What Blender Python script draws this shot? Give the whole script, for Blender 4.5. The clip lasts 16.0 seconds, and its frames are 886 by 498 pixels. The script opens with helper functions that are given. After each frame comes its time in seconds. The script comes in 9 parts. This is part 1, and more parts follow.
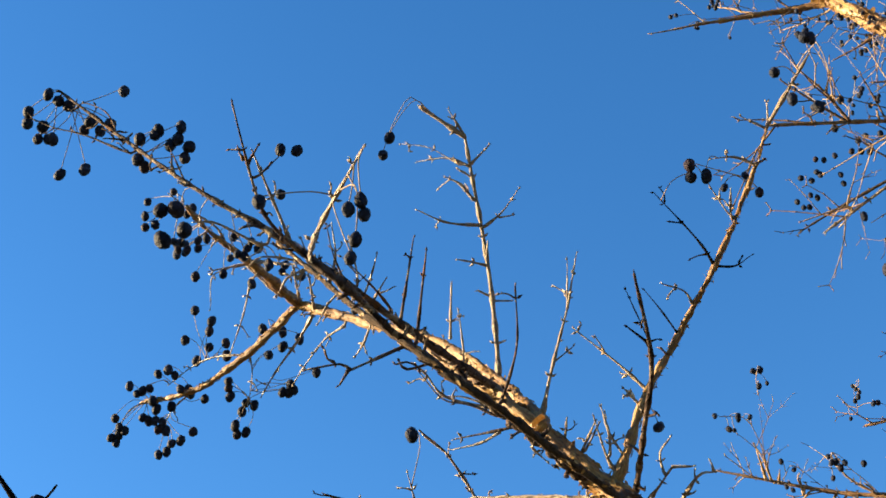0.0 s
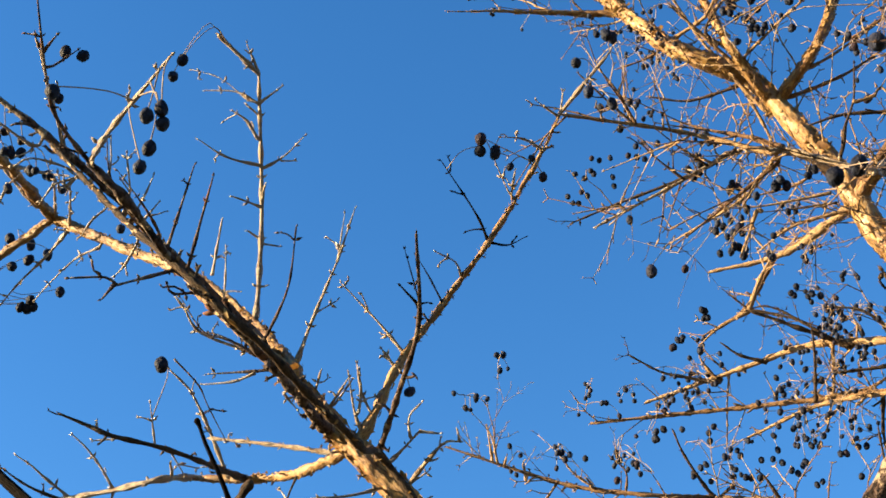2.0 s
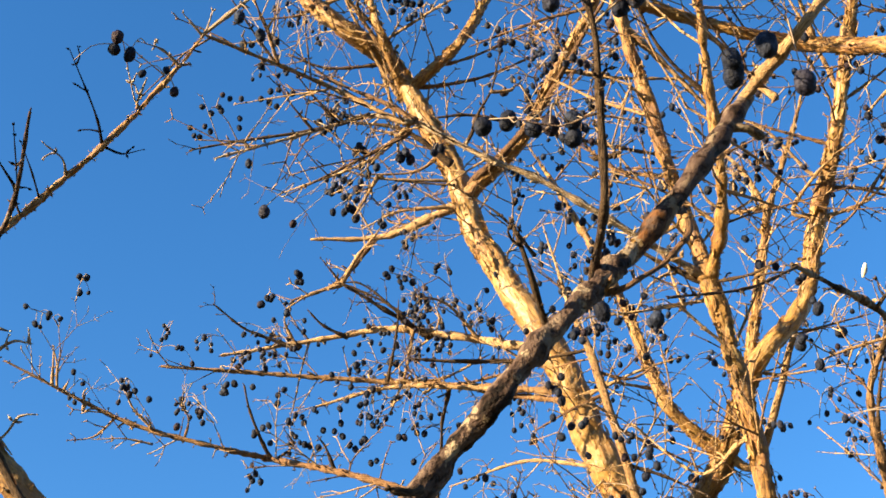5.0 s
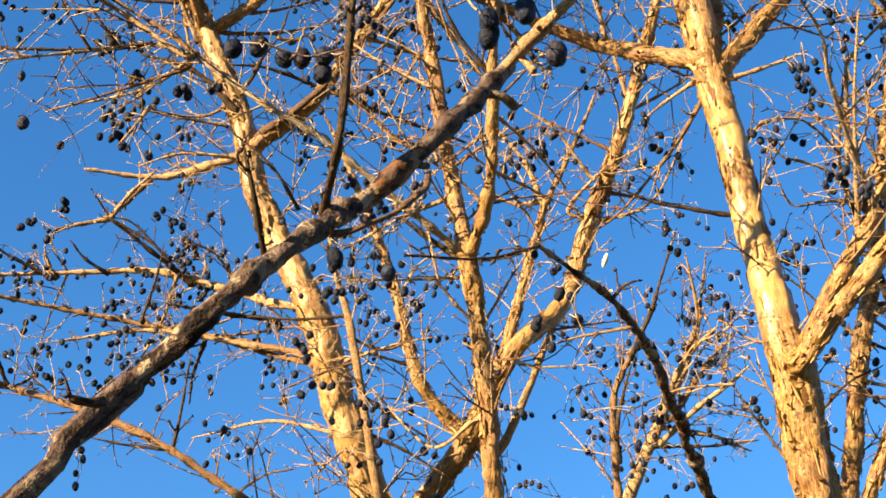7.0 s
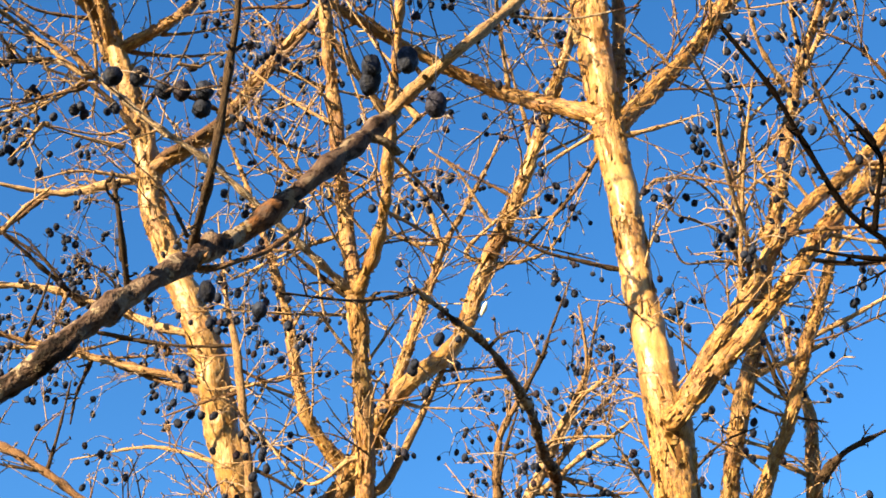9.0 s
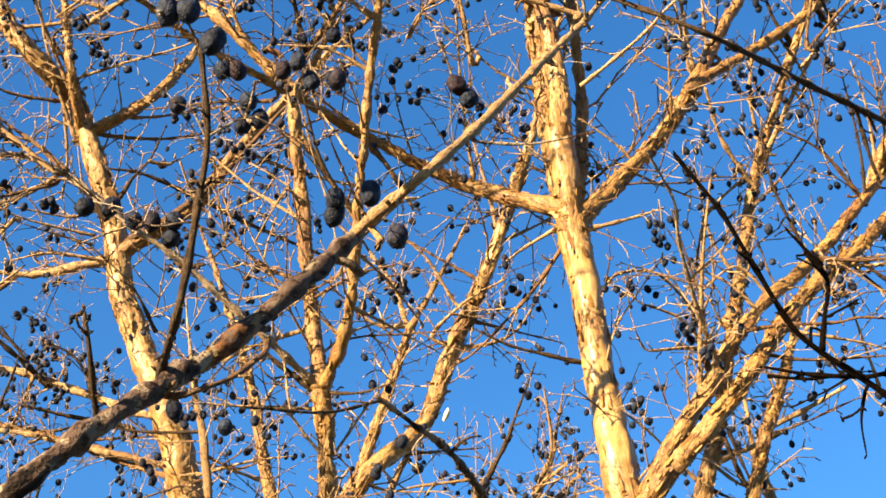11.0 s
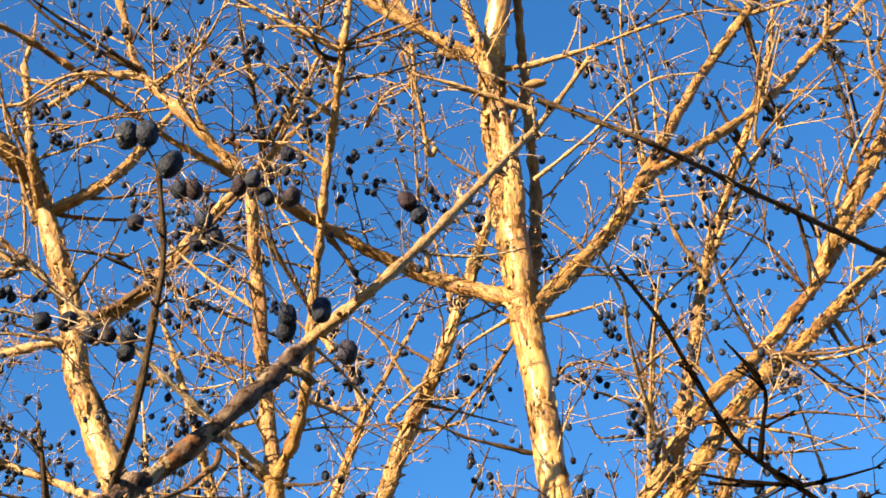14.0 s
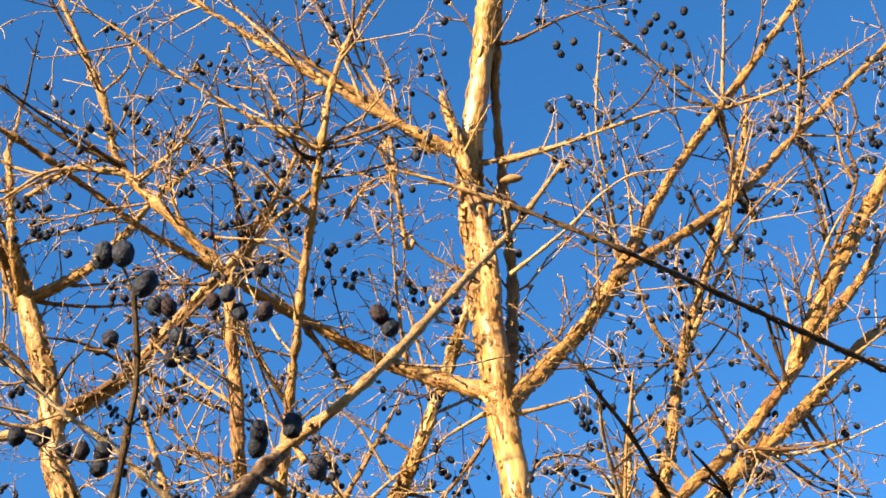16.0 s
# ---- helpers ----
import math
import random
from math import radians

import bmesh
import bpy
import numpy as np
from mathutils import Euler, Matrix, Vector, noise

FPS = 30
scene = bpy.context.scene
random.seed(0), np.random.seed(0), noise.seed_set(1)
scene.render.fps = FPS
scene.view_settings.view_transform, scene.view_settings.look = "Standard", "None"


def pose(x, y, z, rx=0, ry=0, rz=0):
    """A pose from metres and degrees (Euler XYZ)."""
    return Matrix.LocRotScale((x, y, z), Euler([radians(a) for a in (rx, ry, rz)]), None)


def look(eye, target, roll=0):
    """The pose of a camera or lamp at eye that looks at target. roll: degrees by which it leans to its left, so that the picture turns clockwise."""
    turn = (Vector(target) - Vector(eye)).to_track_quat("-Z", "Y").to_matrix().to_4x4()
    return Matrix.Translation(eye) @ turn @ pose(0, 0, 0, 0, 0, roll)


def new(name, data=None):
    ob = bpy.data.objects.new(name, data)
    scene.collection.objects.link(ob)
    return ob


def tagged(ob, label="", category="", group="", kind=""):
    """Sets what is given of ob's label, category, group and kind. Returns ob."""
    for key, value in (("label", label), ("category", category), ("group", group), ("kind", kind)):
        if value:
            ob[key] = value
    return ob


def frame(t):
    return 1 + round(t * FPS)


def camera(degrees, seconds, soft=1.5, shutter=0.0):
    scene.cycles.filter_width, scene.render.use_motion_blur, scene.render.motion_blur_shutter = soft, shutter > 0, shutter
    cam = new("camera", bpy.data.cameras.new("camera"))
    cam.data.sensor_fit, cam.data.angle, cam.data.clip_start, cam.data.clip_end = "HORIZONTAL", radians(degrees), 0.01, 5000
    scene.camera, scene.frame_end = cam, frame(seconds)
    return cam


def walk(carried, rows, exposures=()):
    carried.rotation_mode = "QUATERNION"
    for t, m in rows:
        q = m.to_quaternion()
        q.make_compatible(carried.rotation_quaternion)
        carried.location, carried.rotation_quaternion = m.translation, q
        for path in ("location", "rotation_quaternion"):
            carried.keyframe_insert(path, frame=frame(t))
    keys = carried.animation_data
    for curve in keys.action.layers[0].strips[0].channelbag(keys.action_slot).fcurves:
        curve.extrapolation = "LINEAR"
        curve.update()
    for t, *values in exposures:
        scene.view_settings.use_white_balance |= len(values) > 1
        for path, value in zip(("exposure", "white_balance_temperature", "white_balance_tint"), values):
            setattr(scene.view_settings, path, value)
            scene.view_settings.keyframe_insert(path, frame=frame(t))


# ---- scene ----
import itertools

cam = camera(35.35, 16.0, soft=1.68)
PATH = [
    (0.0, pose(0.0001, -0.0001, 1.6200, 130.556, 0.063, 0.042)),
    (0.5, pose(-0.0137, 0.0230, 1.6196, 130.218, -0.186, -1.523)),
    (1.0, pose(-0.0143, 0.0296, 1.6189, 129.895, -0.113, -5.835)),
    (1.5, pose(-0.0175, 0.0290, 1.6176, 129.509, 0.074, -10.257)),
    (2.0, pose(-0.0240, 0.0232, 1.6166, 129.308, -0.150, -13.800)),
    (2.5, pose(-0.0331, 0.0299, 1.6147, 129.063, -0.419, -17.438)),
    (3.0, pose(-0.0305, 0.0311, 1.6129, 128.949, -0.214, -20.058)),
    (3.5, pose(-0.0263, 0.0453, 1.6120, 128.690, 0.195, -23.565)),
    (3.7, pose(-0.0301, 0.0513, 1.6122, 128.583, 0.386, -25.253)),
    (5.8, pose(-0.0160, 0.0732, 1.6074, 127.824, 1.203, -39.119)),
    (6.0, pose(-0.0210, 0.0765, 1.6048, 127.672, 1.376, -40.445)),
    (6.5, pose(0.0006, 0.0814, 1.5996, 127.014, 1.311, -43.990)),
    (7.0, pose(0.0122, 0.0621, 1.6035, 127.090, -0.365, -45.837)),
    (7.5, pose(0.0333, 0.0428, 1.6017, 127.316, -1.321, -47.047)),
    (8.0, pose(0.0258, 0.0529, 1.6031, 127.879, -1.571, -48.883)),
    (8.5, pose(0.0153, 0.0539, 1.6038, 128.259, -1.154, -50.653)),
    (9.0, pose(0.0199, 0.0467, 1.6063, 128.574, -0.929, -51.036)),
    (9.5, pose(0.0122, 0.0433, 1.6068, 129.324, -0.736, -51.076)),
    (9.7, pose(0.0088, 0.0405, 1.6087, 129.823, -0.622, -51.137)),
    (11.8, pose(-0.0120, 0.0132, 1.6149, 131.883, -0.235, -52.816)),
    (12.0, pose(-0.0145, 0.0111, 1.6147, 132.184, -0.210, -52.961)),
    (12.5, pose(-0.0185, 0.0088, 1.6129, 132.940, -0.097, -53.213)),
    (13.0, pose(-0.0153, 0.0061, 1.6151, 133.305, 0.158, -53.457)),
    (13.5, pose(-0.0197, 0.0038, 1.6150, 133.748, 0.262, -53.653)),
    (14.0, pose(-0.0249, 0.0008, 1.6170, 134.046, 0.430, -53.744)),
    (14.5, pose(-0.0303, -0.0059, 1.6190, 134.649, 0.542, -53.934)),
    (15.0, pose(-0.0354, -0.0144, 1.6213, 135.487, 0.690, -54.054)),
    (15.5, pose(-0.0359, -0.0143, 1.6210, 136.184, 0.756, -54.160)),
    (16.0, pose(-0.0402, -0.0182, 1.6206, 137.138, 0.809, -54.340)),
]
walk(cam, PATH, [(0.0, 2.66), (3.5, 2.71), (6.0, 2.71), (10.0, 2.74), (12.0, 2.78), (16.0, 2.79)])

# ---- daylight: a low warm sun behind the left shoulder, clear deep blue sky ----
SUN_ELEVATION, SUN_HEADING = 14.0, 279.0      # degrees; heading clockwise from +y
world = bpy.data.worlds.new("clear_sky")
scene.world = world
world.use_nodes = True
wn, wl = world.node_tree.nodes, world.node_tree.links
sky = wn.new("ShaderNodeTexSky")
sky.sky_type, sky.sun_disc = "NISHITA", False
sky.sun_elevation, sky.sun_rotation = radians(SUN_ELEVATION), radians(SUN_HEADING)
sky.air_density, sky.dust_density, sky.ozone_density = 1.0, 0.1, 3.5
vivid = wn.new("ShaderNodeHueSaturation")
vivid.inputs["Hue"].default_value, vivid.inputs["Saturation"].default_value = 0.503, 1.20
wl.new(sky.outputs["Color"], vivid.inputs["Color"])
wl.new(vivid.outputs["Color"], wn["Background"].inputs["Color"])
wn["Background"].inputs["Strength"].default_value = 0.05

sun = new("sun", bpy.data.lights.new("sun", "SUN"))
sun.data.energy, sun.data.angle, sun.data.color = 5.0, radians(0.53), (1.0, 0.76, 0.43)
sun_a, sun_e = radians(SUN_HEADING), radians(SUN_ELEVATION)
sun.matrix_world = look((0, 0, 6), (-math.sin(sun_a) * math.cos(sun_e), -math.cos(sun_a) * math.cos(sun_e), 6 - math.sin(sun_e)))


# ---- materials ----
def material(name, rough=0.8, spec=0.3):
    m = bpy.data.materials.new(name)
    m.use_nodes = True
    n, l = m.node_tree.nodes, m.node_tree.links
    b = n["Principled BSDF"]
    b.inputs["Roughness"].default_value = rough
    b.inputs["Specular IOR Level"].default_value = spec
    return m, n, l, b


def ramp(n, l, source, stops):
    r = n.new("ShaderNodeValToRGB")
    r.color_ramp.elements[0].position, r.color_ramp.elements[0].color = stops[0][0], (*stops[0][1], 1)
    r.color_ramp.elements[1].position, r.color_ramp.elements[1].color = stops[-1][0], (*stops[-1][1], 1)
    for p, c in stops[1:-1]:
        r.color_ramp.elements.new(p).color = (*c, 1)
    l.new(source, r.inputs["Fac"])
    return r.outputs["Color"]


def noise_at(n, l, coords, scale, detail=4.0, rough=0.6, stretch=None):
    t = n.new("ShaderNodeTexNoise")
    t.inputs["Scale"].default_value, t.inputs["Detail"].default_value, t.inputs["Roughness"].default_value = scale, detail, rough
    if stretch:
        m = n.new("ShaderNodeMapping")
        m.inputs["Scale"].default_value = stretch
        l.new(coords, m.inputs["Vector"])
        coords = m.outputs["Vector"]
    l.new(coords, t.inputs["Vector"])
    return t.outputs["Fac"]


def bump(n, l, b, height, strength, distance):
    k = n.new("ShaderNodeBump")
    k.inputs["Strength"].default_value, k.inputs["Distance"].default_value = strength, distance
    l.new(height, k.inputs["Height"])
    l.new(k.outputs["Normal"], b.inputs["Normal"])


def per_piece(n, l, colour, stops):
    """The colour, varied from piece to piece of a mesh and from object to object."""
    add = n.new("ShaderNodeMath")
    add.operation = "ADD"
    l.new(n.new("ShaderNodeNewGeometry").outputs["Random Per Island"], add.inputs[0])
    l.new(n.new("ShaderNodeObjectInfo").outputs["Random"], add.inputs[1])
    part_of = n.new("ShaderNodeMath")
    part_of.operation = "FRACT"
    l.new(add.outputs[0], part_of.inputs[0])
    mul = n.new("ShaderNodeMix")
    mul.data_type, mul.blend_type, mul.inputs["Factor"].default_value = "RGBA", "MULTIPLY", 1.0
    l.new(colour, mul.inputs["A"]), l.new(ramp(n, l, part_of.outputs[0], stops), mul.inputs["B"])
    return mul.outputs["Result"]


def bark_material(name, pale, mid, brown, dark, across, along, relief, spec=0.25, rough=0.75, push=0.9, grain=0.8, vary=False):
    """Bark of thin branches: pale skin, ochre and brown places, dark cracks. u runs round the stem and v along it, in metres; across, along: features per metre."""
    m, n, l, b = material(name, rough, spec)
    uv = n.new("ShaderNodeUVMap").outputs["UV"]
    ob = n.new("ShaderNodeTexCoord").outputs["Object"]
    sheets = noise_at(n, l, uv, 1.0, 6, 0.68, (across, along, 1))
    fibres = noise_at(n, l, uv, 1.0, 4, 0.7, (across * 5.0, along * 1.6, 1))
    patches = noise_at(n, l, ob, along * 0.9, 4, 0.6)
    c1 = ramp(n, l, sheets, [(0.37, dark), (0.41, brown), (0.425, mid), (0.485, pale), (0.53, pale), (0.545, brown), (0.56, mid), (0.64, pale)])
    c2 = ramp(n, l, patches, [(0.34, brown), (0.46, mid), (0.58, pale), (0.66, pale)])
    mix = n.new("ShaderNodeMix")
    mix.data_type, mix.inputs["Factor"].default_value = "RGBA", 0.32
    l.new(c1, mix.inputs["A"]), l.new(c2, mix.inputs["B"])
    streak = n.new("ShaderNodeMix")
    streak.data_type, streak.blend_type, streak.inputs["Factor"].default_value = "RGBA", "MULTIPLY", grain
    l.new(mix.outputs["Result"], streak.inputs["A"])
    l.new(ramp(n, l, fibres, [(0.38, (0.32, 0.24, 0.17)), (0.52, (1, 1, 1))]), streak.inputs["B"])
    colour = streak.outputs["Result"]
    if vary:
        colour = per_piece(n, l, colour, [(0.0, (0.30, 0.22, 0.18)), (0.22, (0.50, 0.38, 0.30)), (0.42, (0.85, 0.76, 0.64)), (0.75, (1.05, 0.98, 0.88)), (1.0, (1.25, 1.2, 1.15))])
    l.new(colour, b.inputs["Base Color"])
    add = n.new("ShaderNodeMath")
    add.operation = "ADD"
    l.new(sheets, add.inputs[0]), l.new(fibres, add.inputs[1])
    bump(n, l, b, add.outputs[0], push, relief)
    return m


def peeling_material():
    """Smooth, slightly shiny golden inner bark, crossed by the torn brown edges of thin papery sheets that run along the stem."""
    m, n, l, b = material("peeling_bark", 0.5, 0.5)
    uv = n.new("ShaderNodeUVMap").outputs["UV"]
    ob = n.new("ShaderNodeTexCoord").outputs["Object"]
    sheets = noise_at(n, l, uv, 1.0, 7, 0.62, (85, 24, 1))
    scraps = noise_at(n, l, uv, 1.0, 6, 0.66, (230, 75, 1))
    fibres = noise_at(n, l, uv, 1.0, 4, 0.7, (900, 60, 1))
    patches = noise_at(n, l, ob, 16, 4, 0.6)
    inner, outer, rust, edge, crack = (0.27, 0.166, 0.048), (0.245, 0.138, 0.032), (0.155, 0.074, 0.016), (0.060, 0.027, 0.008), (0.016, 0.008, 0.003)
    loose = n.new("ShaderNodeAttribute")
    loose.attribute_name = "loose"
    loose = loose.outputs["Fac"]
    c1 = ramp(n, l, sheets, [(0.34, edge), (0.38, rust), (0.41, outer), (0.425, crack), (0.440, rust), (0.455, outer), (0.487, inner), (0.494, edge), (0.508, rust), (0.52, outer), (0.555, inner), (0.562, crack), (0.578, rust), (0.61, outer), (0.68, inner)])
    c2 = ramp(n, l, scraps, [(0.30, (0.12, 0.07, 0.04)), (0.39, (0.50, 0.36, 0.23)), (0.43, (1, 1, 1)), (0.55, (1, 1, 1)), (0.565, (0.48, 0.34, 0.22)), (0.585, (0.7, 0.56, 0.43)), (0.62, (1.0, 0.92, 0.8))])
    c3 = ramp(n, l, patches, [(0.36, (0.72, 0.56, 0.40)), (0.50, (1, 0.95, 0.86)), (0.62, (1.08, 1.08, 1.1))])
    c4 = ramp(n, l, fibres, [(0.35, (0.72, 0.63, 0.52)), (0.52, (1, 1, 1))])
    bare = n.new("ShaderNodeMix")
    bare.data_type, bare.inputs["A"].default_value = "RGBA", (0.305, 0.207, 0.079, 1)
    l.new(ramp(n, l, loose, [(0.0, (0.45, 0.45, 0.45)), (0.6, (1, 1, 1))]), bare.inputs["Factor"]), l.new(c1, bare.inputs["B"])
    colour = bare.outputs["Result"]
    for extra in (c2, c3, c4):
        mul = n.new("ShaderNodeMix")
        mul.data_type, mul.blend_type, mul.inputs["Factor"].default_value = "RGBA", "MULTIPLY", 1.0
        if extra is c2:
            l.new(ramp(n, l, loose, [(0.0, (0.4, 0.4, 0.4)), (0.6, (1, 1, 1))]), mul.inputs["Factor"])
        l.new(colour, mul.inputs["A"]), l.new(extra, mul.inputs["B"])
        colour = mul.outputs["Result"]
    l.new(colour, b.inputs["Base Color"])
    l.new(ramp(n, l, loose, [(0.05, (0.36, 0.36, 0.36)), (0.7, (0.62, 0.62, 0.62))]), b.inputs["Roughness"])
    ledges = ramp(n, l, sheets, [(0.42, (0.0, 0.0, 0.0)), (0.435, (0.3, 0.3, 0.3)), (0.498, (0.34, 0.34, 0.34)), (0.512, (0.62, 0.62, 0.62)), (0.57, (0.66, 0.66, 0.66)), (0.585, (1, 1, 1))])
    add = n.new("ShaderNodeMath")
    add.operation = "MULTIPLY_ADD"
    add.inputs[1].default_value = 0.6
    l.new(scraps, add.inputs[0]), l.new(ledges, add.inputs[2])
    rise = n.new("ShaderNodeMath")
    rise.operation = "MULTIPLY"
    l.new(add.outputs[0], rise.inputs[0]), l.new(ramp(n, l, loose, [(0.0, (0.2, 0.2, 0.2)), (0.6, (1, 1, 1))]), rise.inputs[1])
    bump(n, l, b, rise.outputs[0], 0.9, 0.0018)
    return m


def weathered_material(name, light, relief, scab=1.0):
    """Old bark: grey-brown crust broken into plates with black cracks, pale lichen-grey scabs, and a few rust-coloured places where it has come off."""
    m, n, l, b = material(name, 0.8, 0.1)
    uv = n.new("ShaderNodeUVMap").outputs["UV"]
    ob = n.new("ShaderNodeTexCoord").outputs["Object"]
    crust = noise_at(n, l, uv, 1.0, 5, 0.6, (75, 52, 1))
    scabs = noise_at(n, l, ob, 85, 5, 0.62)
    knots = noise_at(n, l, ob, 30, 3, 0.5)
    pits = noise_at(n, l, ob, 210, 4, 0.65)
    bare = noise_at(n, l, ob, 21, 4, 0.6)
    fibres = noise_at(n, l, uv, 1.0, 5, 0.7, (420, 60, 1))
    tones = [(0.36, (0.0045, 0.0028, 0.0024)), (0.42, (0.022, 0.0128, 0.0100)), (0.46, (0.052, 0.0330, 0.0268)), (0.53, (0.066, 0.0435, 0.0355)), (0.57, (0.088, 0.062, 0.049)), (0.62, (0.135, 0.100, 0.076))]
    c1 = ramp(n, l, crust, [(at, tuple(k * light for k in c)) for at, c in tones])
    c2 = ramp(n, l, fibres, [(0.35, (0.030, 0.011, 0.005)), (0.6, (0.12, 0.054, 0.020))])
    mask = ramp(n, l, bare, [(0.60, (0, 0, 0)), (0.63, (1, 1, 1))])
    mix = n.new("ShaderNodeMix")
    mix.data_type = "RGBA"
    l.new(mask, mix.inputs["Factor"]), l.new(c1, mix.inputs["A"]), l.new(c2, mix.inputs["B"])
    heap = n.new("ShaderNodeMath")
    heap.operation = "MULTIPLY_ADD"
    heap.inputs[1].default_value = 0.7
    l.new(knots, heap.inputs[0]), l.new(scabs, heap.inputs[2])
    pale = n.new("ShaderNodeMix")
    pale.data_type, pale.inputs["B"].default_value = "RGBA", (0.230 * scab, 0.180 * scab, 0.128 * scab, 1)
    l.new(ramp(n, l, heap.outputs[0], [(0.915, (0, 0, 0)), (0.945, (0.9, 0.9, 0.9))]), pale.inputs["Factor"])
    l.new(mix.outputs["Result"], pale.inputs["A"])
    worn = n.new("ShaderNodeMix")
    worn.data_type, worn.blend_type, worn.inputs["Factor"].default_value = "RGBA", "MULTIPLY", 0.85
    l.new(pale.outputs["Result"], worn.inputs["A"])
    l.new(ramp(n, l, pits, [(0.38, (0.22, 0.17, 0.15)), (0.46, (1, 1, 1))]), worn.inputs["B"])
    l.new(worn.outputs["Result"], b.inputs["Base Color"])
    add = n.new("ShaderNodeMath")
    add.operation = "ADD"
    l.new(scabs, add.inputs[0]), l.new(pits, add.inputs[1])
    bump(n, l, b, add.outputs[0], 1.0, relief)
    return m


BARK = peeling_material()
TWIG = bark_material("twig_bark", (0.36, 0.256, 0.145), (0.215, 0.138, 0.070), (0.075, 0.042, 0.020), (0.012, 0.008, 0.005), 190, 130, 0.002, vary=True)
NEAR = weathered_material("weathered_bark", 0.92, 0.004, 0.85)
# shade put into the colour: bark of unlit twigs, painted nearly black
BLACK = bark_material("painted_shade_bark", (0.0075, 0.0048, 0.0032), (0.0042, 0.0028, 0.0019), (0.0028, 0.0019, 0.0014), (0.0018, 0.0013, 0.001), 190, 120, 0.002, 0.02)
OLD = bark_material("old_twig_bark", (0.36, 0.262, 0.155), (0.175, 0.118, 0.065), (0.046, 0.029, 0.016), (0.011, 0.0075, 0.0045), 170, 80, 0.003, 0.5, 0.45)
# brown bark; on the nearest twigs and stemL_front its darkness also stands for shade
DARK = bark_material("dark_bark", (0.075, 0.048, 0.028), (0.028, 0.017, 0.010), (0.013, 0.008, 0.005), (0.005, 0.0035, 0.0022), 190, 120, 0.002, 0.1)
SMOOTH = weathered_material("smooth_old_bark", 0.85, 0.0012, 0.5)
BARKS = {"black": BLACK, "old": OLD, "bark": BARK, "twig": TWIG, "near": NEAR, "dark": DARK, "smooth": SMOOTH}


def flake_material():
    """Paper-thin bark that lets a little light through."""
    m, n, l, b = material("bark_flake", 0.6, 0.35)
    ob = n.new("ShaderNodeTexCoord").outputs["Object"]
    g = n.new("ShaderNodeNewGeometry")
    c = ramp(n, l, g.outputs["Random Per Island"], [(0.0, (0.080, 0.035, 0.009)), (0.25, (0.155, 0.076, 0.018)), (0.55, (0.225, 0.126, 0.033)), (0.8, (0.28, 0.172, 0.054)), (1.0, (0.33, 0.23, 0.10))])
    grain = ramp(n, l, noise_at(n, l, ob, 420, 4), [(0.36, (0.55, 0.44, 0.34)), (0.5, (1, 1, 1))])
    mul = n.new("ShaderNodeMix")
    mul.data_type, mul.blend_type, mul.inputs["Factor"].default_value = "RGBA", "MULTIPLY", 1.0
    l.new(c, mul.inputs["A"]), l.new(grain, mul.inputs["B"])
    l.new(mul.outputs["Result"], b.inputs["Base Color"])
    thin = n.new("ShaderNodeBsdfTranslucent")
    l.new(mul.outputs["Result"], thin.inputs["Color"])
    both = n.new("ShaderNodeMixShader")
    both.inputs["Fac"].default_value = 0.25
    l.new(b.outputs["BSDF"], both.inputs[1]), l.new(thin.outputs["BSDF"], both.inputs[2])
    l.new(both.outputs["Shader"], n["Material Output"].inputs["Surface"])
    return m


def berry_material():
    """Withered blue-black berries under a dusty bloom, a few of them purple-brown."""
    m, n, l, b = material("dried_berry", 0.6, 0.09)
    ob = n.new("ShaderNodeNewGeometry").outputs["Position"]
    skin = ramp(n, l, noise_at(n, l, ob, 260, 3), [(0.34, (0.0042, 0.0050, 0.0090)), (0.52, (0.0092, 0.0112, 0.0190)), (0.70, (0.021, 0.026, 0.041))])
    colour = per_piece(n, l, skin, [(0.0, (0.5, 0.55, 0.75)), (0.45, (0.8, 0.85, 1.0)), (0.70, (1.2, 1.3, 1.5)), (0.82, (1.7, 1.85, 2.1)), (0.90, (1.3, 0.85, 0.85)), (1.0, (1.6, 0.8, 0.7))])
    l.new(colour, b.inputs["Base Color"])
    bump(n, l, b, noise_at(n, l, ob, 380, 4), 0.9, 0.0018)
    return m


FLAKE, BERRY = flake_material(), berry_material()


def simple(name, stops, scale, rough=0.8, relief=0.002):
    m, n, l, b = material(name, rough)
    ob = n.new("ShaderNodeTexCoord").outputs["Object"]
    f = noise_at(n, l, ob, scale, 6)
    l.new(ramp(n, l, f, stops), b.inputs["Base Color"])
    bump(n, l, b, f, 0.6, relief)
    return m


STALK = simple("berry_stalk", [(0.3, (0.10, 0.068, 0.047)), (0.6, (0.22, 0.166, 0.124)), (0.8, (0.31, 0.254, 0.20))], 150)
LEAF = simple("dry_leaf", [(0.3, (0.075, 0.022, 0.009)), (0.7, (0.15, 0.056, 0.020))], 90)
PALE = simple("pale_husk", [(0.3, (0.36, 0.30, 0.22)), (0.7, (0.5, 0.44, 0.34))], 90)
TAN = simple("tan_bark_scrap", [(0.3, (0.12, 0.066, 0.028)), (0.7, (0.20, 0.125, 0.06))], 90)
GROUND = simple("winter_grass", [(0.3, (0.025, 0.028, 0.012)), (0.5, (0.05, 0.048, 0.02)), (0.7, (0.085, 0.07, 0.034))], 9, 0.95, 0.03)


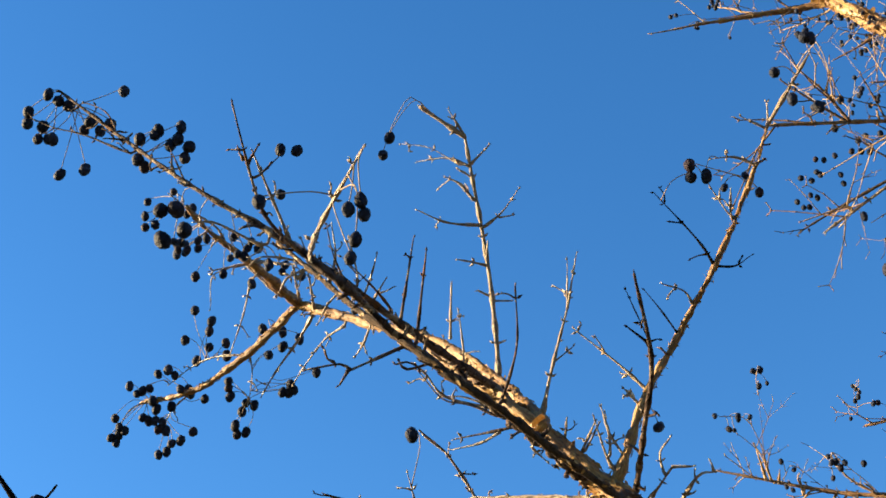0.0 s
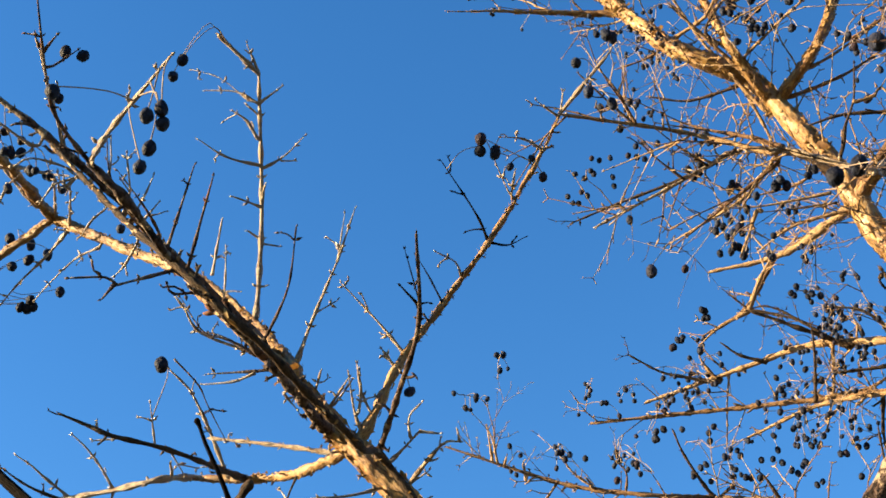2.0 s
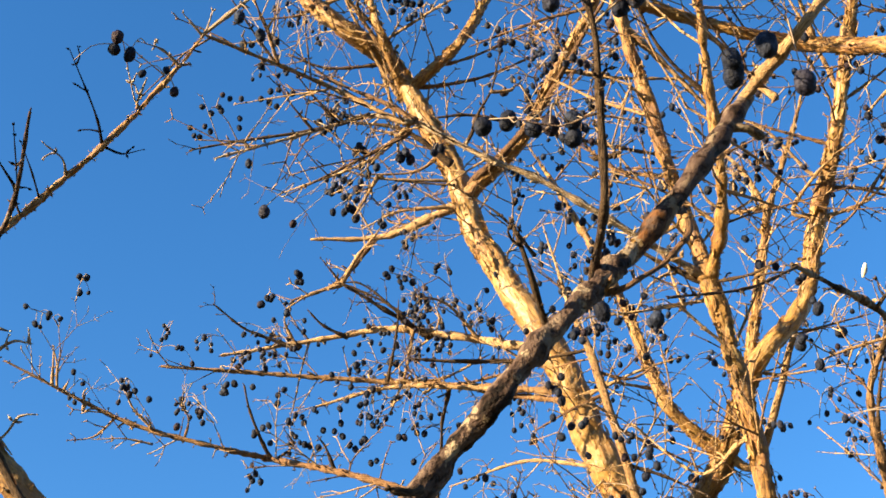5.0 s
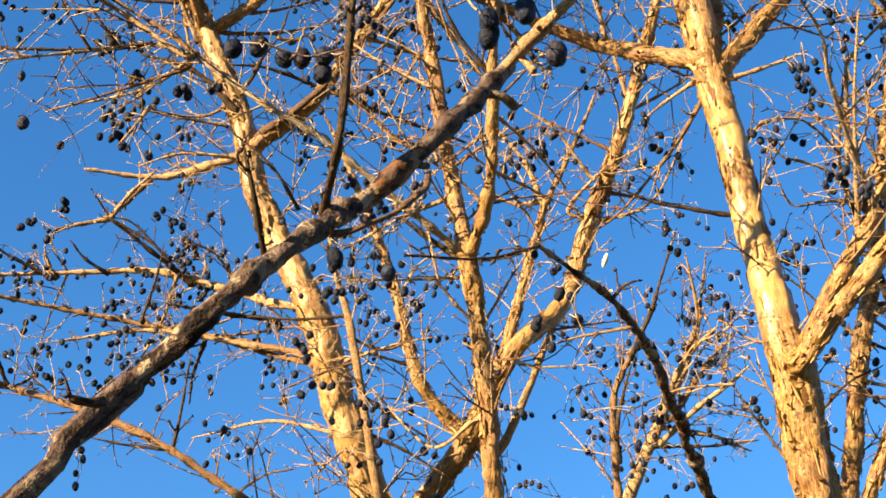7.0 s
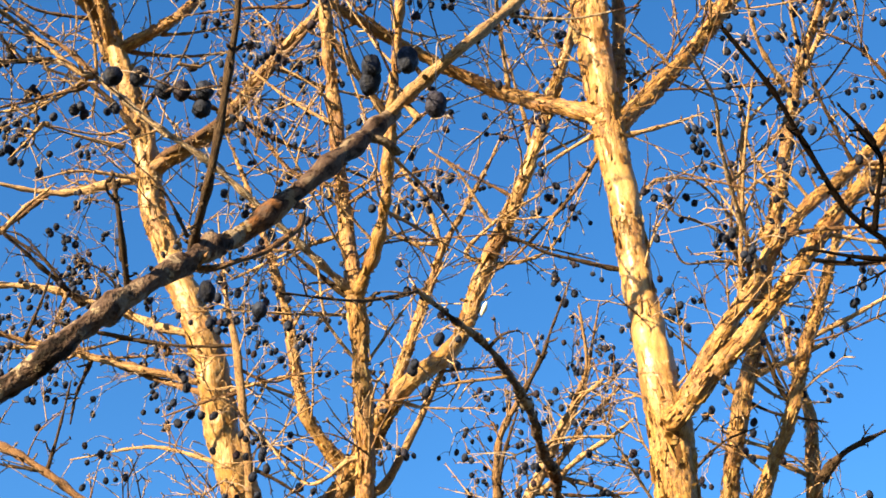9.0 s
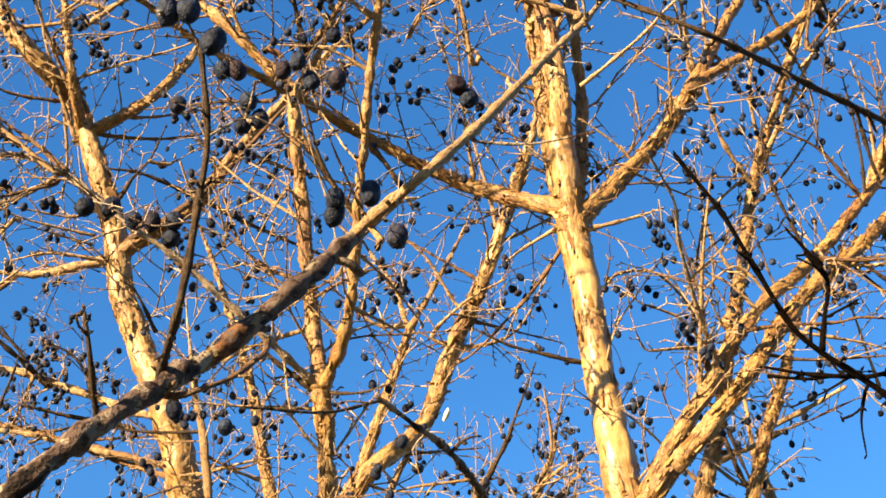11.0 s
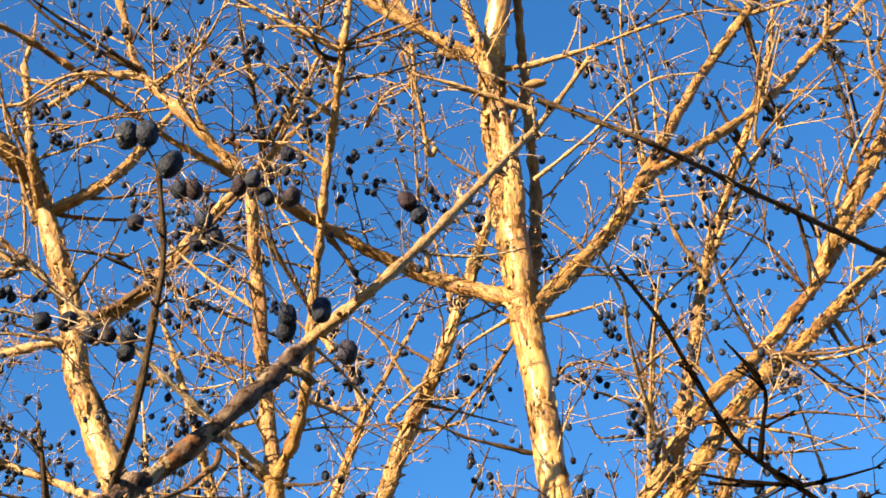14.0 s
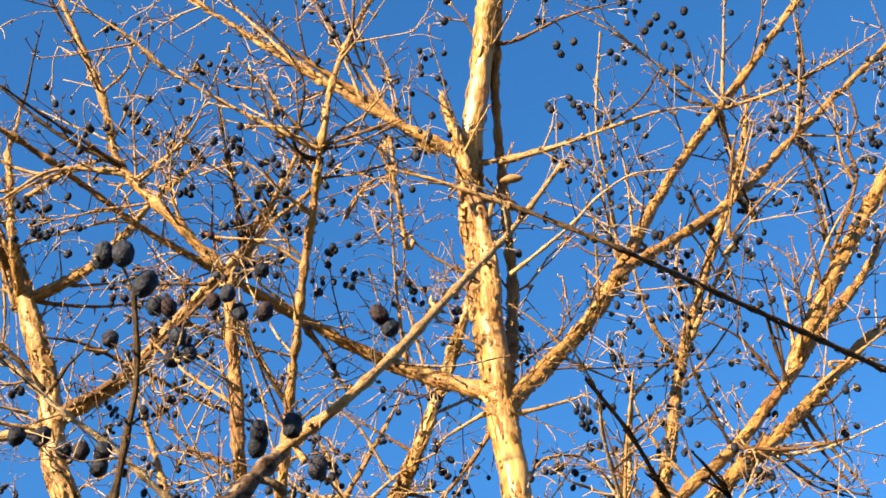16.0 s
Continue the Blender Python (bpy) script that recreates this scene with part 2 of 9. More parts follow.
# ---- geometry helpers ----
def mesh_of(name, verts, faces, mat, uvs=None, smooth=True):
    me = bpy.data.meshes.new(name)
    me.from_pydata(verts, [], faces)
    me.materials.append(mat)
    if smooth:
        me.polygons.foreach_set("use_smooth", [True] * len(me.polygons))
    if uvs is not None:
        layer = me.uv_layers.new(name="UVMap")
        loops = np.zeros(len(me.loops), dtype=np.int32)
        me.loops.foreach_get("vertex_index", loops)
        layer.data.foreach_set("uv", np.asarray(uvs, dtype=np.float32)[loops].ravel())
    me.update()
    return me


def spline(points, step):
    """Catmull-Rom through (x, y, z, radius) points, resampled at about that step."""
    p = np.array(points, dtype=float)
    q = np.vstack([2 * p[0] - p[1], p, 2 * p[-1] - p[-2]])
    out = []
    for i in range(1, len(q) - 2):
        a, b, c, d = q[i - 1], q[i], q[i + 1], q[i + 2]
        n = max(2, int(np.linalg.norm((c - b)[:3]) / (step if max(b[2], c[2]) > 1.9 else 0.03)))
        for t in np.linspace(0, 1, n, endpoint=False):
            out.append(0.5 * (2 * b + (c - a) * t + (2 * a - 5 * b + 4 * c - d) * t * t + (3 * b - a - 3 * c + d) * t ** 3))
    out.append(q[-2])
    out = np.array(out)
    out[:, 3] = np.maximum(out[:, 3], min(p[:, 3]) * 0.8)
    return out


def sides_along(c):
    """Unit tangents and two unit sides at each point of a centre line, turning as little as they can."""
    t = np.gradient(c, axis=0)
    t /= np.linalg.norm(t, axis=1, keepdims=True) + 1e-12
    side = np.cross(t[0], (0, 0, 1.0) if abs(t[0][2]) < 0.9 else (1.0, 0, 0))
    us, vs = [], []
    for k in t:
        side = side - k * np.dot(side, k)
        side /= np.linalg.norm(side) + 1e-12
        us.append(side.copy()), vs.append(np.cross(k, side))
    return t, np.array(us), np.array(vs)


def grain(p):
    """Smooth gradient noise, about -1 to 1, at each row of p."""
    p = np.asarray(p, dtype=float)
    i = np.floor(p).astype(np.int64)
    f = p - i
    w = f * f * f * (f * (f * 6 - 15) + 10)
    out = np.zeros(len(p))
    for corner in itertools.product((0, 1), repeat=3):
        h = ((i[:, 0] + corner[0]) * 73856093) ^ ((i[:, 1] + corner[1]) * 19349663) ^ ((i[:, 2] + corner[2]) * 83492791)
        h = ((h ^ (h >> 13)) * 1274126177) & 0x7FFFFFFF
        h ^= h >> 15
        slope = np.stack([((h >> k) & 255) / 127.5 - 1 for k in (0, 8, 16)], 1)
        share = np.prod([w[:, k] if corner[k] else 1 - w[:, k] for k in range(3)], axis=0)
        out += share * np.sum(slope * (f - np.array(corner)), 1)
    return out * 1.25


def ease(x):
    x = np.clip(x, 0, 1)
    return x * x * (3 - 2 * x)


def ragged(length, mark, floor=0.0):
    """How loose the bark is along a stem, 0 (bare and smooth) to 1 (shaggy); thin stems are never quite bare."""
    length = np.atleast_1d(length)
    return floor + (1 - floor) * ease((grain(np.c_[length * 10.0, np.full(len(length), mark * 37.0), np.full(len(length), 0.5)]) + 0.16) / 0.40)


def floor_of(key, radius):
    """The least looseness of a stem's bark: the left stem is shaggy throughout, the thick ones have calm stretches."""
    return {"stemL": 0.6, "stemC": 0.0, "stemC_up": 0.1}.get(key, 0.28 if radius > 0.011 else 0.7)


def tube(points, step, sides, rough=0.0, knots=0.0, rng=None, collar=0.0, peel=0.0, floor=0.0, scabs=False):
    """Vertices, faces and uv of a round, tapered, slightly lumpy limb; knots: swellings at the nodes, as a share of the radius; peel: height of the ledges of peeling bark, in metres; floor: its least looseness; scabs: a crust of raised plates."""
    rng = rng or np.random.default_rng(1)
    s = spline(points, step)
    c, r = s[:, :3].copy(), s[:, 3].copy()
    length = np.r_[0, np.cumsum(np.linalg.norm(np.diff(c, axis=0), axis=1))]
    r *= 1 + collar * np.exp(-(length / (2.6 * r[0])) ** 2)
    if rough:
        wob = np.array([noise.noise_vector(Vector(p) * 28) for p in c])
        c += wob * (r * min(rough, 0.35) * 1.2)[:, None] * np.minimum(1, length / 0.02)[:, None]
    if knots:
        at = rng.uniform(0.01, 0.03)
        while at < length[-1]:
            r *= 1 + knots * np.exp(-((length - at) / (0.004 + r)) ** 2)
            at += rng.uniform(0.02, 0.045)
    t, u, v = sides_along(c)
    ang = np.linspace(0, 2 * math.pi, sides, endpoint=False)
    d = u[:, None] * np.cos(ang)[None, :, None] + v[:, None] * np.sin(ang)[None, :, None]
    k = np.ones((len(c), sides))
    if rough:
        p = (c[:, None] + d * r[:, None, None]).reshape(-1, 3)
        low, mid, fine = grain(p * (42, 42, 26)), grain(p * (90, 90, 40)), grain(p * (260, 260, 110))
        k += (rough * (low * (0.45 if rough < 0.7 else 0.15) + mid * 0.6 + fine * 0.4)).reshape(k.shape)
    if peel:
        mark = points[0][0]
        q = np.stack([np.cos(ang)[None] * r[:, None], np.sin(ang)[None] * r[:, None], np.repeat(length[:, None], sides, 1)], 2).reshape(-1, 3) + mark
        loose = np.repeat(ragged(length, mark, floor), sides)
        sheet = grain(q * (105, 105, 34)) + 0.35 * grain(q * (290, 290, 120))
        ledge = ease((sheet + 0.30) / 0.05) + ease((sheet + 0.02) / 0.05) + ease((sheet - 0.26) / 0.05) - 1.5
        lift = peel * (ledge * (0.30 + 0.70 * loose) + (0.15 + 0.85 * loose) * 0.8 * grain(q * (420, 420, 150)))
        k += lift.reshape(k.shape) / r[:, None]
    if scabs:
        plate = grain(p * 105) + 0.4 * grain(p * 260)
        k += (0.20 * ease((plate - 0.05) / 0.12) + 0.12 * ease((plate + 0.30) / 0.10) + 0.06 * grain(p * 520) + 0.25 * np.maximum(0, grain(p * 48)) - 0.26).reshape(k.shape)
    verts = list((c[:, None] + d * (r[:, None] * k)[:, :, None]).reshape(-1, 3))
    uvs = list(np.stack([np.abs(ang - math.pi)[None] * 2 * r[:, None] + points[0][0], np.repeat(length[:, None], sides, 1) + points[0][1]], 2).reshape(-1, 2))
    faces = []
    for i in range(len(c) - 1):
        for j in range(sides):
            a, b = i * sides + j, i * sides + (j + 1) % sides
            faces.append((a, b, b + sides, a + sides))
    n = len(verts)
    verts += [c[0] - t[0] * r[0] * 0.4, c[-1] + t[-1] * r[-1] * 0.8]
    uvs += [uvs[0], uvs[n - 1]]
    for j in range(sides):
        faces.append((n, (j + 1) % sides, j))
        faces.append((n + 1, n - sides + j, n - sides + (j + 1) % sides))
    return verts, faces, uvs


class Pile:
    """Many small pieces gathered for one mesh."""

    def __init__(self):
        self.verts, self.faces, self.uvs = [], [], []

    def add(self, verts, faces, uvs=None):
        k = len(self.verts)
        self.verts += [tuple(p) for p in verts]
        self.faces += [tuple(i + k for i in f) for f in faces]
        self.uvs += uvs if uvs is not None else [(0.0, 0.0)] * len(verts)


def under(name, mesh, parent, label="", kind=""):
    ob = new(name, mesh)
    ob.parent = parent
    ob.matrix_parent_inverse = parent.matrix_world.inverted()
    return tagged(ob, label=label, kind=kind)


def plant(name, base, label):
    ob = new(name)
    ob.location = base
    ob.matrix_world = Matrix.Translation(base)
    ob.empty_display_size = 0.1
    return tagged(ob, label=label, category="shrub")


def bud(pile, p, d, s, dice):
    """A small pointed bud at p, in the direction d."""
    u = np.cross(d, dice.normal(0, 1, 3))
    u /= np.linalg.norm(u) + 1e-9
    v = np.cross(d, u)
    ring = [p + d * s * 0.8 + (u * math.cos(k * 1.257) + v * math.sin(k * 1.257)) * s * 0.45 for k in range(5)]
    spots = [(p[0] + 0.001 * k, p[1]) for k in range(7)]
    pile.add([p, *ring, p + d * s * 2.1], [(0, 1 + (k + 1) % 5, 1 + k) for k in range(5)] + [(6, 1 + k, 1 + (k + 1) % 5) for k in range(5)], spots)


GROWN = {}


def limb(key, owner, name, bark, points, label=""):
    """One stem or branch of a plant through (x, y, z, radius) points."""
    r = max([p[3] for p in points if p[2] > 1.65] or [p[3] for p in points])
    sides = 20 if r > 0.012 else 12 if r > 0.005 else 8
    step = 0.006 if r > 0.012 else 0.005 if r > 0.005 else 0.004
    seen = max(p[3] for p in points if p[2] > 1.9) if any(p[2] > 1.9 for p in points) else r
    peel = 0.0
    if bark == "bark":
        sides, step, peel = (48, 0.0026, 0.0013) if seen > 0.011 else (30, 0.0026, 0.0011) if seen > 0.006 else (20, 0.0026, 0.0009)
    if (bark in ("near", "smooth") and r > 0.0035) or key == "stemL_front":
        sides, step = 24, 0.0022
    if key.startswith("veryNear"):
        sides, step = 16, 0.0012
    rough = 0.42 if bark == "near" else 0.14 if bark == "smooth" else 0.35 if key == "stemL_front" else 0.5 if bark in ("dark", "black") else 0.16 if peel else 0.26
    if r <= 0.0035:
        rough = 0.3 if key.startswith("veryNear") else 0.14
    knots = 0.0 if r > 0.006 else 0.6 if bark == "old" else 0.14 if key.startswith("veryNear") else 0.42
    collar = 0.0 if key.endswith(("_up", "_tip")) else 0.12 if key.startswith("veryNear") else 0.38
    verts, faces, uvs = tube(points, step, sides, rough, knots, np.random.default_rng(len(GROWN) + 5), collar, peel, floor_of(key, seen), bark == "near" and r > 0.0035)
    if r < 0.0045 and not key.startswith("veryNear") and key != "stemL_front":
        pile = Pile()
        pile.add(verts, faces, uvs)
        dice = np.random.default_rng(len(GROWN) + 900)
        s = spline(points, 0.003)
        along = np.r_[0, np.cumsum(np.linalg.norm(np.diff(s[:, :3], axis=0), axis=1))]
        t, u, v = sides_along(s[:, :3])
        at, turn = dice.uniform(0.008, 0.02), dice.uniform(0, 6.28)
        if points[0][2] < 0.3:
            at += float(np.interp(1.7, s[:, 2], along))
        while at < along[-1] - 0.004:
            i = int(np.searchsorted(along, at))
            for a in (turn, turn + math.pi):
                side = u[i] * math.cos(a) + v[i] * math.sin(a)
                out = t[i] * dice.uniform(0.3, 0.9) + side
                bud(pile, s[i][:3] + side * s[i][3] * 0.6, out / np.linalg.norm(out), dice.uniform(0.0013, 0.0030) * (1.25 if bark == "old" else 1.0), dice)
            if bark != "bark" and dice.random() < 0.45:
                side = u[i] * math.cos(turn) + v[i] * math.sin(turn)
                q, d = s[i][:3] + side * s[i][3] * 0.5, side + t[i] * dice.uniform(0.3, 1.1)
                d = d / np.linalg.norm(d)
                long, thin = dice.uniform(0.005, 0.017), max(s[i][3] * 0.55, 0.0006)
                bend = d + dice.normal(0, 0.35, 3)
                tip = q + d * long * 0.5 + bend / np.linalg.norm(bend) * long * 0.5
                pile.add(*tube([(*q, thin * 1.2), (*(q + d * long * 0.5), thin), (*tip, thin * 0.9)], 0.003, 5, 0.0, 0.5, dice))
                for k in range(2):
                    out = bend + dice.normal(0, 0.7, 3)
                    bud(pile, tip, out / np.linalg.norm(out), dice.uniform(0.0012, 0.0026), dice)
            turn += math.pi / 2 + dice.normal(0, 0.2)
            at += dice.uniform(0.016, 0.038)
        for k in range(2):
            out = t[-1] + dice.normal(0, 0.3, 3)
            bud(pile, s[-1][:3], out / np.linalg.norm(out), dice.uniform(0.0012, 0.0022), dice)
        verts, faces, uvs = pile.verts, pile.faces, pile.uvs
    me = mesh_of(name, verts, faces, BARKS[bark], uvs)
    if peel:
        line = spline(points, step)
        far = np.r_[0, np.cumsum(np.linalg.norm(np.diff(line[:, :3], axis=0), axis=1))]
        rings = np.repeat(ragged(far, points[0][0], floor_of(key, seen)), sides)
        loose = np.full(len(verts), 0.8)
        loose[:len(rings)] = rings
        me.attributes.new("loose", "FLOAT", "POINT").data.foreach_set("value", loose.astype(np.float32))
    ob = under(name, me, owner, label)
    GROWN[key] = (ob, spline(points, 0.004), bark, owner)
    return ob


# ---- ground ----
def ground():
    n, size = 60, 2400.0
    k = np.linspace(-1, 1, n + 1)
    k = np.sign(k) * np.abs(k) ** 4 * size
    verts = [(x, y, 0.04 * noise.noise(Vector((x * 0.7, y * 0.7, 3))) if abs(x) + abs(y) < 60 else 0.0) for y in k for x in k]
    faces = [(j * (n + 1) + i, j * (n + 1) + i + 1, (j + 1) * (n + 1) + i + 1, (j + 1) * (n + 1) + i) for j in range(n) for i in range(n)]
    tagged(new("ground", mesh_of("ground", verts, faces, GROUND)), "dull winter grass round the shrubs", "ground", kind="structure")


ground()
shrub = plant("berry_shrub", (1.12, 0.86, 0.0), "tall bare shrub with pale peeling bark and black withered berries")
bush = plant("berry_shrub", (-0.42, 0.86, 0.0), "smaller bare shrub with grey-brown weathered branches and black berries")


# ---- stems and branches: (x, y, z, radius) ----
limb("stemC", shrub, "stem", "bark", [(1.008, 0.830, -0.080, 0.0320), (1.060, 0.740, 0.600, 0.0270), (1.097, 0.621, 1.691, 0.0198), (1.032, 0.594, 2.007, 0.0184), (0.978, 0.571, 2.156, 0.0177), (0.943, 0.556, 2.250, 0.0181), (0.929, 0.562, 2.373, 0.0146), (0.908, 0.562, 2.490, 0.0148), (0.900, 0.567, 2.575, 0.0154), (0.872, 0.556, 2.677, 0.0142)])
limb("stemC_up", shrub, "stem", "bark", [(0.900, 0.567, 2.575, 0.0152), (0.890, 0.577, 2.752, 0.0142), (0.839, 0.551, 2.886, 0.0135), (0.796, 0.501, 3.000, 0.0132), (0.747, 0.450, 3.092, 0.0127)])
limb("stemC_side", shrub, "stem", "bark", [(0.905, 0.570, 2.560, 0.0060), (0.930, 0.568, 2.666, 0.0059), (0.937, 0.564, 2.767, 0.0055), (0.886, 0.536, 2.890, 0.0047), (0.825, 0.501, 2.986, 0.0045), (0.759, 0.444, 3.088, 0.0042)])
limb("limbR1", shrub, "branch", "bark", [(0.943, 0.556, 2.251, 0.0080), (0.948, 0.547, 2.252, 0.0080), (0.935, 0.517, 2.275, 0.0075), (0.940, 0.470, 2.332, 0.0074), (0.965, 0.413, 2.422, 0.0058), (1.032, 0.358, 2.518, 0.0056), (1.112, 0.258, 2.694, 0.0052)])
limb("limbR2", shrub, "branch", "bark", [(0.944, 0.556, 2.249, 0.0085), (0.922, 0.533, 2.232, 0.0083), (0.923, 0.498, 2.261, 0.0079), (0.938, 0.443, 2.314, 0.0072), (0.987, 0.382, 2.427, 0.0066), (1.054, 0.325, 2.523, 0.0061), (1.118, 0.264, 2.622, 0.0053)])
limb("limbR1_up", shrub, "branch", "bark", [(1.078, 0.301, 2.619, 0.0078), (1.076, 0.305, 2.619, 0.0078), (1.063, 0.240, 2.690, 0.0079), (1.113, 0.191, 2.813, 0.0078), (1.132, 0.123, 2.917, 0.0061)])
limb("limbE", shrub, "branch", "bark", [(0.900, 0.567, 2.568, 0.0099), (0.903, 0.562, 2.569, 0.0099), (0.954, 0.498, 2.673, 0.0079), (0.981, 0.447, 2.757, 0.0082)])
limb("limbE1", shrub, "branch", "bark", [(0.981, 0.447, 2.757, 0.0077), (0.978, 0.443, 2.762, 0.0077), (1.034, 0.389, 2.933, 0.0063), (1.067, 0.309, 3.060, 0.0055), (1.093, 0.183, 3.216, 0.0046)])
limb("limbE2", shrub, "branch", "bark", [(0.981, 0.447, 2.757, 0.0052), (0.979, 0.439, 2.763, 0.0052), (1.067, 0.329, 2.885, 0.0044), (1.145, 0.244, 3.034, 0.0040), (1.224, 0.096, 3.216, 0.0031)])
limb("limbF", shrub, "branch", "bark", [(0.896, 0.566, 2.587, 0.0089), (0.891, 0.574, 2.586, 0.0089), (0.850, 0.655, 2.632, 0.0079), (0.787, 0.699, 2.657, 0.0061), (0.734, 0.732, 2.679, 0.0052), (0.660, 0.746, 2.674, 0.0039), (0.569, 0.785, 2.696, 0.0032), (0.478, 0.814, 2.722, 0.0026)])
limb("limbF_tip", shrub, "branch", "bark", [(0.485, 0.812, 2.720, 0.0029), (0.421, 0.829, 2.731, 0.0023), (0.377, 0.844, 2.729, 0.0017)])
limb("limbG", shrub, "branch", "bark", [(0.834, 0.545, 2.901, 0.0059), (0.830, 0.552, 2.905, 0.0059), (0.767, 0.608, 2.943, 0.0046), (0.670, 0.691, 3.020, 0.0028), (0.555, 0.775, 3.108, 0.0018)])
limb("limbG2", shrub, "branch", "bark", [(0.802, 0.578, 2.922, 0.0049), (0.805, 0.586, 2.920, 0.0049), (0.743, 0.633, 2.982, 0.0038), (0.670, 0.673, 3.017, 0.0022)])
limb("stemB", shrub, "stem", "bark", [(1.080, 0.900, -0.050, 0.0200), (1.000, 0.870, 0.800, 0.0160), (0.933, 0.848, 1.681, 0.0084), (0.861, 0.805, 1.985, 0.0078), (0.800, 0.769, 2.129, 0.0075), (0.761, 0.745, 2.220, 0.0077), (0.742, 0.735, 2.281, 0.0068), (0.720, 0.726, 2.327, 0.0074)])
limb("stemB_left", shrub, "stem", "bark", [(0.719, 0.726, 2.328, 0.0065), (0.702, 0.727, 2.399, 0.0062), (0.660, 0.710, 2.491, 0.0058), (0.608, 0.686, 2.598, 0.0051)])
limb("stemB_right", shrub, "stem", "bark", [(0.720, 0.726, 2.327, 0.0046), (0.720, 0.722, 2.330, 0.0046), (0.677, 0.658, 2.363, 0.0039), (0.606, 0.588, 2.471, 0.0033), (0.539, 0.515, 2.580, 0.0024)])
limb("stemB_right_up", shrub, "branch", "bark", [(0.575, 0.554, 2.521, 0.0029), (0.518, 0.495, 2.587, 0.0025), (0.509, 0.474, 2.661, 0.0022), (0.507, 0.430, 2.740, 0.0015)])
limb("limbJ", shrub, "twig", "old", [(0.719, 0.726, 2.328, 0.0028), (0.642, 0.738, 2.356, 0.0026), (0.568, 0.758, 2.391, 0.0024), (0.521, 0.780, 2.414, 0.0023), (0.473, 0.816, 2.460, 0.0021)])
limb("limbJ1", shrub, "twig", "twig", [(0.473, 0.816, 2.460, 0.0022), (0.467, 0.821, 2.457, 0.0022), (0.413, 0.862, 2.506, 0.0019), (0.361, 0.867, 2.510, 0.0017), (0.290, 0.863, 2.502, 0.0013)])
limb("limbJ2", shrub, "twig", "old", [(0.473, 0.816, 2.460, 0.0020), (0.467, 0.820, 2.458, 0.0020), (0.469, 0.883, 2.517, 0.0017), (0.421, 0.903, 2.487, 0.0015), (0.346, 0.942, 2.447, 0.0009)])
limb("limbJ3", shrub, "twig", "twig", [(0.473, 0.816, 2.460, 0.0014), (0.471, 0.824, 2.455, 0.0014), (0.462, 0.875, 2.449, 0.0012), (0.422, 0.963, 2.455, 0.0007)])
limb("stemH", shrub, "stem", "bark", [(1.180, 0.860, -0.050, 0.0340), (1.280, 1.020, 0.800, 0.0280), (1.211, 1.561, 2.136, 0.0181), (1.219, 1.418, 2.359, 0.0168), (1.227, 1.297, 2.463, 0.0162), (1.232, 1.211, 2.538, 0.0147), (1.202, 1.104, 2.616, 0.0127), (1.254, 1.043, 2.706, 0.0116), (1.257, 0.996, 2.813, 0.0115), (1.251, 0.934, 2.909, 0.0101), (1.237, 0.872, 3.013, 0.0087), (1.219, 0.812, 3.119, 0.0076)])
limb("stemH2", shrub, "stem", "bark", [(1.204, 1.111, 2.611, 0.0072), (1.201, 1.113, 2.612, 0.0072), (1.220, 1.084, 2.749, 0.0063), (1.225, 1.046, 2.863, 0.0053)])
limb("stemH2a", shrub, "branch", "twig", [(1.224, 1.049, 2.859, 0.0037), (1.192, 1.053, 2.921, 0.0033), (1.159, 1.076, 2.981, 0.0021)])
limb("stemH2b", shrub, "branch", "twig", [(1.225, 1.046, 2.861, 0.0037), (1.231, 1.005, 2.928, 0.0033), (1.241, 0.970, 3.001, 0.0021)])
limb("limbH3", shrub, "branch", "bark", [(1.232, 1.208, 2.539, 0.0100), (1.146, 1.218, 2.606, 0.0085), (1.111, 1.232, 2.738, 0.0072), (1.072, 1.243, 2.843, 0.0057)])
limb("limbH4", shrub, "branch", "twig", [(1.230, 1.204, 2.543, 0.0062), (1.267, 1.186, 2.529, 0.0062), (1.280, 1.143, 2.606, 0.0055), (1.275, 1.076, 2.705, 0.0040)])
limb("stemA", shrub, "stem", "bark", [(1.160, 0.930, -0.050, 0.0420), (1.250, 1.080, 0.700, 0.0360), (1.287, 1.268, 1.974, 0.0272), (1.199, 1.270, 2.276, 0.0253), (1.125, 1.271, 2.418, 0.0243), (1.058, 1.273, 2.546, 0.0231), (1.001, 1.269, 2.652, 0.0213), (0.956, 1.300, 2.767, 0.0186), (0.915, 1.322, 2.867, 0.0172), (0.875, 1.323, 2.971, 0.0160), (0.828, 1.333, 3.071, 0.0151), (0.773, 1.346, 3.178, 0.0130)])
limb("limbA_right", shrub, "branch", "bark", [(0.895, 1.321, 2.920, 0.0098), (0.927, 1.228, 2.976, 0.0098), (0.926, 1.124, 3.040, 0.0080), (0.932, 1.068, 3.087, 0.0064)])
limb("limbA1", shrub, "branch", "twig", [(0.987, 1.279, 2.687, 0.0055), (0.976, 1.294, 2.676, 0.0055), (0.922, 1.385, 2.724, 0.0046), (0.856, 1.457, 2.754, 0.0041), (0.785, 1.532, 2.752, 0.0033), (0.672, 1.624, 2.735, 0.0018)])
limb("limbA2", shrub, "branch", "twig", [(1.021, 1.271, 2.615, 0.0043), (1.012, 1.280, 2.608, 0.0043), (0.934, 1.418, 2.664, 0.0040), (0.816, 1.528, 2.693, 0.0032), (0.602, 1.671, 2.717, 0.0018)])
limb("limbA3", shrub, "branch", "twig", [(0.973, 1.355, 2.637, 0.0033), (0.873, 1.469, 2.668, 0.0029), (0.797, 1.566, 2.659, 0.0017)])
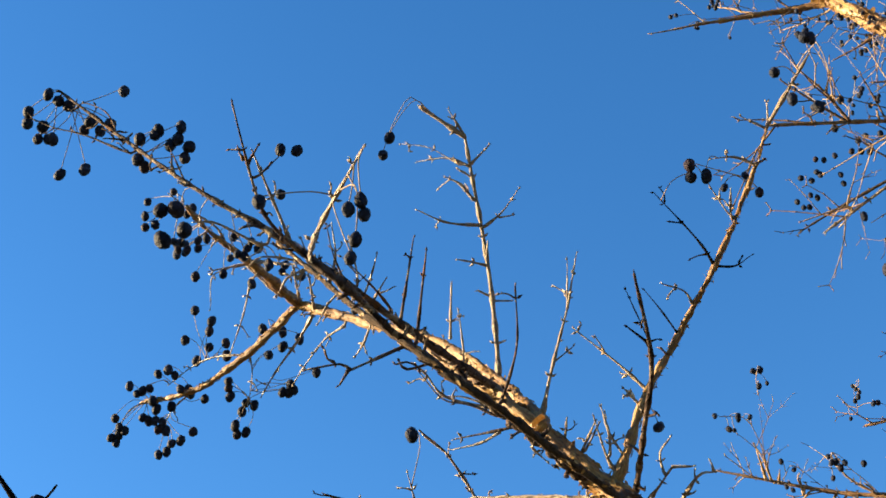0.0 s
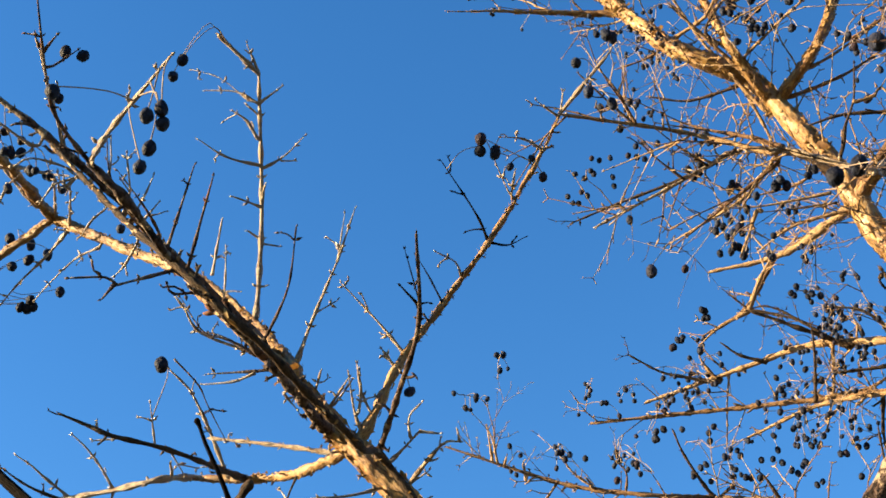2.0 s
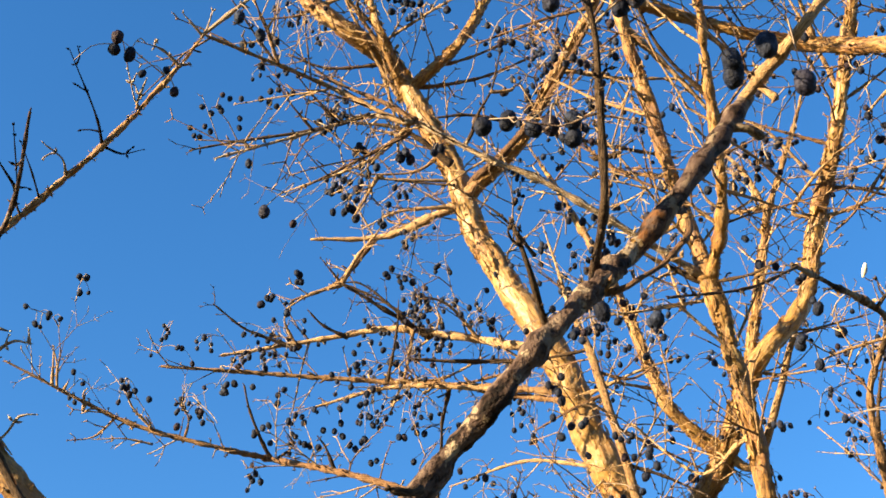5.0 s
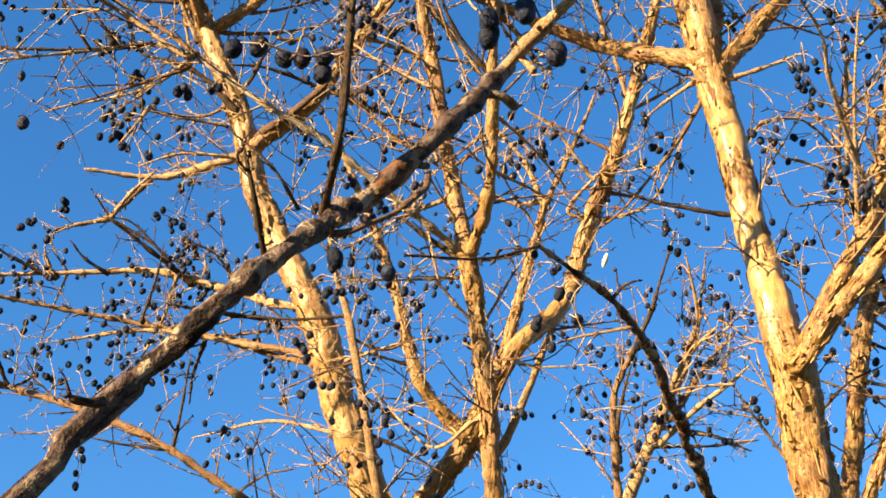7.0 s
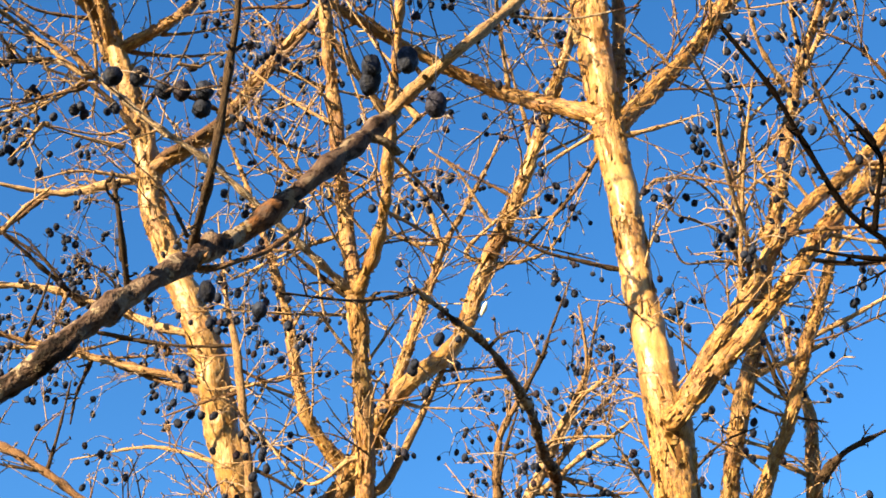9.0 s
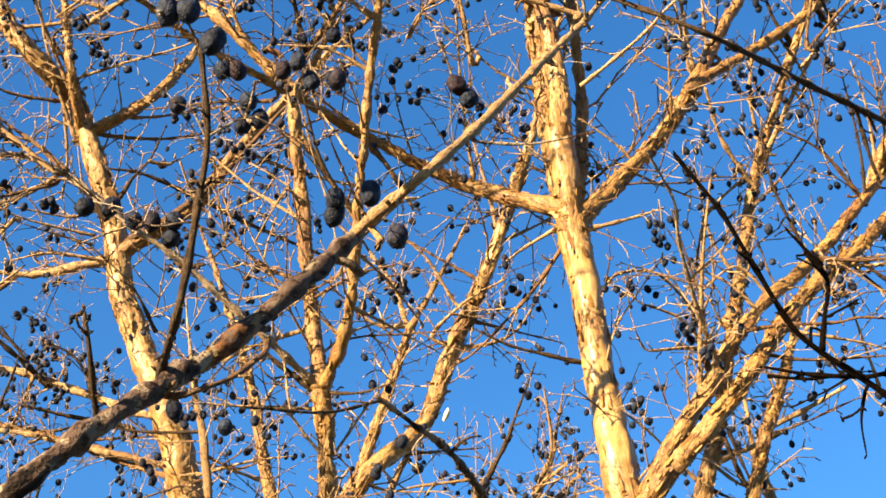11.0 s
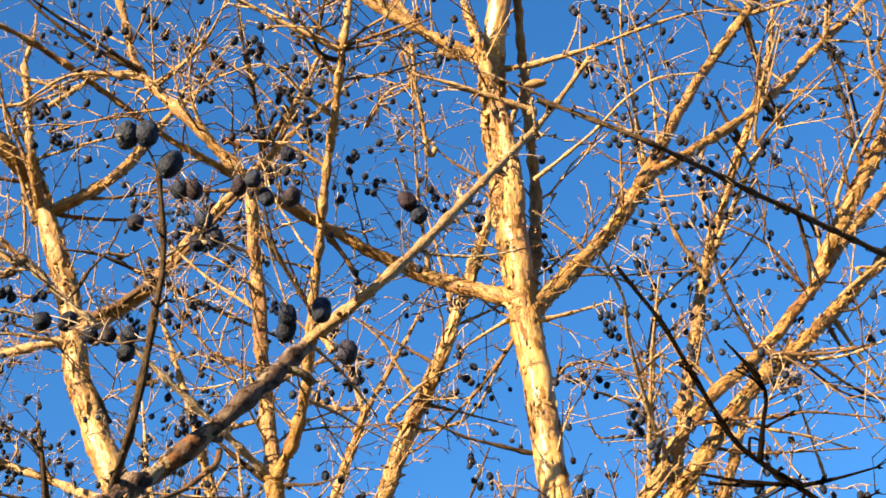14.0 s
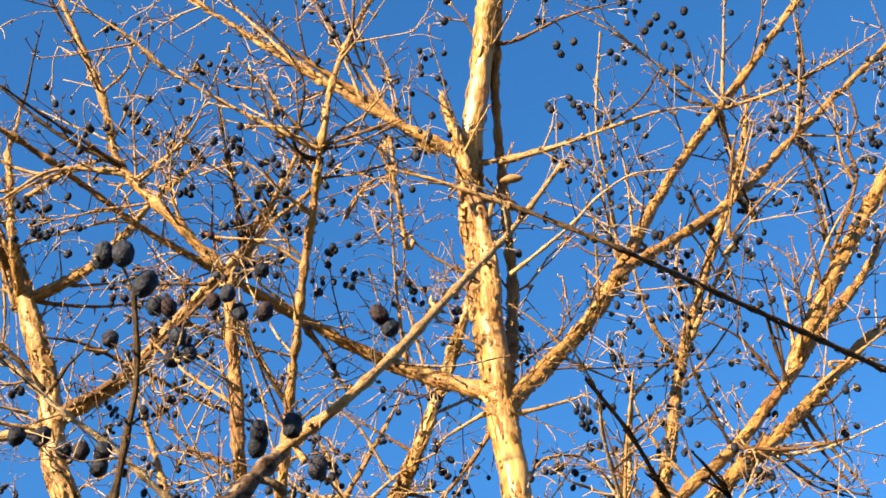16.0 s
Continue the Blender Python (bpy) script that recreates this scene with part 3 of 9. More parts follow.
limb("limbA4", shrub, "branch", "twig", [(0.896, 1.323, 2.917, 0.0057), (0.889, 1.332, 2.914, 0.0057), (0.851, 1.391, 2.897, 0.0049), (0.814, 1.437, 2.889, 0.0037), (0.735, 1.487, 2.885, 0.0020)])
limb("limbA4b", shrub, "branch", "twig", [(0.815, 1.438, 2.887, 0.0033), (0.795, 1.506, 2.844, 0.0028), (0.744, 1.551, 2.817, 0.0016)])
limb("limbA5", shrub, "branch", "twig", [(1.027, 1.271, 2.603, 0.0042), (1.019, 1.284, 2.599, 0.0042), (0.987, 1.356, 2.634, 0.0034), (0.902, 1.471, 2.692, 0.0019)])
limb("limbA6", shrub, "twig", "twig", [(1.071, 1.272, 2.521, 0.0027), (1.060, 1.290, 2.515, 0.0027), (1.022, 1.376, 2.550, 0.0021), (0.978, 1.492, 2.551, 0.0009)])
limb("stemT", shrub, "stem", "twig", [(1.130, 0.950, -0.050, 0.0160), (1.120, 1.060, 1.000, 0.0110), (1.120, 1.153, 1.856, 0.0064), (1.041, 1.124, 2.161, 0.0059), (0.975, 1.099, 2.305, 0.0057), (0.917, 1.078, 2.428, 0.0051), (0.892, 1.079, 2.517, 0.0046), (0.878, 1.088, 2.572, 0.0030)])
limb("limbU", shrub, "branch", "twig", [(1.060, 0.930, -0.050, 0.0200), (0.980, 1.000, 0.900, 0.0140), (1.050, 0.895, 1.980, 0.0053), (0.955, 1.021, 2.169, 0.0049), (0.874, 1.126, 2.258, 0.0048), (0.826, 1.190, 2.311, 0.0040), (0.785, 1.247, 2.363, 0.0039), (0.748, 1.309, 2.407, 0.0037), (0.721, 1.370, 2.442, 0.0036), (0.683, 1.486, 2.504, 0.0033)])
limb("limbU_tip", shrub, "branch", "twig", [(0.684, 1.481, 2.502, 0.0032), (0.605, 1.457, 2.481, 0.0028), (0.504, 1.514, 2.514, 0.0026), (0.354, 1.556, 2.573, 0.0013)])
limb("stemW", shrub, "stem", "bark", [(1.190, 0.800, -0.050, 0.0240), (1.270, 0.740, 0.900, 0.0170), (1.417, 0.855, 1.886, 0.0112), (1.363, 0.773, 2.190, 0.0104), (1.318, 0.705, 2.333, 0.0101), (1.280, 0.648, 2.451, 0.0096), (1.279, 0.611, 2.551, 0.0078), (1.265, 0.552, 2.717, 0.0055)])
limb("stemW2", shrub, "stem", "bark", [(1.269, 0.573, 2.665, 0.0091), (1.269, 0.546, 2.742, 0.0078), (1.239, 0.479, 2.890, 0.0066), (1.206, 0.356, 3.078, 0.0045)])
limb("stemX", shrub, "stem", "bark", [(1.170, 0.780, -0.050, 0.0160), (1.220, 0.720, 1.000, 0.0110), (1.163, 0.769, 1.835, 0.0071), (1.144, 0.670, 2.098, 0.0066), (1.129, 0.586, 2.221, 0.0064), (1.117, 0.518, 2.323, 0.0059), (1.124, 0.491, 2.401, 0.0055), (1.135, 0.461, 2.477, 0.0046)])
limb("stemY", shrub, "stem", "twig", [(1.220, 0.900, -0.050, 0.0220), (1.340, 1.000, 0.900, 0.0160), (1.345, 1.222, 1.998, 0.0101), (1.367, 1.138, 2.300, 0.0094), (1.386, 1.068, 2.442, 0.0090), (1.403, 1.006, 2.567, 0.0077), (1.430, 0.972, 2.656, 0.0063), (1.452, 0.954, 2.735, 0.0033)])
limb("stemY2", shrub, "branch", "twig", [(1.405, 1.003, 2.574, 0.0039), (1.416, 0.996, 2.569, 0.0039), (1.450, 0.964, 2.643, 0.0036), (1.496, 0.929, 2.716, 0.0020)])
limb("stemZ", shrub, "stem", "twig", [(1.210, 0.940, -0.050, 0.0180), (1.380, 1.050, 1.000, 0.0110), (1.463, 1.142, 1.994, 0.0050), (1.404, 1.093, 2.288, 0.0046), (1.354, 1.052, 2.427, 0.0044), (1.309, 1.016, 2.550, 0.0041), (1.315, 0.979, 2.625, 0.0034), (1.336, 0.950, 2.696, 0.0019)])
limb("dark1", shrub, "branch", "near", [(1.100, 0.800, -0.050, 0.0180), (1.060, 0.740, 0.900, 0.0130), (1.187, 0.762, 2.035, 0.0053), (1.016, 0.682, 2.081, 0.0050), (0.900, 0.617, 2.106, 0.0039), (0.860, 0.601, 2.109, 0.0036), (0.830, 0.588, 2.116, 0.0041), (0.802, 0.577, 2.119, 0.0034), (0.772, 0.561, 2.120, 0.0036), (0.724, 0.540, 2.119, 0.0030), (0.706, 0.530, 2.120, 0.0034), (0.656, 0.507, 2.114, 0.0025), (0.642, 0.503, 2.114, 0.0027), (0.602, 0.489, 2.107, 0.0020), (0.583, 0.484, 2.104, 0.0022), (0.551, 0.479, 2.098, 0.0016), (0.538, 0.476, 2.096, 0.0016), (0.504, 0.471, 2.091, 0.0010)])
limb("dark1b", shrub, "twig", "dark", [(0.507, 0.470, 2.089, 0.0010), (0.464, 0.472, 2.058, 0.0008), (0.411, 0.479, 2.035, 0.0006)])
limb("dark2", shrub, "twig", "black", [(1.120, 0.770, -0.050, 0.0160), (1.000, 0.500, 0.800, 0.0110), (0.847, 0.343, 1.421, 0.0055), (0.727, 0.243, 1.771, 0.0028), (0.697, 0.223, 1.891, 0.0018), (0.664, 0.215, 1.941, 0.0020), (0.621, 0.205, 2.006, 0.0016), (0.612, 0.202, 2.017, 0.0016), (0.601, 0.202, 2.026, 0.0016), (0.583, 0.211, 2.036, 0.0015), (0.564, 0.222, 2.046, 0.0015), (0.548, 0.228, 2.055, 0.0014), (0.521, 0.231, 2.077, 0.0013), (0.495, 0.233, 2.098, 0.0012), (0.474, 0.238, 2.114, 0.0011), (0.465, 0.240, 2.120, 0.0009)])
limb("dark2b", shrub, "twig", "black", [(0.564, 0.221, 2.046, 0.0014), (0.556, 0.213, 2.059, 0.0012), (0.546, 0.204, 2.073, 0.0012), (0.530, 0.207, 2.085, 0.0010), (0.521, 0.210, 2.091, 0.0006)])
limb("near", bush, "stem", "near", [(-0.400, 0.840, -0.050, 0.0200), (-0.300, 0.780, 0.700, 0.0150), (0.034, 0.662, 1.484, 0.0057), (0.136, 0.563, 1.715, 0.0050), (0.220, 0.480, 1.822, 0.0048), (0.232, 0.468, 1.848, 0.0046), (0.249, 0.458, 1.877, 0.0044), (0.265, 0.430, 1.907, 0.0042), (0.290, 0.414, 1.945, 0.0042), (0.328, 0.415, 1.990, 0.0037)])
limb("near_top_up", bush, "stem", "smooth", [(0.321, 0.418, 1.982, 0.0041), (0.328, 0.415, 1.990, 0.0040), (0.353, 0.395, 2.034, 0.0039), (0.394, 0.391, 2.099, 0.0037)])
limb("near_up", bush, "branch", "twig", [(0.391, 0.392, 2.096, 0.0031), (0.371, 0.337, 2.085, 0.0027), (0.404, 0.323, 2.141, 0.0025), (0.457, 0.312, 2.235, 0.0022), (0.511, 0.303, 2.329, 0.0018), (0.524, 0.270, 2.383, 0.0015)])
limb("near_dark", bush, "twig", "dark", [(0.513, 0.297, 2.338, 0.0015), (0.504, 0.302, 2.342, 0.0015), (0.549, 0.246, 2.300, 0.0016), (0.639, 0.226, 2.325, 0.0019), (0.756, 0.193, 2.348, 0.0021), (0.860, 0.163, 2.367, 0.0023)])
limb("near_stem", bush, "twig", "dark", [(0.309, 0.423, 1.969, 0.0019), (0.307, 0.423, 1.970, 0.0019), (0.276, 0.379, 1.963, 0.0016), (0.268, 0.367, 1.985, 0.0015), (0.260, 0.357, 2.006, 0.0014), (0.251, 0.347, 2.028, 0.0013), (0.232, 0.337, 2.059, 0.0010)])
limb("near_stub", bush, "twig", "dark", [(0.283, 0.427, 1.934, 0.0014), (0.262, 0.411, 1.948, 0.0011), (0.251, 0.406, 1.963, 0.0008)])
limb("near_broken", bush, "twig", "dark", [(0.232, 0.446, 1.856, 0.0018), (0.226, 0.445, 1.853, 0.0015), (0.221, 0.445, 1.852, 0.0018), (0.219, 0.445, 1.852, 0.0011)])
limb("near_side", bush, "twig", "twig", [(0.304, 0.429, 1.962, 0.0014), (0.309, 0.410, 1.956, 0.0012), (0.317, 0.403, 1.962, 0.0011), (0.327, 0.400, 1.971, 0.0011), (0.335, 0.397, 1.982, 0.0012), (0.342, 0.396, 1.992, 0.0014), (0.346, 0.399, 2.003, 0.0016)])
limb("stemL", shrub, "stem", "bark", [(1.050, 0.880, -0.050, 0.0300), (0.820, 0.920, 0.700, 0.0250), (0.451, 0.971, 1.749, 0.0122), (0.324, 0.975, 2.001, 0.0113), (0.216, 0.979, 2.119, 0.0109), (0.166, 0.980, 2.174, 0.0101), (0.128, 0.989, 2.215, 0.0095), (0.062, 0.994, 2.290, 0.0069), (-0.007, 1.023, 2.372, 0.0057)])
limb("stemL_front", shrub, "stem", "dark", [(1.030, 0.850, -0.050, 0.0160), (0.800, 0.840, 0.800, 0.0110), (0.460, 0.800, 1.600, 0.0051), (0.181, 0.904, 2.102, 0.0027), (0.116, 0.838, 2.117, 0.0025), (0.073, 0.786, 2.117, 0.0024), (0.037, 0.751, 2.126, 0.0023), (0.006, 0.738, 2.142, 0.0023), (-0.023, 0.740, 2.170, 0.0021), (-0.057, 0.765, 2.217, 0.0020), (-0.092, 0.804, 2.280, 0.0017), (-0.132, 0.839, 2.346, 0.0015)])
limb("limbL_rear", shrub, "branch", "bark", [(0.079, 0.993, 2.271, 0.0065), (0.084, 0.990, 2.275, 0.0065), (0.046, 1.066, 2.374, 0.0059), (-0.014, 1.139, 2.473, 0.0055), (-0.083, 1.207, 2.547, 0.0054), (-0.166, 1.257, 2.612, 0.0052)])
limb("limbL_rear_tip", shrub, "branch", "bark", [(-0.165, 1.256, 2.611, 0.0050), (-0.213, 1.188, 2.616, 0.0035), (-0.252, 1.127, 2.610, 0.0023), (-0.273, 1.094, 2.617, 0.0013)])
limb("limbL_low", shrub, "branch", "bark", [(-0.166, 1.257, 2.612, 0.0042), (-0.170, 1.259, 2.609, 0.0042), (-0.226, 1.309, 2.581, 0.0036), (-0.294, 1.362, 2.566, 0.0027), (-0.369, 1.413, 2.583, 0.0017)])
limb("limbL_front", shrub, "branch", "near", [(0.122, 0.990, 2.222, 0.0043), (0.119, 0.992, 2.219, 0.0043), (0.039, 0.834, 2.183, 0.0031), (-0.024, 0.747, 2.177, 0.0026), (-0.063, 0.700, 2.187, 0.0025), (-0.087, 0.687, 2.201, 0.0022)])
limb("limbL_front_tip", shrub, "twig", "near", [(-0.086, 0.688, 2.200, 0.0014), (-0.106, 0.643, 2.191, 0.0012), (-0.114, 0.613, 2.195, 0.0009), (-0.127, 0.581, 2.233, 0.0005)])
limb("limbL_mid", shrub, "branch", "near", [(0.044, 1.002, 2.312, 0.0033), (0.047, 1.000, 2.314, 0.0033), (-0.039, 0.904, 2.317, 0.0029), (-0.085, 0.881, 2.344, 0.0026), (-0.147, 0.863, 2.381, 0.0025), (-0.217, 0.860, 2.430, 0.0018), (-0.303, 0.902, 2.535, 0.0016), (-0.368, 0.919, 2.607, 0.0010)])
limb("twigL_up", shrub, "twig", "old", [(0.047, 1.062, 2.370, 0.0022), (0.052, 1.059, 2.373, 0.0022), (0.045, 1.017, 2.446, 0.0020), (0.036, 0.987, 2.497, 0.0018), (0.021, 0.933, 2.560, 0.0013)])
limb("twigL_up_tip", shrub, "twig", "old", [(0.022, 0.934, 2.558, 0.0021), (-0.021, 0.915, 2.581, 0.0016)])
limb("twigL_long", shrub, "twig", "old", [(-0.087, 0.687, 2.201, 0.0016), (-0.074, 0.629, 2.177, 0.0014), (-0.046, 0.570, 2.184, 0.0008)])
limb("limbK", shrub, "branch", "bark", [(0.134, 0.988, 2.208, 0.0033), (0.145, 0.979, 2.219, 0.0033), (0.170, 0.961, 2.281, 0.0028), (0.202, 0.942, 2.334, 0.0022), (0.231, 0.906, 2.376, 0.0020), (0.264, 0.877, 2.441, 0.0016), (0.280, 0.843, 2.480, 0.0009)])
limb("limbK_tip", shrub, "twig", "old", [(0.279, 0.844, 2.479, 0.0019), (0.298, 0.813, 2.500, 0.0015), (0.311, 0.789, 2.513, 0.0008)])
limb("limbK_dark", shrub, "twig", "near", [(0.152, 0.984, 2.190, 0.0025), (0.154, 0.982, 2.192, 0.0025), (0.149, 0.869, 2.188, 0.0021), (0.150, 0.812, 2.209, 0.0017), (0.135, 0.756, 2.244, 0.0010)])
limb("limbL_left", shrub, "branch", "bark", [(0.134, 0.988, 2.209, 0.0038), (0.131, 0.992, 2.205, 0.0038), (0.105, 1.054, 2.217, 0.0032), (0.076, 1.106, 2.236, 0.0030), (0.027, 1.144, 2.249, 0.0027)])
limb("twigL_a", shrub, "twig", "old", [(0.149, 0.984, 2.193, 0.0018), (0.151, 0.982, 2.194, 0.0018), (0.081, 1.030, 2.225, 0.0016), (0.025, 1.074, 2.250, 0.0012)])
limb("twigL_b", shrub, "twig", "old", [(0.167, 0.981, 2.172, 0.0013), (0.124, 0.976, 2.153, 0.0011), (0.032, 0.995, 2.145, 0.0006)])
limb("veryNear", bush, "twig", "dark", [(-0.430, 0.820, -0.050, 0.0140), (-0.300, 0.740, 0.900, 0.0080), (0.214, 0.510, 1.413, 0.0027), (0.113, 0.489, 1.699, 0.0025), (0.028, 0.472, 1.833, 0.0024), (0.019, 0.470, 1.848, 0.0023), (0.009, 0.470, 1.861, 0.0019)])
limb("stemA_up", shrub, "stem", "bark", [(0.775, 1.346, 3.175, 0.0158), (0.772, 1.349, 3.173, 0.0158), (0.703, 1.352, 3.191, 0.0140), (0.653, 1.384, 3.260, 0.0125), (0.602, 1.433, 3.390, 0.0103)])
limb("limbA_top", shrub, "branch", "bark", [(0.676, 1.369, 3.229, 0.0068), (0.632, 1.420, 3.344, 0.0058), (0.564, 1.458, 3.376, 0.0050), (0.447, 1.470, 3.362, 0.0027)])
limb("limbA_top2", shrub, "branch", "bark", [(0.809, 1.338, 3.109, 0.0078), (0.806, 1.341, 3.106, 0.0078), (0.726, 1.295, 3.165, 0.0064), (0.709, 1.323, 3.301, 0.0049)])
limb("limbA_top3", shrub, "branch", "bark", [(0.810, 1.338, 3.107, 0.0086), (0.805, 1.344, 3.102, 0.0086), (0.845, 1.249, 3.158, 0.0077), (0.879, 1.219, 3.256, 0.0061)])
limb("stemB_left_up", shrub, "stem", "bark", [(0.609, 0.686, 2.595, 0.0049), (0.545, 0.713, 2.643, 0.0044), (0.502, 0.752, 2.709, 0.0037), (0.453, 0.748, 2.777, 0.0032), (0.386, 0.756, 2.864, 0.0024)])
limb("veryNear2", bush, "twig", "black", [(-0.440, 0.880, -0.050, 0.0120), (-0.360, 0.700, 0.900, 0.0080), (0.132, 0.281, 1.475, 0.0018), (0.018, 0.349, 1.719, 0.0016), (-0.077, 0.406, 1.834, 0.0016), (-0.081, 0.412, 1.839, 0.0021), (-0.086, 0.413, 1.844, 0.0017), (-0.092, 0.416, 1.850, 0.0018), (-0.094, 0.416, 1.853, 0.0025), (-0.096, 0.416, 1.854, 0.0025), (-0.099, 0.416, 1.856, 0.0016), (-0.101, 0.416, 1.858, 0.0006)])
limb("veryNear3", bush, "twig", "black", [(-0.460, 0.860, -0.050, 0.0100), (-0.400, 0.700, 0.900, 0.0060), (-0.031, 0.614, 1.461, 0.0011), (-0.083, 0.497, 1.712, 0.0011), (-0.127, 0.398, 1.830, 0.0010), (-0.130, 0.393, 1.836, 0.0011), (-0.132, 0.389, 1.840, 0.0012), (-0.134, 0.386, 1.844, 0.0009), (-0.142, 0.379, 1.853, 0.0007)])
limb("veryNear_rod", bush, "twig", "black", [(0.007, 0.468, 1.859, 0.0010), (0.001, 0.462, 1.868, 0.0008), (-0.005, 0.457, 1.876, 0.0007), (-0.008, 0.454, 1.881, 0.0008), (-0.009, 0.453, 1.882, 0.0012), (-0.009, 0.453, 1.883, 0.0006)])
limb("veryNear_left", bush, "twig", "dark", [(0.008, 0.465, 1.856, 0.0014), (0.005, 0.466, 1.855, 0.0012), (0.001, 0.468, 1.855, 0.0013), (-0.002, 0.468, 1.856, 0.0020), (-0.004, 0.468, 1.857, 0.0020), (-0.006, 0.468, 1.858, 0.0010)])
limb("veryNear_right", bush, "twig", "dark", [(0.008, 0.465, 1.856, 0.0016), (0.009, 0.463, 1.858, 0.0015), (0.010, 0.461, 1.859, 0.0013), (0.011, 0.459, 1.861, 0.0018), (0.012, 0.458, 1.862, 0.0019), (0.012, 0.457, 1.863, 0.0012)])
limb("veryNear_side", bush, "twig", "dark", [(0.017, 0.514, 1.878, 0.0011), (0.026, 0.510, 1.879, 0.0007), (0.031, 0.507, 1.879, 0.0011), (0.032, 0.507, 1.879, 0.0007), (0.038, 0.505, 1.878, 0.0009), (0.044, 0.503, 1.878, 0.0006)])
limb("veryNear_back", bush, "twig", "black", [(0.017, 0.515, 1.878, 0.0011), (0.011, 0.516, 1.879, 0.0010), (0.006, 0.519, 1.878, 0.0011), (-0.002, 0.524, 1.877, 0.0007)])
limb("veryNear_down", bush, "twig", "black", [(0.015, 0.501, 1.870, 0.0014), (0.016, 0.506, 1.864, 0.0010), (0.016, 0.510, 1.859, 0.0012), (0.017, 0.514, 1.855, 0.0008), (0.017, 0.517, 1.851, 0.0006)])
limb("veryNear_stalk", bush, "twig", "dark", [(0.031, 0.507, 1.879, 0.0007), (0.034, 0.511, 1.873, 0.0005), (0.037, 0.513, 1.870, 0.0007), (0.039, 0.514, 1.867, 0.0005)])
limb("veryNear_thread", bush, "twig", "dark", [(0.031, 0.507, 1.879, 0.0006), (0.031, 0.503, 1.884, 0.0004), (0.032, 0.499, 1.887, 0.0004), (0.033, 0.497, 1.890, 0.0006)])
limb("twigL_c", shrub, "branch", "dark", [(0.061, 1.118, 2.240, 0.0030), (0.015, 1.017, 2.194, 0.0020), (-0.018, 1.009, 2.197, 0.0018), (-0.054, 1.003, 2.198, 0.0018), (-0.072, 1.003, 2.204, 0.0016), (-0.098, 1.003, 2.212, 0.0009)])
limb("stemV", shrub, "stem", "bark", [(1.200, 0.760, -0.050, 0.0200), (1.340, 0.660, 0.900, 0.0170), (1.529, 0.723, 1.894, 0.0117), (1.476, 0.680, 2.211, 0.0108), (1.432, 0.644, 2.361, 0.0104), (1.413, 0.629, 2.425, 0.0086), (1.412, 0.620, 2.498, 0.0067), (1.418, 0.627, 2.552, 0.0041)])
limb("limbL_left_tip", shrub, "twig", "old", [(0.027, 1.144, 2.249, 0.0028), (0.017, 1.145, 2.250, 0.0028), (-0.013, 1.116, 2.227, 0.0025), (-0.050, 1.140, 2.225, 0.0023), (-0.088, 1.163, 2.224, 0.0019), (-0.136, 1.200, 2.225, 0.0015)])
limb("limbL_mid_083", shrub, "twig", "near", [(-0.277, 0.889, 2.503, 0.0012), (-0.280, 0.893, 2.498, 0.0012), (-0.326, 0.896, 2.524, 0.0008), (-0.358, 0.900, 2.538, 0.0005), (-0.379, 0.901, 2.550, 0.0004)])
limb("limbL_mid_084", shrub, "twig", "near", [(-0.219, 0.861, 2.432, 0.0009), (-0.229, 0.858, 2.454, 0.0006), (-0.236, 0.856, 2.468, 0.0003)])
limb("limbL_mid_085", shrub, "twig", "near", [(-0.288, 0.895, 2.517, 0.0012), (-0.305, 0.894, 2.518, 0.0006)])
limb("limbL_mid_086", shrub, "twig", "near", [(-0.302, 0.901, 2.534, 0.0008), (-0.301, 0.899, 2.536, 0.0008), (-0.314, 0.901, 2.560, 0.0006), (-0.339, 0.910, 2.581, 0.0004), (-0.354, 0.923, 2.585, 0.0002)])
limb("limbL_rear_tip_087", shrub, "twig", "old", [(-0.235, 1.153, 2.613, 0.0014), (-0.237, 1.154, 2.611, 0.0014), (-0.244, 1.132, 2.618, 0.0011), (-0.268, 1.105, 2.619, 0.0007), (-0.289, 1.080, 2.621, 0.0004)])
limb("limbL_rear_tip_088", shrub, "twig", "old", [(-0.213, 1.188, 2.616, 0.0017), (-0.242, 1.191, 2.612, 0.0009), (-0.259, 1.193, 2.609, 0.0004)])
limb("limbL_rear_tip_089", shrub, "twig", "old", [(-0.238, 1.191, 2.612, 0.0010), (-0.257, 1.198, 2.604, 0.0006), (-0.259, 1.220, 2.578, 0.0003)])
limb("limbL_rear_tip_090", shrub, "twig", "old", [(-0.213, 1.189, 2.616, 0.0020), (-0.210, 1.187, 2.618, 0.0020), (-0.172, 1.146, 2.580, 0.0012), (-0.144, 1.112, 2.552, 0.0007)])
limb("limbL_rear_091", shrub, "twig", "old", [(-0.163, 1.255, 2.610, 0.0018), (-0.163, 1.195, 2.595, 0.0010), (-0.162, 1.148, 2.581, 0.0006)])
limb("limbL_rear_092", shrub, "twig", "old", [(-0.146, 1.245, 2.596, 0.0017), (-0.146, 1.247, 2.594, 0.0017), (-0.145, 1.190, 2.582, 0.0011), (-0.145, 1.136, 2.570, 0.0006)])
limb("limbL_rear_tip_093", shrub, "twig", "old", [(-0.204, 1.201, 2.615, 0.0012), (-0.215, 1.209, 2.606, 0.0012), (-0.228, 1.253, 2.591, 0.0008), (-0.246, 1.301, 2.575, 0.0005)])
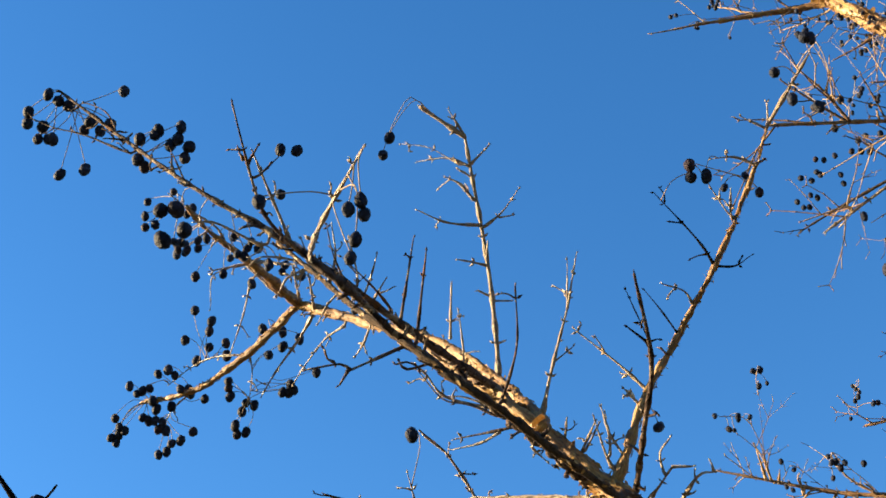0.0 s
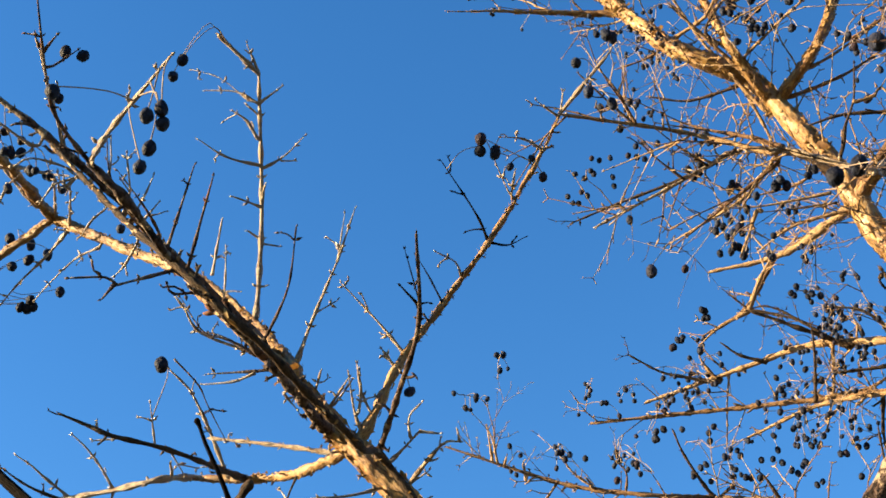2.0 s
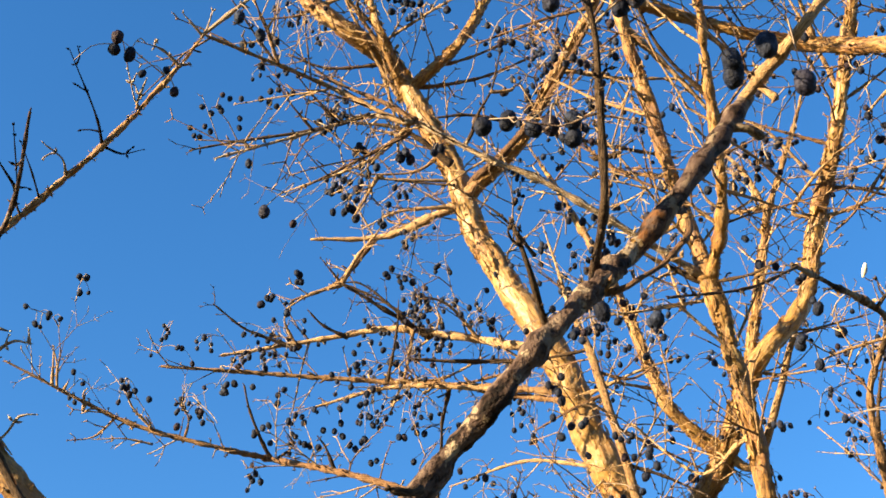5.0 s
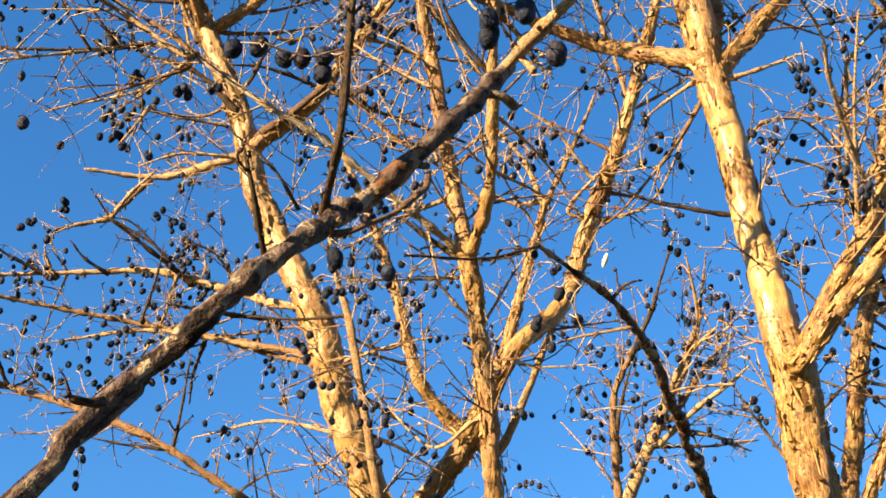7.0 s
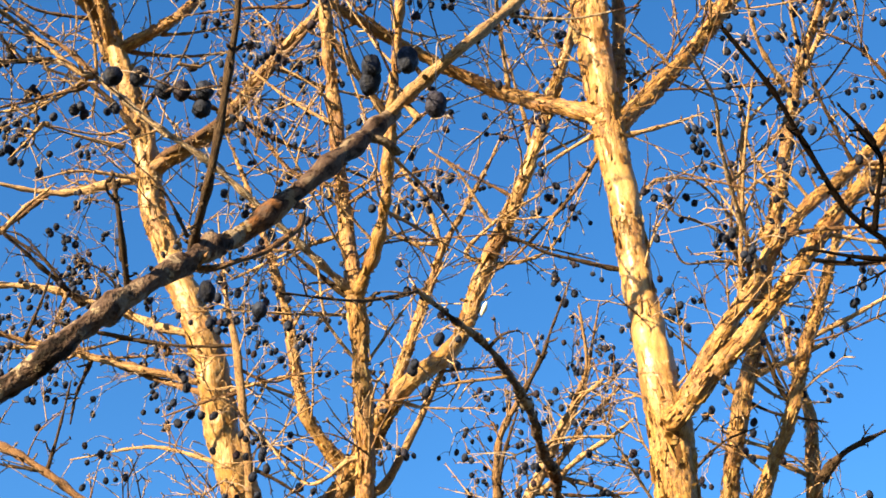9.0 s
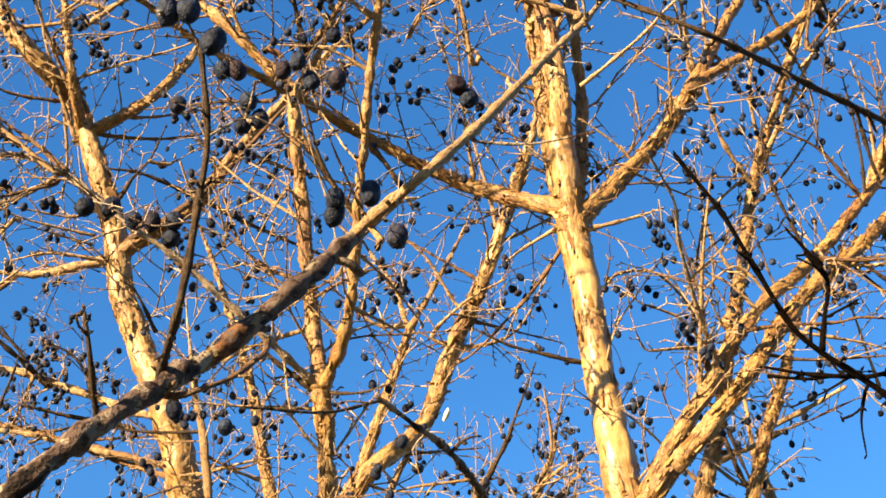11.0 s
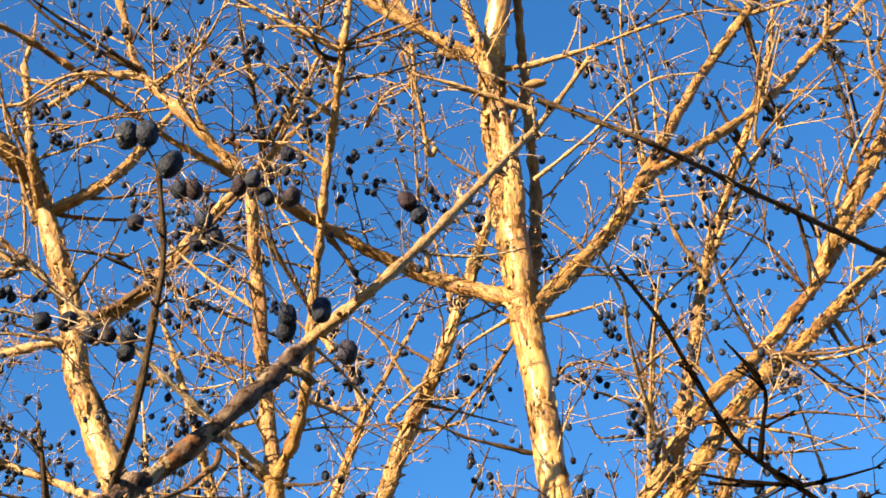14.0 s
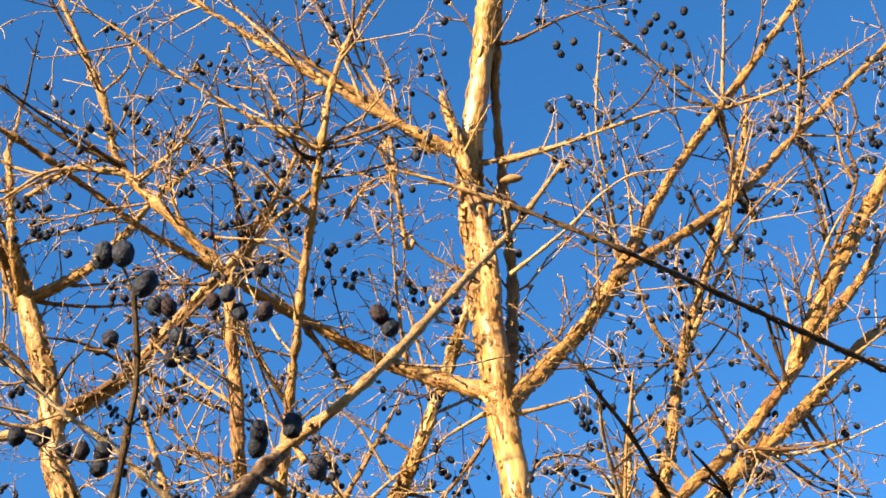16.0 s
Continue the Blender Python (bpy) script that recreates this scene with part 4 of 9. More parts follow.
limb("limbL_rear_094", shrub, "twig", "old", [(-0.146, 1.245, 2.596, 0.0020), (-0.146, 1.247, 2.594, 0.0020), (-0.165, 1.280, 2.580, 0.0015), (-0.193, 1.319, 2.564, 0.0010), (-0.213, 1.351, 2.549, 0.0006)])
limb("limbL_low_095", shrub, "twig", "old", [(-0.232, 1.312, 2.581, 0.0013), (-0.269, 1.329, 2.590, 0.0010), (-0.299, 1.349, 2.590, 0.0007), (-0.329, 1.376, 2.584, 0.0005)])
limb("limbL_low_096", shrub, "twig", "old", [(-0.294, 1.362, 2.566, 0.0013), (-0.323, 1.398, 2.567, 0.0008), (-0.341, 1.430, 2.563, 0.0005)])
limb("limbL_low_097", shrub, "twig", "old", [(-0.226, 1.309, 2.581, 0.0010), (-0.225, 1.341, 2.576, 0.0007), (-0.233, 1.387, 2.567, 0.0003)])
limb("limbL_rear_098", shrub, "twig", "old", [(-0.108, 1.222, 2.566, 0.0012), (-0.109, 1.228, 2.560, 0.0012), (-0.132, 1.250, 2.557, 0.0009), (-0.156, 1.285, 2.547, 0.0007), (-0.172, 1.312, 2.538, 0.0004)])
limb("limbL_front_099", shrub, "twig", "near", [(-0.023, 0.749, 2.177, 0.0015), (-0.044, 0.742, 2.160, 0.0010), (-0.061, 0.736, 2.146, 0.0006)])
limb("limbL_front_100", shrub, "twig", "near", [(-0.060, 0.736, 2.147, 0.0010), (-0.067, 0.734, 2.150, 0.0008), (-0.088, 0.736, 2.147, 0.0005)])
limb("limbL_front_101", shrub, "twig", "near", [(-0.061, 0.736, 2.147, 0.0011), (-0.067, 0.742, 2.139, 0.0006)])
limb("limbL_front_102", shrub, "twig", "near", [(-0.005, 0.773, 2.180, 0.0012), (-0.024, 0.765, 2.168, 0.0008), (-0.029, 0.757, 2.168, 0.0005)])
limb("limbL_front_103", shrub, "twig", "near", [(0.060, 0.876, 2.193, 0.0015), (0.060, 0.874, 2.195, 0.0015), (0.041, 0.883, 2.196, 0.0010), (0.009, 0.898, 2.198, 0.0005)])
limb("limbL_front_104", shrub, "twig", "near", [(0.042, 0.840, 2.185, 0.0013), (0.039, 0.842, 2.182, 0.0013), (0.019, 0.842, 2.192, 0.0009), (0.000, 0.844, 2.198, 0.0006), (-0.019, 0.837, 2.219, 0.0003)])
limb("limbL_front_105", shrub, "twig", "near", [(-0.017, 0.835, 2.165, 0.0006), (0.002, 0.848, 2.155, 0.0005), (0.011, 0.859, 2.146, 0.0004), (0.027, 0.877, 2.131, 0.0003)])
limb("limbL_front_106", shrub, "twig", "near", [(-0.020, 0.753, 2.178, 0.0013), (-0.018, 0.751, 2.180, 0.0013), (-0.015, 0.734, 2.199, 0.0009), (-0.011, 0.711, 2.226, 0.0005)])
limb("limbL_mid_107", shrub, "twig", "near", [(-0.035, 0.908, 2.317, 0.0014), (-0.030, 0.888, 2.341, 0.0010), (-0.024, 0.863, 2.370, 0.0005)])
limb("limbL_rear_108", shrub, "twig", "old", [(0.007, 1.035, 2.396, 0.0014), (0.008, 1.002, 2.433, 0.0006)])
limb("limbL_rear_109", shrub, "twig", "old", [(0.019, 1.016, 2.349, 0.0012), (0.018, 1.002, 2.365, 0.0008), (0.014, 0.983, 2.388, 0.0005)])
limb("limbL_front_110", shrub, "twig", "near", [(0.039, 0.834, 2.183, 0.0013), (0.041, 0.832, 2.185, 0.0013), (0.048, 0.815, 2.198, 0.0010), (0.053, 0.793, 2.214, 0.0007), (0.051, 0.761, 2.237, 0.0005)])
limb("limbL_rear_111", shrub, "twig", "old", [(0.082, 0.995, 2.282, 0.0019), (0.085, 0.993, 2.285, 0.0019), (0.093, 0.976, 2.316, 0.0014), (0.109, 0.948, 2.368, 0.0009)])
limb("limbL_rear_112", shrub, "twig", "old", [(0.108, 0.950, 2.365, 0.0011), (0.116, 0.919, 2.401, 0.0004)])
limb("limbL_rear_113", shrub, "twig", "old", [(0.108, 0.950, 2.365, 0.0008), (0.108, 0.923, 2.396, 0.0003)])
limb("limbL_rear_114", shrub, "twig", "old", [(0.096, 0.972, 2.324, 0.0008), (0.112, 0.964, 2.334, 0.0003)])
limb("limbL_mid_115", shrub, "twig", "near", [(-0.046, 0.900, 2.321, 0.0013), (-0.043, 0.898, 2.324, 0.0013), (-0.056, 0.871, 2.325, 0.0008), (-0.079, 0.832, 2.324, 0.0003)])
limb("limbL_mid_116", shrub, "twig", "near", [(-0.080, 0.884, 2.340, 0.0011), (-0.088, 0.849, 2.342, 0.0006), (-0.091, 0.816, 2.343, 0.0003)])
limb("stemL_117", shrub, "twig", "old", [(0.143, 0.982, 2.215, 0.0014), (0.133, 0.970, 2.229, 0.0010), (0.123, 0.950, 2.252, 0.0005)])
limb("stemL_118", shrub, "twig", "old", [(0.096, 0.992, 2.252, 0.0013), (0.102, 0.988, 2.257, 0.0013), (0.102, 0.961, 2.258, 0.0005)])
limb("stemL_119", shrub, "twig", "old", [(0.109, 0.991, 2.237, 0.0013), (0.115, 0.986, 2.242, 0.0013), (0.124, 0.954, 2.250, 0.0005)])
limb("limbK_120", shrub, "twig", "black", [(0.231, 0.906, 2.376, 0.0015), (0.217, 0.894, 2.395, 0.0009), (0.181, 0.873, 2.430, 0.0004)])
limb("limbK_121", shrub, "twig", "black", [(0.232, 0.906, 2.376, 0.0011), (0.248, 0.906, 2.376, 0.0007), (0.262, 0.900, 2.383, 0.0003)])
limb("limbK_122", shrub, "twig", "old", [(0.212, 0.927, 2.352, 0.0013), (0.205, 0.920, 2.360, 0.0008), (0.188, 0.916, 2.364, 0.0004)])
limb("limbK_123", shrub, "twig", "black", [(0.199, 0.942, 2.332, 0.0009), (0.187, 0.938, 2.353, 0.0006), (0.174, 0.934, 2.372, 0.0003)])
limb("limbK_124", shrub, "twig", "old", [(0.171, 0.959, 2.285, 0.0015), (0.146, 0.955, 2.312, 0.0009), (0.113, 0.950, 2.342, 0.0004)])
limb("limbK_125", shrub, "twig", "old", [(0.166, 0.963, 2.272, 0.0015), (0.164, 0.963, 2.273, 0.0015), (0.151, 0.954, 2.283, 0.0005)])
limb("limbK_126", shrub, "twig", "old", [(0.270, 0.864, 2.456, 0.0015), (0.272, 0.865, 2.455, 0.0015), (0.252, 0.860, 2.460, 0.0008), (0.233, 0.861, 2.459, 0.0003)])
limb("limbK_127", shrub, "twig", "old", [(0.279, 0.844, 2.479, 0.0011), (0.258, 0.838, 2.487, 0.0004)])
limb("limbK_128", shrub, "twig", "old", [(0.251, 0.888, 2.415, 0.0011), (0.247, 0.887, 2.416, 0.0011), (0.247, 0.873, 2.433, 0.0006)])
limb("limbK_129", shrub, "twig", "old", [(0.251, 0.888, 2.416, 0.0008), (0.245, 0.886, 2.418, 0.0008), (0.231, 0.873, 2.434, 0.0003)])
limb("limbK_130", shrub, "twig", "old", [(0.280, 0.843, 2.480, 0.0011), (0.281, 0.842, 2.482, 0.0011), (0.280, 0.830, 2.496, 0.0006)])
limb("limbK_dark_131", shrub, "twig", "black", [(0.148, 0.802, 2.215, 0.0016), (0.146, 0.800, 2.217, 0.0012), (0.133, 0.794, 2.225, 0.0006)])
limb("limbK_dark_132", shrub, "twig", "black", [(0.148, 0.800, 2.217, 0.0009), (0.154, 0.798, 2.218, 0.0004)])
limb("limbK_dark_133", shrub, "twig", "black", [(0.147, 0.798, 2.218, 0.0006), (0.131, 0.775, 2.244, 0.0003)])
limb("twigL_up_134", shrub, "twig", "old", [(0.037, 0.988, 2.495, 0.0015), (0.004, 0.986, 2.497, 0.0009), (-0.023, 0.979, 2.506, 0.0005)])
limb("twigL_up_135", shrub, "twig", "old", [(0.036, 0.989, 2.494, 0.0013), (0.040, 0.988, 2.494, 0.0013), (0.057, 0.979, 2.505, 0.0008), (0.072, 0.965, 2.521, 0.0004)])
limb("twigL_up_136", shrub, "twig", "old", [(0.032, 0.972, 2.515, 0.0017), (0.029, 0.972, 2.514, 0.0017), (0.017, 0.963, 2.525, 0.0011), (0.004, 0.959, 2.530, 0.0006)])
limb("twigL_up_137", shrub, "twig", "old", [(0.026, 0.952, 2.538, 0.0013), (0.004, 0.953, 2.550, 0.0008), (-0.024, 0.963, 2.555, 0.0004)])
limb("twigL_up_138", shrub, "twig", "old", [(0.026, 0.951, 2.539, 0.0015), (0.044, 0.939, 2.553, 0.0006)])
limb("twigL_up_139", shrub, "twig", "old", [(0.042, 1.008, 2.462, 0.0015), (0.030, 1.006, 2.464, 0.0009), (0.015, 1.004, 2.466, 0.0005)])
limb("twigL_up_140", shrub, "twig", "old", [(0.046, 1.025, 2.433, 0.0010), (0.050, 1.025, 2.433, 0.0010), (0.063, 1.025, 2.433, 0.0005)])
limb("twigL_up_141", shrub, "twig", "old", [(0.021, 0.933, 2.560, 0.0013), (0.006, 0.917, 2.578, 0.0005)])
limb("twigL_up_142", shrub, "twig", "old", [(0.026, 0.950, 2.540, 0.0006), (0.017, 0.951, 2.539, 0.0006), (-0.013, 0.952, 2.563, 0.0004), (-0.040, 0.959, 2.575, 0.0003)])
limb("limbL_front_tip_143", shrub, "twig", "near", [(-0.118, 0.605, 2.205, 0.0012), (-0.112, 0.598, 2.213, 0.0005)])
limb("limbL_front_tip_144", shrub, "twig", "near", [(-0.120, 0.603, 2.207, 0.0011), (-0.123, 0.600, 2.211, 0.0005)])
limb("limbL_front_tip_145", shrub, "twig", "near", [(-0.115, 0.610, 2.199, 0.0008), (-0.111, 0.609, 2.200, 0.0008), (-0.106, 0.617, 2.217, 0.0005), (-0.102, 0.623, 2.230, 0.0003)])
limb("stemL_146", shrub, "twig", "old", [(0.158, 0.982, 2.183, 0.0015), (0.163, 0.976, 2.188, 0.0015), (0.170, 0.952, 2.189, 0.0011), (0.177, 0.925, 2.190, 0.0006)])
limb("stemL_147", shrub, "twig", "old", [(0.177, 0.925, 2.190, 0.0012), (0.192, 0.921, 2.188, 0.0005)])
limb("stemL_148", shrub, "twig", "old", [(0.174, 0.980, 2.166, 0.0017), (0.179, 0.974, 2.170, 0.0017), (0.195, 0.926, 2.181, 0.0012), (0.206, 0.913, 2.178, 0.0006)])
limb("stemL_149", shrub, "twig", "old", [(0.206, 0.913, 2.178, 0.0013), (0.204, 0.909, 2.184, 0.0006)])
limb("stemL_150", shrub, "twig", "old", [(0.150, 0.976, 2.229, 0.0012), (0.136, 0.965, 2.248, 0.0008), (0.130, 0.953, 2.265, 0.0005)])
limb("stemL_151", shrub, "twig", "old", [(0.116, 0.984, 2.243, 0.0012), (0.118, 0.984, 2.242, 0.0012), (0.129, 0.966, 2.257, 0.0005)])
limb("stemL_152", shrub, "twig", "old", [(0.208, 0.979, 2.129, 0.0015), (0.202, 0.985, 2.124, 0.0015), (0.217, 0.971, 2.133, 0.0011), (0.222, 0.958, 2.145, 0.0008), (0.232, 0.952, 2.147, 0.0006)])
limb("stemL_153", shrub, "twig", "old", [(0.201, 0.978, 2.137, 0.0013), (0.199, 0.966, 2.152, 0.0004)])
limb("stemL_154", shrub, "twig", "old", [(0.043, 0.883, 2.195, 0.0012), (0.029, 0.892, 2.191, 0.0008), (0.007, 0.902, 2.191, 0.0004)])
limb("stemL_155", shrub, "twig", "old", [(0.056, 0.997, 2.298, 0.0014), (0.052, 1.002, 2.294, 0.0014), (0.020, 1.004, 2.309, 0.0008), (0.002, 1.008, 2.313, 0.0004)])
limb("stemL_156", shrub, "twig", "old", [(0.075, 0.905, 2.199, 0.0010), (0.068, 0.909, 2.198, 0.0010), (0.079, 0.913, 2.188, 0.0004)])
limb("limbU_157", shrub, "twig", "twig", [(0.413, 1.541, 2.549, 0.0020), (0.399, 1.515, 2.586, 0.0007)])
limb("limbU_158", shrub, "twig", "twig", [(0.427, 1.536, 2.544, 0.0020), (0.427, 1.538, 2.542, 0.0020), (0.428, 1.527, 2.553, 0.0007)])
limb("limbU_159", shrub, "twig", "twig", [(0.491, 1.518, 2.519, 0.0017), (0.491, 1.520, 2.516, 0.0017), (0.477, 1.543, 2.498, 0.0011), (0.451, 1.559, 2.492, 0.0007)])
limb("limbU_160", shrub, "twig", "twig", [(0.553, 1.539, 2.509, 0.0014), (0.518, 1.551, 2.512, 0.0009), (0.486, 1.568, 2.509, 0.0005)])
limb("limbU_161", shrub, "twig", "twig", [(0.536, 1.496, 2.503, 0.0017), (0.537, 1.497, 2.502, 0.0017), (0.503, 1.493, 2.523, 0.0011), (0.483, 1.482, 2.546, 0.0007)])
limb("limbU_162", shrub, "twig", "twig", [(0.568, 1.478, 2.493, 0.0017), (0.569, 1.481, 2.489, 0.0017), (0.565, 1.462, 2.512, 0.0011), (0.543, 1.457, 2.529, 0.0007)])
limb("limbJ1_163", shrub, "twig", "dark", [(0.361, 0.867, 2.510, 0.0014), (0.337, 0.862, 2.527, 0.0009), (0.306, 0.855, 2.551, 0.0005)])
limb("limbJ1_164", shrub, "twig", "twig", [(0.362, 0.866, 2.510, 0.0016), (0.342, 0.854, 2.535, 0.0011), (0.325, 0.847, 2.551, 0.0007)])
limb("limbJ1_165", shrub, "twig", "twig", [(0.343, 0.854, 2.535, 0.0012), (0.346, 0.842, 2.547, 0.0005)])
limb("limbJ1_166", shrub, "twig", "dark", [(0.443, 0.894, 2.501, 0.0012), (0.414, 0.892, 2.518, 0.0008), (0.392, 0.889, 2.533, 0.0005)])
limb("limbJ2_167", shrub, "twig", "dark", [(0.421, 0.903, 2.487, 0.0014), (0.393, 0.899, 2.505, 0.0008), (0.377, 0.895, 2.518, 0.0005)])
limb("limbJ1_168", shrub, "twig", "twig", [(0.393, 0.864, 2.507, 0.0010), (0.393, 0.862, 2.509, 0.0010), (0.373, 0.841, 2.544, 0.0004)])
limb("limbJ2_169", shrub, "twig", "twig", [(0.369, 0.930, 2.459, 0.0010), (0.364, 0.928, 2.464, 0.0010), (0.327, 0.946, 2.462, 0.0004)])
limb("limbJ2_170", shrub, "twig", "twig", [(0.370, 0.930, 2.460, 0.0008), (0.365, 0.927, 2.465, 0.0008), (0.376, 0.913, 2.496, 0.0004), (0.380, 0.904, 2.516, 0.0002)])
limb("limbJ1_171", shrub, "twig", "twig", [(0.411, 0.862, 2.506, 0.0012), (0.411, 0.864, 2.503, 0.0012), (0.383, 0.891, 2.502, 0.0007), (0.351, 0.922, 2.500, 0.0004)])
limb("limbA4_172", shrub, "twig", "twig", [(0.471, 0.825, 2.454, 0.0018), (0.475, 0.826, 2.452, 0.0018), (0.433, 0.870, 2.423, 0.0011), (0.398, 0.905, 2.400, 0.0005)])
limb("limbA4_173", shrub, "twig", "twig", [(0.644, 1.008, 2.609, 0.0017), (0.575, 1.042, 2.604, 0.0010), (0.537, 1.055, 2.609, 0.0004)])
limb("limbA4b_174", shrub, "twig", "dark", [(0.797, 1.506, 2.842, 0.0025), (0.849, 1.479, 2.817, 0.0016), (0.903, 1.458, 2.785, 0.0009)])
limb("limbA4b_175", shrub, "twig", "twig", [(0.795, 1.506, 2.844, 0.0013), (0.770, 1.505, 2.869, 0.0004)])
limb("limbA4_176", shrub, "twig", "twig", [(0.814, 1.437, 2.889, 0.0016), (0.782, 1.432, 2.924, 0.0010), (0.751, 1.429, 2.956, 0.0006)])
limb("limbA4_177", shrub, "twig", "twig", [(0.847, 1.393, 2.899, 0.0016), (0.824, 1.410, 2.905, 0.0009), (0.813, 1.411, 2.915, 0.0006)])
limb("limbJ_178", shrub, "twig", "dark", [(0.586, 0.797, 2.343, 0.0017), (0.557, 0.804, 2.379, 0.0010), (0.521, 0.825, 2.412, 0.0006)])
limb("limbJ_179", shrub, "twig", "dark", [(0.522, 0.823, 2.412, 0.0011), (0.493, 0.846, 2.418, 0.0007), (0.471, 0.862, 2.423, 0.0004)])
limb("limbJ_180", shrub, "twig", "twig", [(0.446, 0.893, 2.503, 0.0012), (0.445, 0.892, 2.504, 0.0012), (0.423, 0.898, 2.520, 0.0008), (0.409, 0.899, 2.532, 0.0005)])
limb("limbJ_181", shrub, "twig", "twig", [(0.475, 0.814, 2.458, 0.0027), (0.455, 0.833, 2.484, 0.0020), (0.431, 0.860, 2.513, 0.0013), (0.408, 0.882, 2.541, 0.0008)])
limb("limbA2_182", shrub, "twig", "dark", [(0.775, 1.335, 2.571, 0.0022), (0.762, 1.293, 2.622, 0.0013), (0.752, 1.274, 2.650, 0.0006)])
limb("limbA2_183", shrub, "twig", "twig", [(0.929, 1.423, 2.665, 0.0024), (0.930, 1.425, 2.662, 0.0024), (0.971, 1.377, 2.668, 0.0016), (1.011, 1.329, 2.675, 0.0009)])
limb("limbA1_184", shrub, "twig", "dark", [(0.888, 1.422, 2.739, 0.0025), (0.890, 1.424, 2.736, 0.0025), (0.806, 1.442, 2.799, 0.0014), (0.773, 1.465, 2.808, 0.0009)])
limb("stemA_185", shrub, "twig", "dark", [(0.891, 1.080, 2.520, 0.0020), (0.886, 1.088, 2.518, 0.0020), (0.850, 1.127, 2.515, 0.0014), (0.812, 1.163, 2.517, 0.0009)])
limb("stemA_186", shrub, "twig", "twig", [(0.987, 1.190, 2.548, 0.0022), (1.022, 1.135, 2.565, 0.0014), (1.057, 1.090, 2.574, 0.0008)])
limb("stemB_187", shrub, "twig", "twig", [(0.727, 0.729, 2.312, 0.0017), (0.728, 0.727, 2.312, 0.0017), (0.703, 0.784, 2.324, 0.0012), (0.675, 0.843, 2.339, 0.0008)])
limb("stemB_188", shrub, "twig", "dark", [(0.721, 0.726, 2.324, 0.0017), (0.723, 0.724, 2.325, 0.0017), (0.728, 0.686, 2.312, 0.0010), (0.727, 0.651, 2.306, 0.0006)])
limb("stemB_189", shrub, "twig", "twig", [(0.771, 0.751, 2.198, 0.0019), (0.763, 0.760, 2.197, 0.0019), (0.771, 0.820, 2.198, 0.0012), (0.750, 0.874, 2.269, 0.0007)])
limb("stemB_left_190", shrub, "twig", "twig", [(0.704, 0.727, 2.388, 0.0020), (0.703, 0.729, 2.387, 0.0020), (0.693, 0.776, 2.387, 0.0015), (0.682, 0.847, 2.380, 0.0010)])
limb("stemB_left_191", shrub, "twig", "twig", [(0.689, 0.722, 2.427, 0.0020), (0.665, 0.781, 2.475, 0.0013), (0.642, 0.808, 2.558, 0.0008)])
limb("stemB_left_192", shrub, "twig", "twig", [(0.666, 0.711, 2.481, 0.0018), (0.647, 0.764, 2.536, 0.0013), (0.626, 0.809, 2.594, 0.0009)])
limb("stemB_right_193", shrub, "twig", "twig", [(0.677, 0.659, 2.362, 0.0018), (0.741, 0.675, 2.392, 0.0012), (0.780, 0.685, 2.407, 0.0006)])
limb("stemB_right_194", shrub, "twig", "twig", [(0.655, 0.635, 2.397, 0.0015), (0.718, 0.648, 2.408, 0.0011), (0.785, 0.665, 2.412, 0.0007)])
limb("stemB_right_195", shrub, "twig", "twig", [(0.661, 0.642, 2.387, 0.0015), (0.677, 0.704, 2.402, 0.0010), (0.693, 0.762, 2.412, 0.0006)])
limb("stemH_196", shrub, "twig", "twig", [(1.257, 0.988, 2.825, 0.0028), (1.268, 0.980, 2.821, 0.0028), (1.319, 0.921, 2.859, 0.0017), (1.323, 0.839, 2.983, 0.0009)])
limb("stemH_197", shrub, "twig", "twig", [(1.255, 0.966, 2.859, 0.0028), (1.258, 0.964, 2.857, 0.0028), (1.307, 0.941, 2.862, 0.0017), (1.398, 0.897, 2.870, 0.0009)])
limb("stemH_198", shrub, "twig", "twig", [(1.251, 0.934, 2.909, 0.0025), (1.205, 0.986, 2.954, 0.0017), (1.171, 1.021, 2.987, 0.0011)])
limb("stemH_199", shrub, "branch", "twig", [(1.245, 0.898, 2.968, 0.0038), (1.215, 0.894, 3.035, 0.0025), (1.169, 0.892, 3.128, 0.0015)])
limb("stemH_200", shrub, "twig", "twig", [(1.244, 0.903, 2.961, 0.0025), (1.295, 0.845, 3.013, 0.0016), (1.326, 0.801, 3.062, 0.0010)])
limb("stemH_201", shrub, "twig", "twig", [(1.222, 1.080, 2.653, 0.0024), (1.290, 1.035, 2.679, 0.0015), (1.339, 1.002, 2.697, 0.0009)])
limb("stemH_202", shrub, "twig", "twig", [(1.203, 1.108, 2.613, 0.0021), (1.205, 1.107, 2.612, 0.0021), (1.241, 1.077, 2.606, 0.0014), (1.292, 1.021, 2.610, 0.0007)])
limb("stemC_203", shrub, "twig", "dark", [(1.048, 0.598, 2.252, 0.0018), (1.055, 0.562, 2.279, 0.0011), (1.070, 0.533, 2.292, 0.0006)])
limb("limbH3_204", shrub, "twig", "twig", [(1.141, 1.220, 2.625, 0.0024), (1.139, 1.223, 2.624, 0.0024), (1.094, 1.255, 2.636, 0.0015), (1.053, 1.291, 2.642, 0.0009)])
limb("limbH3_205", shrub, "twig", "twig", [(1.115, 1.230, 2.721, 0.0022), (1.113, 1.233, 2.720, 0.0022), (1.111, 1.187, 2.764, 0.0014), (1.134, 1.143, 2.784, 0.0010)])
limb("stemC_up_206", shrub, "branch", "twig", [(0.853, 0.558, 2.851, 0.0036), (0.864, 0.541, 2.851, 0.0036), (0.806, 0.579, 2.853, 0.0020), (0.757, 0.607, 2.856, 0.0009)])
